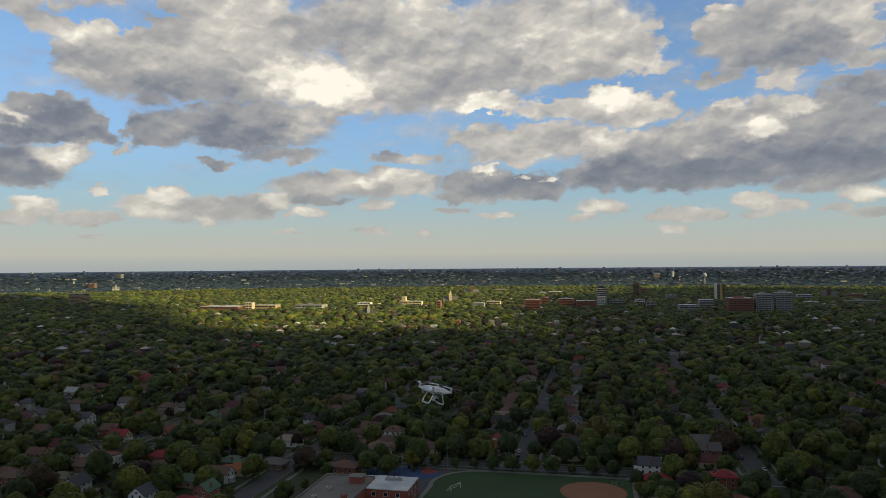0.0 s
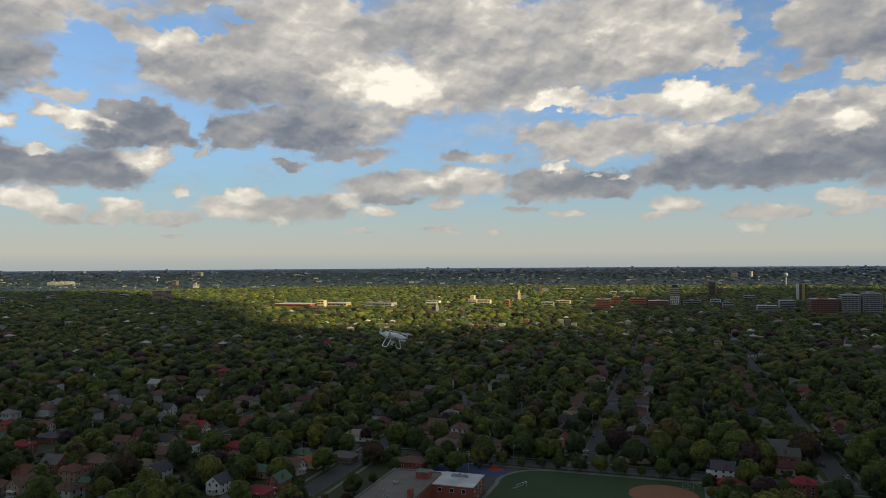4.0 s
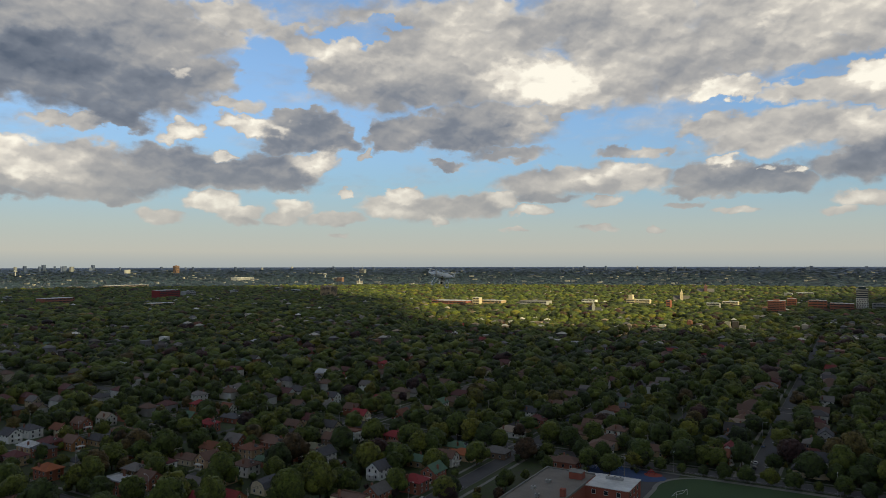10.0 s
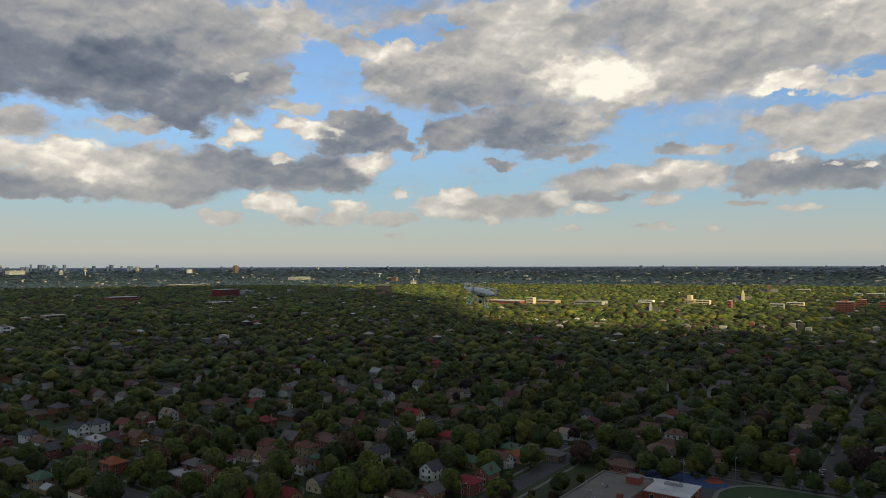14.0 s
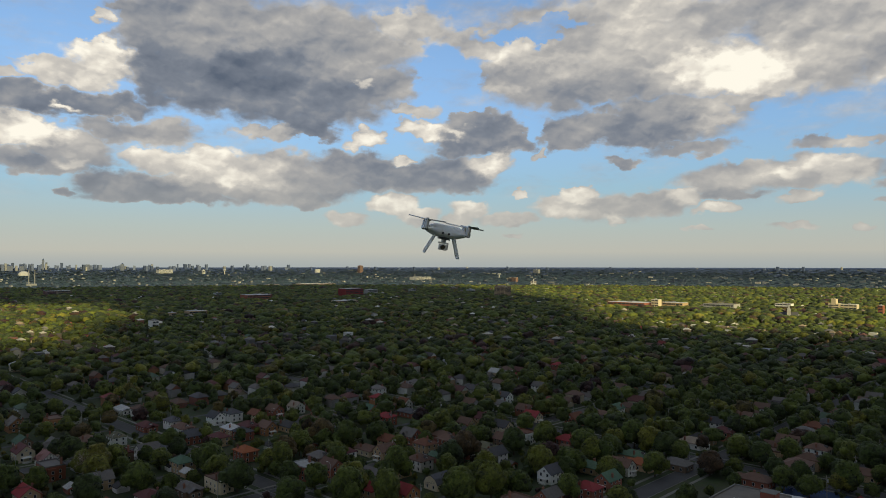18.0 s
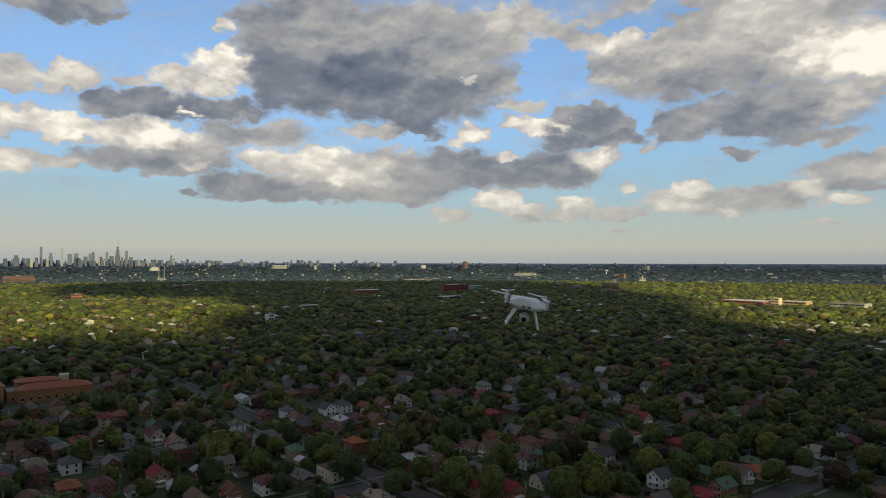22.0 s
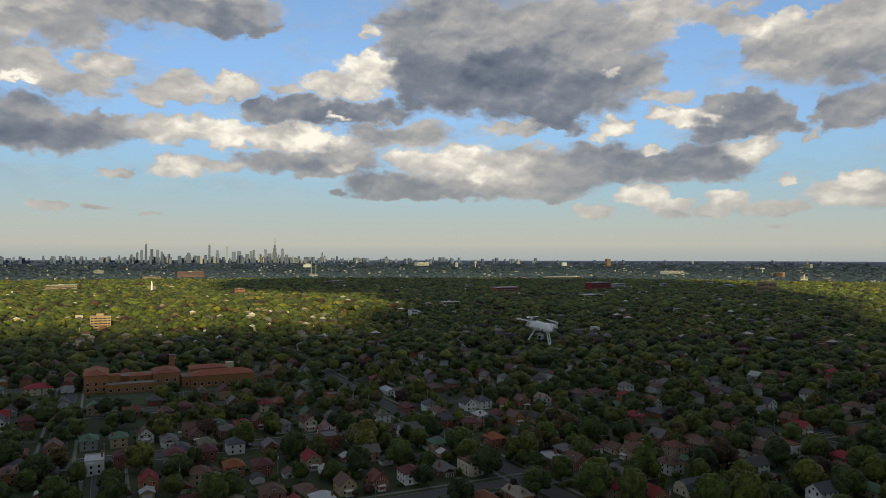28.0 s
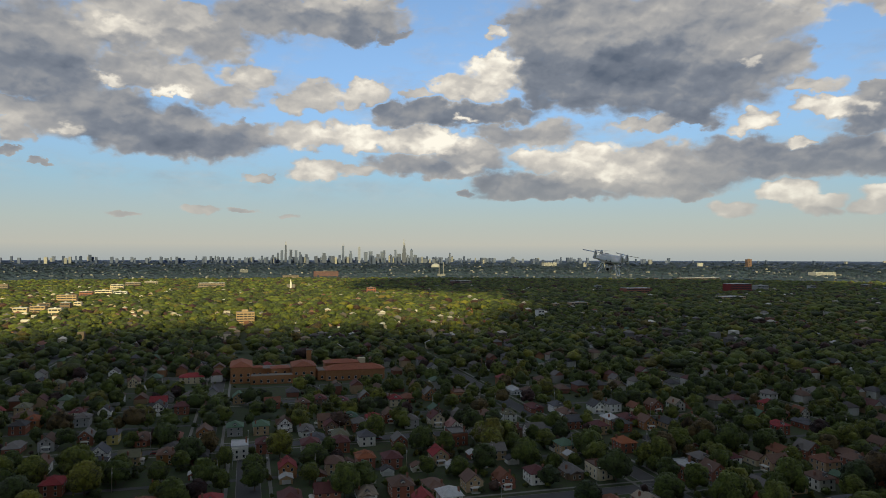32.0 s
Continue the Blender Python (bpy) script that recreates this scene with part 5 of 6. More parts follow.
for x, y, s in ((-12, -5, 1.0), (-14, -16, 0.8), (8.0, 13.5, 1.1), (10.5, 13.7, 1.1), (13.0, 13.9, 1.1), (-9, -24, 0.7)):
    z = 7.1 if x > 2 else 7.45
    unit = box_part("roof_unit", school, M_METAL, (x - s, y - 0.8, z, x + s, y + 0.8, z + 1.2))
    box_part("vent", unit, M_CONCRETE, (x - 0.3, y - 0.3, z + 1.2, x + 0.3, y + 0.3, z + 1.5))
for k in range(3):
    for z in (1.3, 4.6):
        part("window", cached(("whole", 1.9), lambda: whole_window(1.8, 1.9)), school, None, pose(2.0, -30 + 7.5 * k, z + 0.6))
        part("window", cached(("whole", 1.9), lambda: whole_window(1.8, 1.9)), school, None, pose(20.0, 4.0 + 5.0 * k, z + 0.6))
for k in range(3):
    part("window", cached(("whole", 1.9), lambda: whole_window(1.8, 1.9)), school, None, pose(5.5 + 5.2 * k, 1.0, 4.9, 0, 0, -90))

yard = strip("school_yard", -126, 240, -72, 347, -0.3, 0.035, M_ASPHALT, "grey asphalt school yard", "yard")


def slab(name, points, z, mat, label, category):
    """A thin flat ground cover with the given outline."""
    k = len(points)
    v = [(x, y, -0.2) for x, y in points] + [(x, y, z) for x, y in points]
    f = [tuple(range(k, 2 * k))] + [(i, (i + 1) % k, (i + 1) % k + k, i + k) for i in range(k)]
    return tagged(new(name, Geo().add(v, f).mesh(name, mat)), label, category, kind="structure")


def oval(cx, cy, rx, ry, turns=40, a0=0.0, a1=360.0):
    return [(cx + rx * math.cos(radians(a0 + (a1 - a0) * i / turns)), cy + ry * math.sin(radians(a0 + (a1 - a0) * i / turns))) for i in range(turns)]


field_rim = oval(-58, 322, 19, 20, 20, 90, 200) + [(-78, 250), (12, 250), (12, 342)]
slab("playing_field", [(x * 1.0, y) for x, y in field_rim], 0.06, M_TURF, "green playing field of mown grass", "field")
slab("field_path", oval(-58, 322, 21, 22, 20, 90, 200) + [(-80, 250), (-74, 248), (14, 248), (14, 344.0)], 0.048, M_CONCRETE, "pale concrete path round the playing field", "path")
slab("infield", oval(-5, 321, 14.5, 14.5, 40), 0.075, M_CLAY, "orange clay ball-field infield", "field")
slab("play_surface", oval(-96, 333, 20, 9.5, 36), 0.055, M_BLUE, "blue rubber playground surface", "playground")
slab("play_surface_red", oval(-83, 337.5, 4.2, 3.6, 24), 0.068, M_REDPLAY, "red rubber patch on the playground", "playground")


def bar_thing(name, m, bars, mat, label, category, group=""):
    """A frame of round bars, each bar a part."""
    ob = thing(name, m, label, category, group)
    for a, b, r in bars:
        part("bar", Geo().tube(a, b, r, r, 7).mesh("bar", mat), ob)
    return ob


M_WHITE = worn("white_paint", (0.74, 0.74, 0.72), 0.5, 0.1)
goal = bar_thing("soccer_goal", pose(-65, 313, 0.06, 0, 0, 62), [((-3.4, 0, 0), (-3.4, 0, 2.3), 0.09), ((3.4, 0, 0), (3.4, 0, 2.3), 0.09), ((-3.4, 0, 2.3), (3.4, 0, 2.3), 0.09), ((-3.4, 0, 2.3), (-3.4, 2.4, 0), 0.06), ((3.4, 0, 2.3), (3.4, 2.4, 0), 0.06), ((-3.4, 2.4, 0.05), (3.4, 2.4, 0.05), 0.06)], M_WHITE, "white metal soccer goal on the playing field", "goal")
M_PLAYRED, M_PLAYBLUE = worn("red_paint", (0.42, 0.04, 0.035), 0.5, 0.1), worn("blue_paint", (0.06, 0.13, 0.32), 0.5, 0.1)
for x, y, s, mat, word in ((-84, 338, 2.6, M_PLAYRED, "red"), (-98, 336, 3.0, M_PLAYBLUE, "blue"), (-109, 336, 2.4, M_METAL, "grey")):
    bars = [((s * math.cos(a), s * math.sin(a), 0), (0, 0, s * 0.95), 0.10) for a in (0.4, 1.45, 2.5, 3.6, 4.6, 5.6)]
    bars += [((s * math.cos(a) * 0.6, s * math.sin(a) * 0.6, s * 0.38), (s * math.cos(a + 1.05) * 0.6, s * math.sin(a + 1.05) * 0.6, s * 0.38), 0.07) for a in (0.4, 1.45, 2.5, 3.6, 4.6, 5.6)]
    bar_thing("climbing_frame", pose(x, y, 0.07), bars, mat, word + " metal climbing frame on the playground", "play frame", "climbing frames")
back = bar_thing("backstop_fence", pose(7.5, 332, 0.07, 0, 0, 40), [((x, 0, 0), (x, 0, 3.2), 0.06) for x in (-6, -3, 0, 3, 6)] + [((-6, 0, z), (6, 0, z), 0.05) for z in (1.1, 2.2, 3.2)], M_METAL, "grey metal backstop fence by the infield", "fence")
for k in range(12):
    x = -70 + 7.0 * k
    post = thing("fence_panel", pose(x, 345.8, 0), "low grey chain-link fence along the field", "fence", "field fence panels")
    part("post", cached("fpost", lambda: Geo().tube((0, 0, -0.1), (0, 0, 1.25), 0.04, 0.04, 6).mesh("post", M_METAL)), post)
    part("rail", cached("frail", lambda: Geo().tube((0, 0, 1.2), (7.0, 0, 1.2), 0.03, 0.03, 6).tube((0, 0, 0.6), (7.0, 0, 0.6), 0.012, 0.012, 5).mesh("rail", M_METAL)), post)

# ---- the tan-brick school with red tiled roofs ----
tan_school = thing("school", pose(-575, 45, 0), "tan-brick school with red tiled hipped roofs and a tower", "school")
M_TILE = shingles("red_tile", (0.27, 0.085, 0.042))


def wing(parent, x0, y0, x1, y1, h, rise, over=0.6, flat=False):
    w = box_part("wing", parent, M_WALL["orangebrick"], (x0, y0, 0, x1, y1, h))
    if not flat:
        part("roof", Geo().hip(x0 - over, y0 - over, x1 + over, y1 + over, h, rise, 0.3).mesh("roof", M_TILE), w, None, None, "red clay tile roof")
    else:
        part("roof", Geo().box(x0 + 0.3, y0 + 0.3, h, x1 - 0.3, y1 - 0.3, h + 0.2).mesh("roof", M_FLAT), w)
    count = max(2, int((y1 - y0) / 5))
    for k in range(count):
        for s in range(max(1, int(h // 4.2))):
            part("window", cached(("whole", 2.2), lambda: whole_window(1.9, 2.2)), w, None, pose(x1, y0 + (k + 0.5) * (y1 - y0) / count, 2.4 + 4.0 * s))
    return w


wing(tan_school, -30, -51, 4, -35, 12.5, 3.6)                   # hall with a big hipped roof
wing(tan_school, -6, -35, 2, -27, 11.5, 1.2)
wing(tan_school, 2, -36, 12, -4, 6.5, 1.0, flat=True)
wing(tan_school, -16, -20, -2, -6, 9.5, 1.6)
wing(tan_school, -22, -4, 6, 14, 11.5, 3.2)
wing(tan_school, -40, -30, -22, 18, 7.0, 1.0, flat=True)
wing(tan_school, -16, 16, 4, 30, 7.5, 1.0, flat=True)
wing(tan_school, -8, 22, 10, 69, 8.2, 3.6)
wing(tan_school, -34, 24, -16, 52, 10.0, 2.2)
tower = box_part("tower", tan_school, M_WALL["orangebrick"], (-60, 12, 0, -56, 16, 16.5), label="square orange-brick chimney tower")
box_part("cap", tower, M_CONCRETE, (-60.4, 11.6, 16.5, -55.6, 16.4, 17.2))
part("tank_house", Geo().box(-31, 53, 0, -25, 59, 12.5).mesh("tank_house", M_WALL["cream"]), tan_school)

# ---- farther buildings ----
M_FAR = {k: worn("far_" + k, tuple(c * 0.9 for c in v), 0.9, 0.2, 0.05, 0.4) for k, v in {**WALL_TONES}.items()}
# second set of wall colours with distance haze mixed in, for buildings past 2100 m
M_HAZED = {k: worn("hazed_" + k, tuple(0.42 * c + a for c, a in zip(v, (0.02, 0.03, 0.045))), 0.9, 0.2, 0.05, 0.4) for k, v in WALL_TONES.items()}
M_BAND = worn("dark_window_band", (0.045, 0.050, 0.060), 0.25, 0.2)
M_DARKGLASS = worn("dark_glass", (0.030, 0.045, 0.065), 0.12, 0.2)
FAR_WORDS = {"apartment": "apartment block with rows of windows", "longblock": "long low building with a flat roof", "lowblock": "low commercial building with a flat roof", "stepped": "stepped building with a taller middle", "church": "church with a pitched roof and a spire", "lattice": "latticed tower with a dark glass top", "tower": "slim office tower", "tank": "round storage tower", "watertower": "water tower on a slim stem", "striped": "apartment tower with pale and yellow stripes", "garageblock": "parking deck with dark open storeys", "mast": "tall mast on the far plain", "stacks": "pair of chimney stacks over a low plant", "dome": "wide arena with a domed roof"}


def building(kind, x, y, wide, tall, color):
    """A building far off in the town, as wide and tall as it is seen."""
    r = random.Random(int(x * 7 + y * 3))
    dist = math.hypot(x, y)
    z = float(land_z(dist))
    turn = math.degrees(math.atan2(-x, y))
    if kind not in ("church", "lattice", "striped", "stacks"):
        turn = round(turn / 90) * 90
    ob = thing("church" if kind == "church" else ("water_tower" if kind == "watertower" else "building"), pose(x, y, z, 0, 0, turn), "%s %s" % (WORDS.get(color, color), FAR_WORDS[kind]), "church" if kind == "church" else "building", "" if kind in ("church", "watertower") else "buildings of the town")
    w, d = wide * 0.94, min(wide * 0.8, 45.0) if kind not in ("longblock", "lowblock") else min(max(wide * 0.5, 14.0), 50.0)
    mat = (M_FAR if dist < 2100 else M_HAZED)[color]
    # seen end towards -y of the thing
    def bands(x0, x1, y0, z0, z1, step=3.4, m=M_BAND, piers=0):
        k = max(1, int((z1 - z0) / step))
        h = (z1 - z0) / k
        for i in range(k):
            part("ribbon_window", Geo().box(x0, y0 - 0.12, z0 + (i + 0.3) * h, x1, y0 + 0.05, z0 + (i + 0.75) * h).mesh("ribbon_window", m), ob)
        for i in range(piers):
            xx = x0 + (i + 0.5) * (x1 - x0) / piers
            part("pier", Geo().box(xx - 0.35, y0 - 0.3, z0, xx + 0.35, y0 + 0.05, z1).mesh("pier", mat), ob)

    if kind == "watertower":
        part("stem", Geo().tube((0, 0, 0), (0, 0, tall * 0.72), wide * 0.16, wide * 0.12, 10).mesh("stem", mat), ob)
        p, f = lump(random.Random(1), 14, 6)
        n_ = np.linalg.norm(p, axis=1, keepdims=True)
        tank = solid("tank", p / n_ * [wide * 0.5, wide * 0.5, tall * 0.17] + [0, 0, tall * 0.84], f, mat, ob, smooth=True)
        return
    if kind == "tank":
        part("wall", Geo().tube((0, 0, 0), (0, 0, tall), wide / 2, wide / 2, 18).mesh("wall", mat), ob)
        return
    if kind == "mast":
        part("mast", Geo().tube((0, 0, 0), (0, 0, tall), max(1.2, wide * 0.4), 0.8, 6).mesh("mast", mat), ob)
        return
    if kind == "dome":
        p, f = lump(random.Random(2), 20, 7)
        n_ = np.linalg.norm(p, axis=1, keepdims=True)
        solid("dome_roof", p / n_ * [wide / 2, wide / 2, tall] + [0, 0, 0], f, mat, ob, smooth=True)
        return
    if kind == "stacks":
        for s in (-0.4, 0.4):
            part("stack", Geo().tube((s * wide, 0, 0), (s * wide, 0, tall), 2.2, 1.7, 10).mesh("stack", mat), ob)
        part("plant", Geo().box(-wide * 0.7, -8, 0, wide * 0.7, 8, tall * 0.14).mesh("plant", mat), ob)
        return
    if kind == "church":
        part("nave", Geo().box(-w / 2, -d * 0.3, 0, w / 2, d * 0.3, tall * 0.45).mesh("nave", mat), ob)
        part("roof", Geo().gable(-w / 2 - 0.5, -d * 0.3 - 0.5, w / 2 + 0.5, d * 0.3 + 0.5, tall * 0.45, tall * 0.4, 0.4, "x").mesh("roof", M_ROOF["grey" if color != "grey" else "slate"]), ob)
        part("steeple", Geo().box(-w * 0.10, -d * 0.36, 0, w * 0.10, -d * 0.1, tall * 1.0).mesh("steeple", mat), ob)
        part("spire", Geo().hip(-w * 0.11, -d * 0.37, w * 0.11, -d * 0.09, tall * 1.0, tall * 0.45, 0.2).mesh("spire", mat), ob)
        return
    if kind == "lattice":
        part("lower_block", Geo().box(-w / 2, -w / 2, 0, w / 2, w / 2, tall * 0.60).mesh("lower_block", M_FAR["white"]), ob)
        part("upper_block", Geo().box(-w / 2 + 0.4, -w / 2 + 0.4, tall * 0.60, w / 2 - 0.4, w / 2 - 0.4, tall * 0.93).mesh("upper_block", M_DARKGLASS), ob)
        part("crown", Geo().box(-w * 0.3, -w * 0.3, tall * 0.93, w * 0.3, w * 0.3, tall).mesh("crown", M_DARKGLASS), ob)
        for i in range(5):
            for j in range(9):
                zz = 1.5 + j * (tall * 0.60 - 2) / 9
                xx = -w / 2 + (i + 0.2 + 0.25 * (j % 2)) * w / 5
                part("window", cached(("lat", round(w)), lambda: Geo().box(0, -0.12, 0, w / 5 * 0.55, 0.05, 2.4).mesh("window", M_BAND)), ob, None, pose(xx, -w / 2, zz))
        bands(-w / 2 + 0.4, w / 2 - 0.4, -w / 2 + 0.4, tall * 0.62, tall * 0.92, 3.4, M_FAR["grey"])
        return
    if kind == "striped":
        part("wall", Geo().box(-w / 2, -w / 2, 0, w / 2, w / 2, tall * 0.97).mesh("wall", M_FAR["brown"]), ob)
        part("pale_stripe", Geo().box(-w / 2 - 0.1, -w / 2 - 0.3, 0, -w * 0.22, -w / 2, tall).mesh("pale_stripe", M_FAR["white"]), ob)
        part("yellow_stripe", Geo().box(w * 0.05, -w / 2 - 0.3, 0, w * 0.30, -w / 2, tall).mesh("yellow_stripe", M_FAR["yellow"]), ob)
        bands(-w * 0.2, w * 0.03, -w / 2, 1, tall * 0.95)
        bands(w * 0.31, w * 0.48, -w / 2, 1, tall * 0.95)
        return
    if kind == "stepped":
        part("wall", Geo().box(-w / 2, -d / 2, 0, w / 2, d / 2, tall * 0.7).mesh("wall", mat), ob)
        part("upper_block", Geo().box(-w * 0.22, -d / 2 - 0.5, 0, w * 0.22, d / 3, tall).mesh("upper_block", mat), ob)
        bands(-w / 2 + 1, w / 2 - 1, -d / 2 - 0.5, 1, tall * 0.65)
        return
    part("wall", Geo().box(-w / 2, -d / 2, 0, w / 2, d / 2, tall).mesh("wall", mat), ob)
    part("roof", Geo().box(-w / 2 + 0.4, -d / 2 + 0.4, tall, w / 2 - 0.4, d / 2 - 0.4, tall + 0.3).mesh("roof", M_MEMBRANE if r.random() < 0.5 else M_FLAT), ob)
    if kind in ("apartment", "tower"):
        part("lift_house", Geo().box(-w * 0.2, -d * 0.2, tall, w * 0.15, d * 0.2, tall + 3.0).mesh("lift_house", mat), ob)
        bands(-w / 2 + 1, w / 2 - 1, -d / 2, 2, tall - 1, 3.2, M_BAND, int(w / 5))
        for s in (-1, 1) if tall > 26 else ():
            for i in range(max(1, int(tall / 3.2))):
                part("side_window", Geo().box(s * w / 2 - 0.1, -d / 2 + 1, 2.2 + i * 3.2, s * w / 2 + 0.1, d / 2 - 1, 3.6 + i * 3.2).mesh("side_window", M_BAND), ob)
    elif kind == "garageblock":
        bands(-w / 2 + 0.5, w / 2 - 0.5, -d / 2, 0.5, tall, 3.0)
    else:
        bands(-w / 2 + 1, w / 2 - 1, -d / 2, 0.8, tall, 4.5, M_BAND, int(w / 9))
        part("roof_unit", Geo().box(-w * 0.1, -2, tall + 0.3, w * 0.05, 2, tall + 2.0).mesh("roof_unit", M_METAL), ob)


building("apartment", -1281, 1551, 38.1, 37.6, "tan")
building("longblock", -773, 1365, 91.5, 18.6, "brick")
building("lowblock", -717, 1370, 17.3, 25.7, "cream")
building("lowblock", -697, 1409, 53.2, 18.7, "tan")
building("lowblock", -607, 1435, 66.2, 18.7, "grey")
building("lowblock", -516, 1525, 33.0, 19.2, "white")
building("lowblock", -404, 1554, 30.8, 20.5, "cream")
building("stepped", -430, 1552, 20.6, 30.8, "cream")
building("church", -366, 1754, 38.7, 26.1, "cream")
building("church", -407, 2295, 52.1, 25.7, "brick")
building("church", -424, 1275, 29.8, 20.7, "grey")
building("apartment", -131, 1450, 30.8, 29.7, "brick")
building("apartment", -118, 1616, 17.7, 26.9, "brick")
building("longblock", -69, 1574, 34.2, 26.3, "brick")
building("longblock", -27, 1535, 42.4, 23.4, "brick")
building("lattice", 6, 1557, 21.3, 55.0, "white")
building("tower", 101, 2014, 18.0, 51.0, "brown")
building("lowblock", 132, 2203, 17.9, 27.7, "orangebrick")
building("lowblock", 325, 4166, 36.7, 22.3, "tan")
building("tank", 414, 4202, 18.3, 32.0, "white")
building("watertower", 468, 3353, 19.0, 55.7, "white")
building("striped", 293, 1863, 24.8, 51.0, "brown")
building("apartment", 253, 1395, 46.1, 36.1, "brick")
building("apartment", 295, 1398, 31.2, 43.2, "grey")
building("apartment", 329, 1401, 31.7, 46.2, "grey")
building("garageblock", 214, 1531, 30.3, 26.3, "grey")
building("lowblock", 181, 1889, 27.4, 20.6, "grey")
building("lowblock", 91, 1673, 22.3, 20.6, "white")
building("garageblock", 165, 1420, 34.7, 21.9, "grey")
building("church", 588, 2022, 38.9, 29.7, "brick")
building("lowblock", 455, 1691, 28.6, 15.2, "white")
building("lowblock", 562, 1719, 75.0, 16.5, "grey")
building("lowblock", -166, 2162, 22.1, 17.6, "white")
building("lowblock", -131, 2246, 45.6, 16.1, "white")
building("lowblock", -334, 2441, 43.0, 16.8, "tan")
building("lowblock", -228, 1565, 32.7, 20.3, "cream")
building("lowblock", -328, 1456, 8.4, 25.7, "brick")
building("lowblock", -251, 1500, 26.7, 19.9, "grey")
building("lowblock", 108, 1544, 22.8, 20.8, "grey")
building("lowblock", 41, 1647, 37.2, 19.2, "grey")
building("lowblock", 503, 1927, 37.9, 20.3, "grey")
building("lowblock", 628, 1960, 36.8, 20.4, "brick")
building("mast", -2717, 3614, 6.0, 52.6, "grey")
building("lowblock", -2714, 3615, 41.9, 23.0, "grey")
building("lowblock", -2316, 2894, 35.7, 23.9, "orangebrick")
building("church", -2031, 2682, 28.8, 21.9, "white")
building("lowblock", -1708, 1799, 29.0, 19.2, "tan")
building("lowblock", -1545, 1707, 27.8, 18.6, "white")
building("longblock", -1605, 1264, 67.9, 30.1, "red")
building("lowblock", -1627, 1356, 38.7, 24.2, "white")
building("lowblock", -2633, 1876, 190.0, 12.8, "tan")
building("lowblock", -2645, 1640, 71.6, 12.2, "brick")
building("longblock", -2256, 693, 70.0, 20.8, "brick")
building("lowblock", -1626, 984, 58.0, 20.8, "brick")
building("lowblock", -1308, 1014, 58.8, 15.6, "tan")
building("tank", -3728, 2661, 35.9, 21.7, "white")
building("tower", -3565, 2878, 29.1, 43.8, "orangebrick")
building("watertower", -2644, 3164, 25.9, 26.1, "white")
building("watertower", -3916, 2120, 20.0, 31.0, "white")
building("tower", -4014, 2035, 16.6, 24.1, "white")
building("lowblock", -2844, 2723, 125.6, 15.7, "white")
building("lowblock", -2340, 2908, 49.6, 20.6, "cream")
building("lowblock", -1884, 1001, 19.0, 17.2, "white")
building("lowblock", -1672, 1567, 21.9, 19.9, "white")
building("apartment", -1014, 4, 25.6, 23.0, "tan")
building("longblock", -2149, -92, 77.7, 23.7, "tan")
building("church", -2022, 124, 21.7, 26.4, "white")
building("longblock", -3476, 376, 122.4, 27.6, "brick")
building("stacks", -3427, 947, 28.4, 71.0, "grey")
building("dome", -4287, 1145, 60.3, 24.8, "white")
building("lowblock", -1753, 305, 22.6, 23.1, "brick")
building("lowblock", -1267, -342, 21.7, 17.1, "cream")
building("lowblock", -1260, -315, 23.5, 19.8, "tan")
building("lowblock", -1229, -283, 20.2, 17.8, "cream")
building("lowblock", -1526, -332, 37.0, 24.5, "tan")
building("lowblock", -1729, -339, 28.1, 21.6, "brick")
building("lowblock", -1797, -315, 39.1, 20.8, "cream")
building("lowblock", -2062, -330, 34.5, 24.2, "cream")
building("lowblock", -2284, -322, 43.3, 22.6, "tan")
building("lowblock", -1315, -288, 15.9, 21.4, "brown")
building("lowblock", -1354, -277, 13.1, 19.8, "cream")
building("lowblock", -1761, -274, 29.5, 19.4, "white")
building("lowblock", -1368, -333, 21.4, 17.8, "brown")
building("lowblock", -2167, -629, 19.6, 24.4, "tan")
building("lowblock", -2457, -293, 42.3, 20.0, "cream")
building("lowblock", -1193, 595, 35.9, 16.3, "tan")
building("lowblock", -1189, 550, 10.2, 15.2, "tan")
building("lowblock", -2886, 1132, 36.7, 14.8, "white")
building("lowblock", -4156, 1858, 88.9, 21.6, "white")
building("longblock", -1597, 953, 69.1, 21.9, "brick")
building("lowblock", -2227, 700, 37.2, 22.0, "tan")
building("lowblock", -991, 433, 10.2, 19.3, "white")
building("lowblock", -3305, 198, 75.9, 15.5, "tan")
building("lowblock", -3947, -11, 46.8, 18.2, "grey")

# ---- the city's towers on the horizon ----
# the towers' blue is distance haze put into their base colours
M_HAZY_TOWERS = [worn("hazy_tower_slate", (0.032, 0.052, 0.110), 0.5, 0.2, 0.02, 0.2), worn("hazy_tower_blue", (0.056, 0.084, 0.165), 0.5, 0.2, 0.02, 0.2), worn("hazy_tower_pale", (0.19, 0.21, 0.27), 0.6, 0.2, 0.02, 0.2), worn("hazy_tower_dark", (0.020, 0.036, 0.085), 0.4, 0.2, 0.02, 0.2)]
CITY_FAR = 4820.0


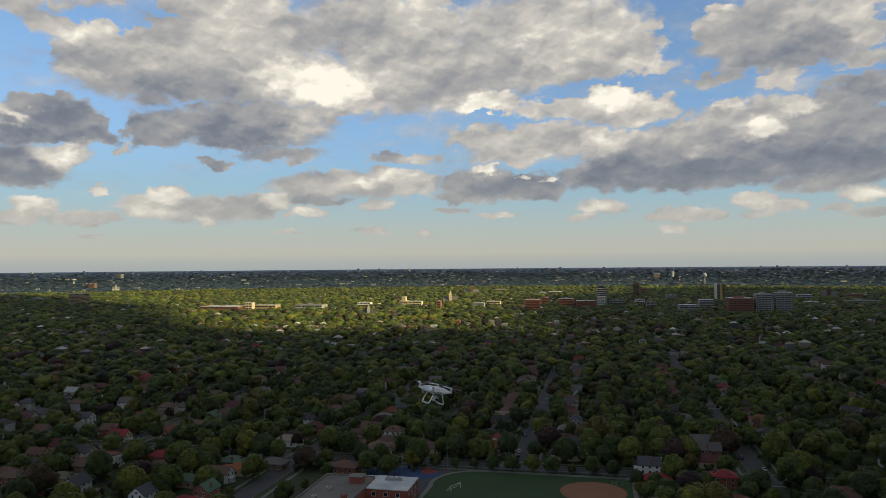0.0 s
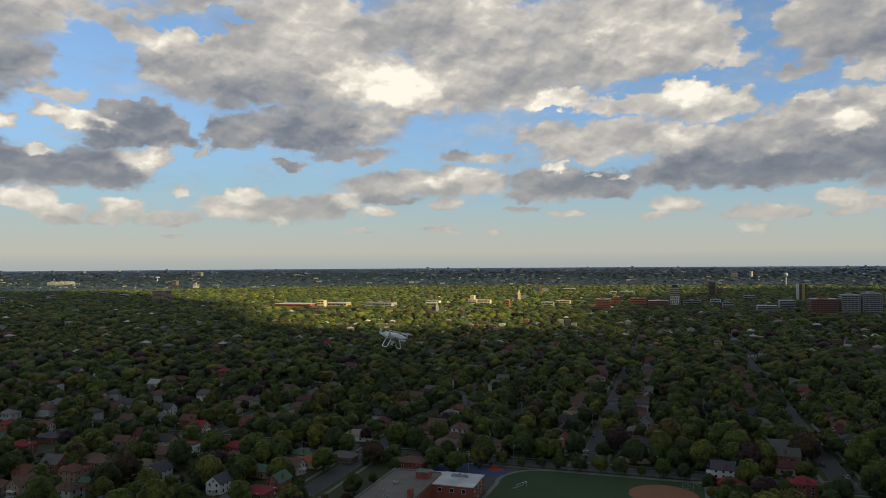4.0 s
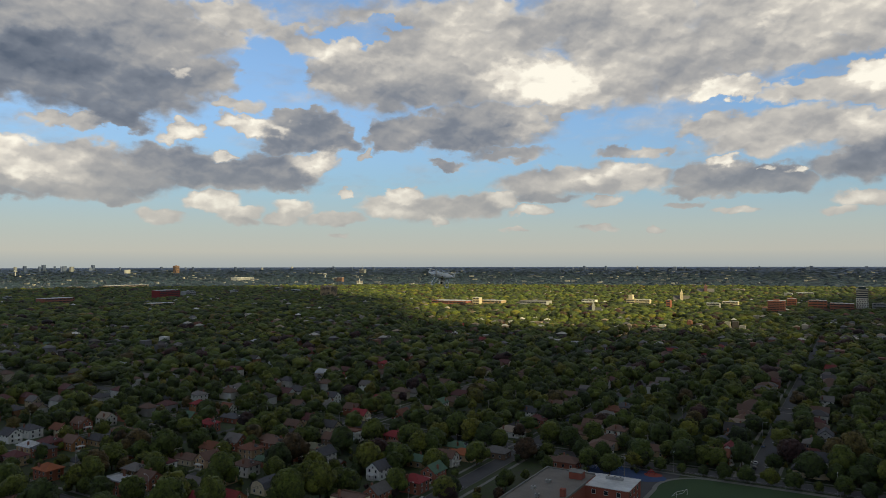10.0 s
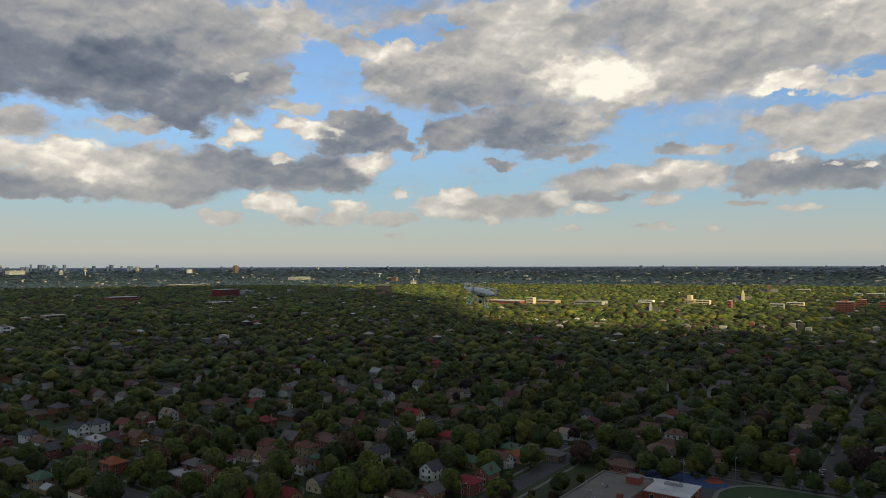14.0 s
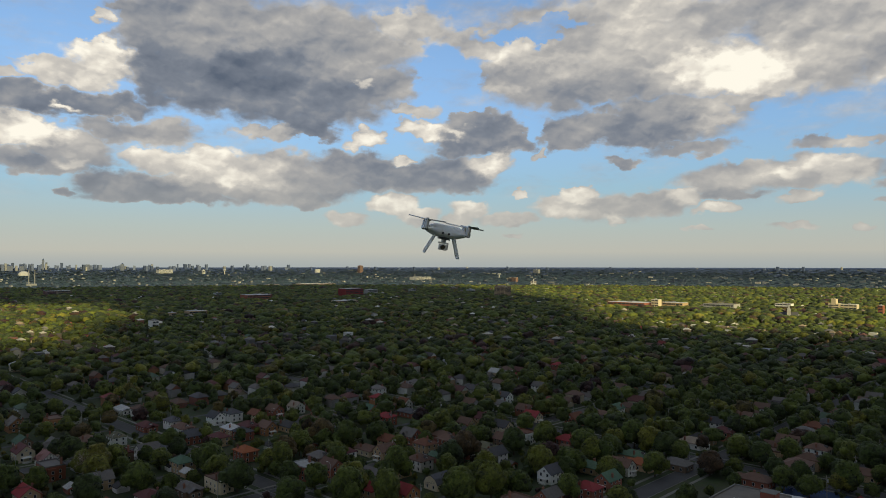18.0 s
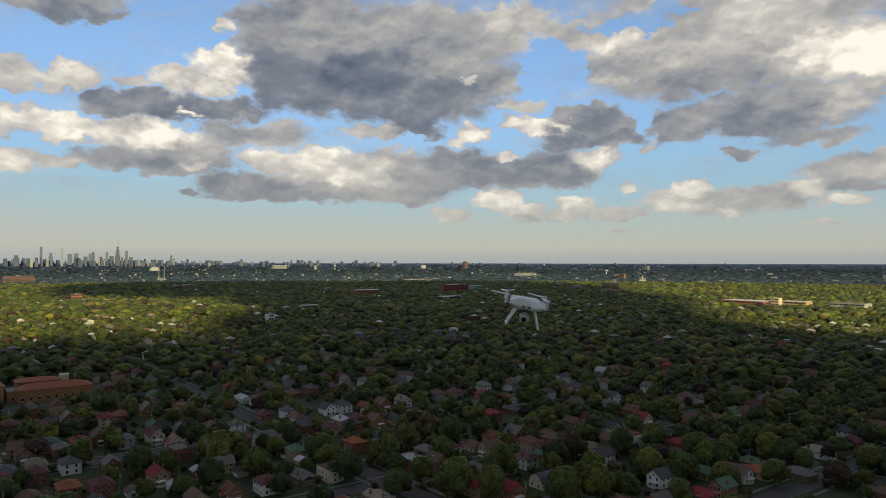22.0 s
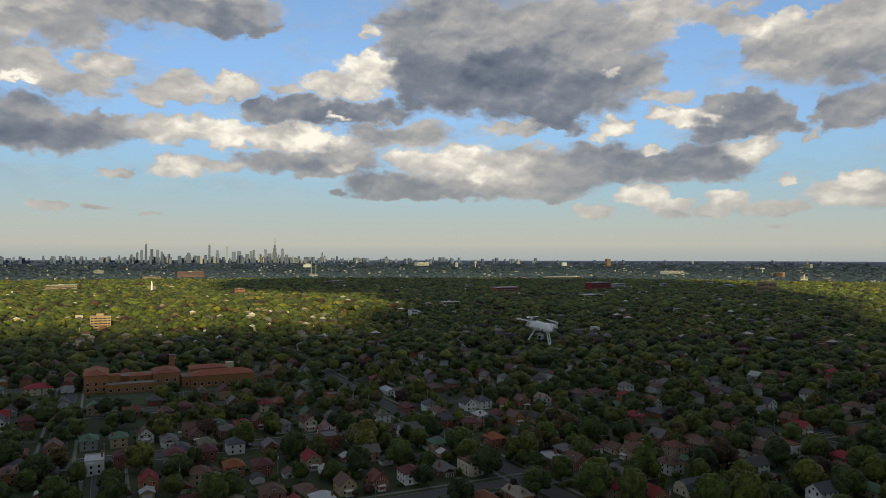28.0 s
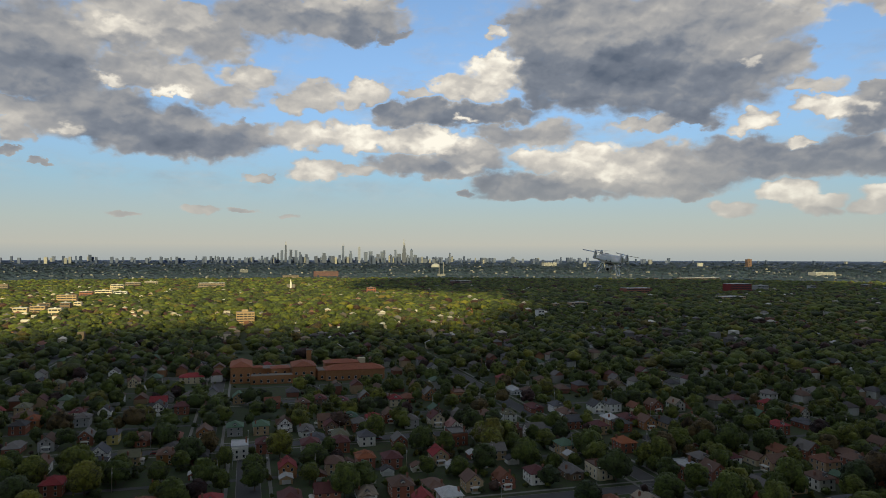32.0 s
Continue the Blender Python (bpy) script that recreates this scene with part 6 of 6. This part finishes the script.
def skyscraper(bearing, wide, top, tone=None, shape=None):
    a = radians(bearing)
    r = random.Random(int(bearing * 97 + top))
    dist = CITY_FAR + r.uniform(-60, 60)
    x, y, z = -dist * math.sin(a), dist * math.cos(a), 45.0
    h = max(8.0, (top - 98.5) * dist / CITY_FAR + 98.5 - z)
    mat = M_HAZY_TOWERS[r.choice((0, 0, 1, 1, 3)) if tone is None else tone]
    ob = thing("skyscraper", pose(x, y, z, 0, 0, bearing), "hazy blue-grey city tower on the horizon", "skyscraper", "towers of the distant city")
    w = wide * 0.96
    shape = shape or r.choice(("plain", "plain", "setback", "crown"))
    if shape == "bundle":        # bundled tubes of falling height with two antennas
        part("base_tubes", Geo().box(-w / 2, -w / 2, 0, w / 2, w / 2, h * 0.62).mesh("base_tubes", M_HAZY_TOWERS[3]), ob)
        part("middle_tubes", Geo().box(-w * 0.36, -w / 2, h * 0.62, w * 0.36, w / 2, h * 0.84).mesh("middle_tubes", M_HAZY_TOWERS[3]), ob)
        part("top_tubes", Geo().box(-w * 0.2, -w / 2, h * 0.84, w * 0.24, w / 2, h).mesh("top_tubes", M_HAZY_TOWERS[3]), ob)
        for s in (-0.1, 0.14):
            part("antenna", Geo().tube((s * w, 0, h), (s * w, 0, h + 44), 2.2, 0.8, 6).mesh("antenna", M_FAR["grey"]), ob)
        return
    if shape == "taper":
        v = [(s * w / 2 * k, t * w / 2 * k, zz) for zz, k in ((0, 1.25), (h, 0.75)) for s, t in ((-1, -1), (1, -1), (1, 1), (-1, 1))]
        part("wall", Geo().add(v, [(0, 1, 5, 4), (1, 2, 6, 5), (2, 3, 7, 6), (3, 0, 4, 7), (4, 5, 6, 7)]).mesh("wall", M_HAZY_TOWERS[3]), ob)
        for s in (-0.2, 0.2):
            part("antenna", Geo().tube((s * w, 0, h), (s * w, 0, h + 24), 1.6, 0.8, 6).mesh("antenna", M_FAR["grey"]), ob)
        return
    top_h = {"plain": h, "setback": h * 0.8, "crown": h * 0.9, "spire": h}[shape]
    part("wall", Geo().box(-w / 2, -w / 2, 0, w / 2, w / 2, top_h).mesh("wall", mat), ob)
    if shape == "setback":
        part("upper_block", Geo().box(-w * 0.32, -w * 0.32, top_h, w * 0.32, w * 0.32, h).mesh("upper_block", mat), ob)
    elif shape == "crown":
        part("crown", Geo().hip(-w / 2, -w / 2, w / 2, w / 2, top_h, h - top_h, 0.5).mesh("crown", mat), ob)
    elif shape == "spire":
        part("spire", Geo().tube((0, 0, h), (0, 0, h + 18), 1.6, 0.6, 6).mesh("spire", M_FAR["grey"]), ob)


skyscraper(103.8, 6, 98)
skyscraper(102.7, 15, 104)
skyscraper(101.9, 12, 105)
skyscraper(101.6, 18, 105)
skyscraper(101.0, 19, 112)
skyscraper(100.6, 16, 95)
skyscraper(99.2, 16, 88)
skyscraper(96.2, 13, 102)
skyscraper(95.7, 10, 92)
skyscraper(94.9, 17, 92)
skyscraper(93.7, 14, 106)
skyscraper(93.1, 24, 103)
skyscraper(92.3, 10, 107)
skyscraper(92.1, 18, 99)
skyscraper(90.5, 18, 92)
skyscraper(90.1, 14, 100)
skyscraper(88.6, 15, 96)
skyscraper(88.0, 15, 115)
skyscraper(87.6, 15, 130)
skyscraper(87.3, 18, 145)
skyscraper(87.0, 15, 179, None, "taper")
skyscraper(86.6, 18, 149)
skyscraper(86.2, 18, 145)
skyscraper(85.9, 15, 134)
skyscraper(85.4, 19, 119)
skyscraper(84.6, 22, 108)
skyscraper(84.0, 34, 127)
skyscraper(83.3, 23, 108)
skyscraper(82.5, 15, 177, 1, "spire")
skyscraper(81.9, 23, 143)
skyscraper(81.2, 15, 170, 2, "plain")
skyscraper(80.7, 27, 135, 1, "plain")
skyscraper(80.3, 27, 139, 1, "plain")
skyscraper(79.7, 23, 120)
skyscraper(79.4, 19, 139)
skyscraper(79.2, 15, 147)
skyscraper(78.7, 23, 120)
skyscraper(78.3, 15, 151)
skyscraper(78.0, 27, 124)
skyscraper(77.6, 31, 182, None, "bundle")
skyscraper(77.3, 12, 117)
skyscraper(77.0, 19, 159)
skyscraper(76.7, 23, 117)
skyscraper(75.9, 31, 94)
skyscraper(75.2, 23, 94)
skyscraper(74.6, 15, 102)
skyscraper(73.9, 12, 133)
skyscraper(73.7, 12, 110)
skyscraper(71.1, 23, 98)
skyscraper(70.3, 23, 95)
skyscraper(68.8, 23, 106)
skyscraper(68.0, 15, 91)
skyscraper(63.4, 15, 88)
skyscraper(56.9, 21, 82)


def skyline_rest():
    """The mass of lower blocks of the far city and the far suburbs."""
    r = random.Random(21)
    g = Geo()
    for i in range(290):
        b = r.gauss(82, 6) if i < 110 else r.uniform(48, 108) if i < 250 else r.uniform(-22, 48)
        dist = r.uniform(4700, 4900)
        mid = max(0.0, 1 - abs(b - 82) / 14)
        el = r.uniform(-0.12, 0.04 + 0.30 * mid * r.random() ** 2) if b > 72 else r.uniform(-0.2, 0.03) if b > 52 else r.uniform(-0.3, -0.16)
        w = r.uniform(7, 18)
        a = radians(b)
        x, y, top = -dist * math.sin(a), dist * math.cos(a), 99 + dist * math.tan(radians(el))
        g.box(x - w / 2, y - w / 2, 45, x + w / 2, y + w / 2, top)

    # block tones carry painted blue haze, strongest in the darker ones
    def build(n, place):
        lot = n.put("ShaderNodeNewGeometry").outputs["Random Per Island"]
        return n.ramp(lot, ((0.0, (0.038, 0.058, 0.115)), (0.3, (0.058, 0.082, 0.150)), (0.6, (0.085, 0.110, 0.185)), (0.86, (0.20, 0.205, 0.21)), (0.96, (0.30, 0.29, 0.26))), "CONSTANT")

    tagged(new("distant_city", g.mesh("distant_city", material("hazy_city_tones", build, 0.7))), "hazy mass of lower city blocks on the horizon", "city", kind="stuff")


skyline_rest()


def town_specks(name, count, near, far, seed, tones, label, span=(-23, 109)):
    """Flat roofs, garages and gable ends that show between the far trees."""
    r = random.Random(seed)
    g = Geo()
    for i in range(count):
        b = radians(r.uniform(*span))
        d = math.sqrt(r.uniform(near ** 2, far ** 2))
        x, y = -d * math.sin(b), d * math.cos(b)
        if not free(x, y, 4.0):
            continue
        z = float(land_z(d))
        k = (EYE_HIGH - z) / EYE_HIGH
        w, e = r.uniform(7, 11) if d < 3000 else r.choice((6, 9, 14, 26)), r.uniform(6, 9)
        h = (r.uniform(8.0, 12.5) if d < 3000 else r.uniform(6, 11)) * k
        if r.random() < 0.5 and d < 3000:
            w, e = e, w
        g.box(x - w / 2, y - e / 2, z, x + w / 2, y + e / 2, z + h)
        if d < 2400 and r.random() < 0.6:
            g.hip(x - w / 2 - 0.5, y - e / 2 - 0.5, x + w / 2 + 0.5, y + e / 2 + 0.5, z + h, 2.4, 0.2)

    def build(n, place):
        lot = n.put("ShaderNodeNewGeometry").outputs["Random Per Island"]
        return n.ramp(lot, tones, "CONSTANT")

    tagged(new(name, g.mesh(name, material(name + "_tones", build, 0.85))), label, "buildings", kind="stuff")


town_specks("far_roofs", 2600, 800, 3000, 31, ((0.0, (0.10, 0.085, 0.08)), (0.25, (0.17, 0.16, 0.155)), (0.48, (0.22, 0.10, 0.07)), (0.60, (0.30, 0.23, 0.16)), (0.76, (0.42, 0.39, 0.34)), (0.92, (0.62, 0.59, 0.54))), "roofs and walls showing between distant trees")
# on the far plain the roof tones are blued to imitate haze
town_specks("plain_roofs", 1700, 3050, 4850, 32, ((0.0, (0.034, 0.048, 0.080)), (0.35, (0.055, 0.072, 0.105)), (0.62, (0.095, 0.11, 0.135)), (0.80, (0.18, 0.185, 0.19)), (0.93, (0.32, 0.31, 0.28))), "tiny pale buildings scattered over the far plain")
town_specks("avenue_roofs", 110, 1150, 1900, 33, ((0.0, (0.24, 0.13, 0.09)), (0.25, (0.40, 0.30, 0.20)), (0.55, (0.52, 0.46, 0.36)), (0.85, (0.66, 0.62, 0.55))), "low shops and flats along a distant avenue", (95, 108))
town_specks("downtown_roofs", 170, 1250, 1900, 34, ((0.0, (0.22, 0.10, 0.075)), (0.3, (0.20, 0.195, 0.19)), (0.55, (0.36, 0.33, 0.29)), (0.8, (0.55, 0.53, 0.50))), "low shops, flats and parking decks of a small downtown", (-22, 7))

# ---- street furniture ----


def pole_mesh():
    g = Geo().tube((0, 0, -0.2), (0, 0, 10.5), 0.17, 0.12, 8)
    return g.mesh("pole", M_POLE)


def utility_pole(x, y):
    ob = thing("utility_pole", pose(x, y, 0), "weathered wooden utility pole beside an alley", "pole", "utility poles")
    part("pole", cached("pole", pole_mesh), ob)
    part("crossarm", cached("crossarm", lambda: Geo().box(-1.2, -0.07, 9.6, 1.2, 0.07, 9.75).mesh("crossarm", M_POLE)), ob)
    part("transformer", cached("transformer", lambda: Geo().tube((0.4, 0, 7.6), (0.4, 0, 8.7), 0.3, 0.3, 10).mesh("transformer", M_METAL)), ob)


def wire(a, b, sag=0.9, r=0.035):
    k = 9
    g = Geo()
    pts = [Vector(a).lerp(Vector(b), i / k) - Vector((0, 0, sag * 4 * (i / k) * (1 - i / k))) for i in range(k + 1)]
    for p, q in zip(pts, pts[1:]):
        g.tube(p, q, r, r, 4)
    return g.mesh("wire", M_CABLE)


for k in range(1, 6):
    ax = STREET_X[k] - 53.5
    ys = [y for y in range(-300, 640, 42) if in_view(ax, y, 285, 520) and free(ax, y, 1.0)]
    for y in ys:
        utility_pole(ax, y)
    for y, y2 in zip(ys, ys[1:]):
        if y2 - y < 50:
            for dx in (-1.1, 0.0, 1.1):
                tagged(new("power_line", wire((ax + dx, y, 9.8), (ax + dx, y2, 9.8))), "thin black overhead power line", "cable", "power lines", "structure")


def street_lamp(x, y, turn):
    ob = thing("street_lamp", pose(x, y, 0, 0, 0, turn), "grey metal street lamp with a curved arm", "street lamp", "street lamps")
    part("post", cached("lamp_post", lambda: Geo().tube((0, 0, -0.1), (0, 0, 8.6), 0.11, 0.07, 8).mesh("post", M_METAL)), ob)
    part("arm", cached("lamp_arm", lambda: Geo().tube((0, 0, 8.5), (1.0, 0, 9.1), 0.05, 0.05, 6).tube((1.0, 0, 9.1), (2.2, 0, 9.2), 0.05, 0.05, 6).mesh("arm", M_METAL)), ob)
    part("head", cached("lamp_head", lambda: Geo().box(1.9, -0.18, 9.08, 2.7, 0.18, 9.26).mesh("head", M_TRIM)), ob)


for k in range(2, 7):
    for j, y in enumerate(range(-140, 560, 48)):
        if in_view(STREET_X[k], y, 285, 500) and free(STREET_X[k], y, 2.0):
            street_lamp(STREET_X[k] + (6.2 if j % 2 else -6.2), y + 3, 180 if j % 2 else 0)
for j, x in enumerate(range(-110, 60, 34)):
    street_lamp(x, 346.9, 90)
for x, y in ((-325, 15), (-340, 0), (-362, 16)):
    street_lamp(x, y, 0)

CAR_PAINT = {"white": (0.62, 0.62, 0.61), "silver": (0.38, 0.39, 0.40), "black": (0.02, 0.02, 0.022), "blue": (0.04, 0.07, 0.16), "red": (0.25, 0.03, 0.03), "grey": (0.13, 0.13, 0.135)}
M_CAR = {k: worn("car_" + k, c, 0.25, 0.06, 0.8) for k, c in CAR_PAINT.items()}


def car_body():
    g = Geo()
    sec = [(-2.25, 0.35), (-2.3, 0.75), (-2.1, 0.95), (2.0, 0.88), (2.25, 0.7), (2.25, 0.35)]
    v = [(x, s * (0.88 if z > 0.5 else 0.84), z) for s in (-1, 1) for x, z in sec]
    g.add(v, [(5, 4, 3, 2, 1, 0), (6, 7, 8, 9, 10, 11)] + [(i, (i + 1) % 6, (i + 1) % 6 + 6, i + 6) for i in range(6)])
    v = [(-1.9, -0.8, 0.9), (1.1, -0.8, 0.9), (1.1, 0.8, 0.9), (-1.9, 0.8, 0.9), (-1.4, -0.66, 1.45), (0.35, -0.66, 1.45), (0.35, 0.66, 1.45), (-1.4, 0.66, 1.45)]
    g.add([(x, y, z + 0.02) for x, y, z in v[4:]] + [(x, y, z - 0.05) for x, y, z in v[4:]], [(0, 1, 2, 3), (4, 7, 6, 5), (0, 4, 5, 1), (1, 5, 6, 2), (2, 6, 7, 3), (3, 7, 4, 0)])
    return g.mesh("body", M_CAR["grey"])


def car_glass():
    v = [(-1.9, -0.8, 0.9), (1.1, -0.8, 0.9), (1.1, 0.8, 0.9), (-1.9, 0.8, 0.9), (-1.4, -0.65, 1.42), (0.35, -0.65, 1.42), (0.35, 0.65, 1.42), (-1.4, 0.65, 1.42)]
    return Geo().add(v, [(0, 1, 5, 4), (1, 2, 6, 5), (2, 3, 7, 6), (3, 0, 4, 7), (4, 5, 6, 7)]).mesh("windows", M_PANE)


def car(x, y, turn, paint):
    ob = thing("car", pose(x, y, 0.03, 0, 0, turn), paint + " car parked at the kerb of the street", "car", "parked cars")
    part("body", cached("car_body", car_body), ob, M_CAR[paint])
    part("windows", cached("car_glass", car_glass), ob)
    for cx in (-1.4, 1.4):
        for cy in (-0.82, 0.82):
            wheel = part("wheel", cached("car_wheel", lambda: Geo().tube((0, -0.1, 0.33), (0, 0.1, 0.33), 0.33, 0.33, 12).mesh("wheel", M_TYRE)), ob, None, pose(cx, cy, 0))
            part("rim", cached("car_rim", lambda: Geo().tube((0, -0.115, 0.33), (0, 0.115, 0.33), 0.2, 0.2, 10).mesh("rim", M_METAL)), wheel)


car_rng = random.Random(17)
spots = [(-324, 8.6, 0), (-43.5, 372, 90), (-44.0, 381, 90), (-92, 349.5, 0), (-38.4, 377, 90)]
for sx in STREET_X[1:7]:
    y = -300
    while y < 560:
        y += car_rng.uniform(11, 34)
        side = car_rng.choice((-1, 1))
        if in_view(sx, y, 285, 470) and free(sx, y, 1.0) and np.min(np.abs(np.array(STREET_Y) - y)) > 14:
            spots.append((sx + side * 3.4, y, 90 if side > 0 else 270))
for x, y, turn in spots[:46]:
    car(x, y, turn, car_rng.choice(["white", "silver", "black", "blue", "red", "grey", "grey", "silver"]))


# a bare old tree
def bare_tree(x, y):
    r = random.Random(4)
    g = Geo()

    def branch(p, d, length, rad, depth):
        q = p + d * length
        g.tube(p, q, rad, rad * 0.62, 6 if depth < 3 else 4)
        if depth == 5:
            return
        for k in range(3 if depth < 4 else 2):
            side = Vector((r.gauss(0, 1), r.gauss(0, 1), r.gauss(0.25, 0.5))).normalized()
            branch(q, (d * 0.75 + side * 0.75).normalized(), length * r.uniform(0.62, 0.84), rad * 0.58, depth + 1)

    branch(Vector((0, 0, -0.2)), Vector((0.05, 0, 1)), 4.6, 0.42, 0)
    ob = thing("bare_tree", pose(x, y, 0), "pale leafless old tree with fine twigs", "tree")
    part("twig_crown", g.mesh("twig_crown", worn("pale_bark", (0.36, 0.29, 0.22), 0.9, 0.2)), ob)


bare_tree(-343, 122)


# ---- the hovering quadcopter ----
M_SHELL = worn("white_shell", (0.93, 0.93, 0.93), 0.28, 0.03, 4.0, 40.0)
M_DARKPLASTIC = worn("dark_plastic", (0.035, 0.035, 0.038), 0.5, 0.1, 8.0, 60.0)
M_ALLOY = worn("motor_alloy", (0.50, 0.50, 0.51), 0.35, 0.1, 20.0, 90.0, metal=0.8)
M_LENS = worn("lens_glass", (0.01, 0.012, 0.018), 0.05, 0.05)
M_PROP = worn("white_propeller", (0.62, 0.62, 0.62), 0.4, 0.05, 9.0, 50.0)


def shell_mesh():
    """A smooth hull that runs out into four arms."""
    rings, steps = 17, 64
    v = []
    for i in range(rings + 1):
        t = math.pi * i / rings
        for j in range(steps):
            a = 2 * math.pi * j / steps
            lobe = abs(math.cos(2 * (a - math.pi / 4))) ** 5
            reach = 0.088 + 0.100 * lobe
            s = math.sin(t) ** (0.62)
            zz = math.cos(t) * (0.048 if t < math.pi / 2 else 0.030)
            thin = 1 - 0.62 * max(0.0, (s * reach - 0.085) / 0.103)
            v.append((s * reach * math.cos(a), s * reach * math.sin(a), zz * thin + 0.012 * (s * reach / 0.19) ** 2))
    f = [(i * steps + j, i * steps + (j + 1) % steps, (i + 1) * steps + (j + 1) % steps, (i + 1) * steps + j) for i in range(rings) for j in range(steps)]
    me = Geo().add(v, f).mesh("body", M_SHELL)
    bm = bmesh.new()
    bm.from_mesh(me)
    bmesh.ops.remove_doubles(bm, verts=bm.verts, dist=1e-5)
    bmesh.ops.recalc_face_normals(bm, faces=bm.faces)
    bm.to_mesh(me)
    bm.free()
    me.polygons.foreach_set("use_smooth", np.ones(len(me.polygons), bool))
    return me


def blade_mesh():
    g = Geo()
    for s in (1, -1):
        v, k = [], 8
        for i in range(k + 1):
            u = i / k
            x = s * (0.008 + 0.112 * u)
            c = 0.006 + 0.017 * math.sin(math.pi * min(1.0, 0.15 + 0.85 * u)) ** 0.8
            tip = 0.004 * u
            v += [(x, -c * s, 0.004 + tip), (x, c * 0.5 * s, -0.001 + tip), (x, c * 0.5 * s, 0.001 + tip), (x, -c * s, 0.006 + tip)]
        f = []
        for i in range(k):
            for j in range(4):
                f.append((4 * i + j, 4 * i + (j + 1) % 4, 4 * i + 4 + (j + 1) % 4, 4 * i + 4 + j))
        f += [(3, 2, 1, 0), (4 * k, 4 * k + 1, 4 * k + 2, 4 * k + 3)]
        g.add(v, f)
    g.tube((0, 0, -0.004), (0, 0, 0.012), 0.011, 0.008, 12)
    return g.mesh("propeller", M_PROP)


def bent_bar(points, r):
    g = Geo()
    for a, b in zip(points, points[1:]):
        g.tube(a, b, r, r, 8)
    return g


drone = thing("quadcopter", pose(-3.81, 9.46, 98.39, -11, 3, -41), "white four-rotor camera drone hovering in the air", "drone")
part("body", shell_mesh(), drone)
for k, (sx, sy) in enumerate(((1, 1), (-1, 1), (-1, -1), (1, -1))):
    mx, my = sx * 0.124, sy * 0.124
    motor = part("motor", cached("motor", lambda: Geo().tube((0, 0, -0.012), (0, 0, 0.006), 0.017, 0.017, 14).tube((0, 0, 0.006), (0, 0, 0.036), 0.0145, 0.0135, 14).mesh("motor", M_ALLOY)), drone, None, pose(mx, my, 0.016))
    part("propeller", cached("blade", blade_mesh), motor, None, pose(0, 0, 0.040, 0, 0, (20, 75, 160, 110)[k]))
    part("arm_light", cached("arm_light", lambda: Geo().box(-0.012, -0.012, -0.006, 0.012, 0.012, 0).mesh("arm_light", M_DARKPLASTIC)), drone, None, pose(mx, my, 0.003))
for s in (-1, 1):
    leg = [(0.060, s * 0.055, -0.015), (0.066, s * 0.085, -0.090), (0.060, s * 0.100, -0.128), (0.045, s * 0.102, -0.134), (-0.045, s * 0.102, -0.134), (-0.060, s * 0.100, -0.128), (-0.066, s * 0.085, -0.090), (-0.060, s * 0.055, -0.015)]
    part("landing_gear", bent_bar(leg, 0.0065).mesh("landing_gear", M_SHELL), drone)
part("belly_plate", Geo().box(-0.045, -0.035, -0.040, 0.05, 0.035, -0.024).mesh("belly_plate", M_DARKPLASTIC), drone)
gimbal = part("gimbal", Geo().tube((0.03, 0, -0.04), (0.03, 0, -0.058), 0.016, 0.014, 12).box(0.020, -0.030, -0.066, 0.040, 0.030, -0.056).box(0.020, 0.026, -0.100, 0.040, 0.032, -0.060).mesh("gimbal", M_ALLOY), drone)
cam_part = part("camera_head", Geo().box(0.010, -0.024, -0.104, 0.054, 0.024, -0.068).mesh("camera_head", M_ALLOY), drone)
part("lens", Geo().tube((0.054, 0, -0.086), (0.066, 0, -0.086), 0.015, 0.014, 16).mesh("lens", M_LENS), cam_part)
for s in (-1, 1):
    part("front_sensor", Geo().tube((0.078, s * 0.018, -0.004), (0.090, s * 0.018, -0.004), 0.007, 0.007, 10).mesh("front_sensor", M_DARKPLASTIC), drone)
part("battery", Geo().box(-0.112, -0.030, -0.018, -0.075, 0.030, 0.022).mesh("battery", M_SHELL), drone)
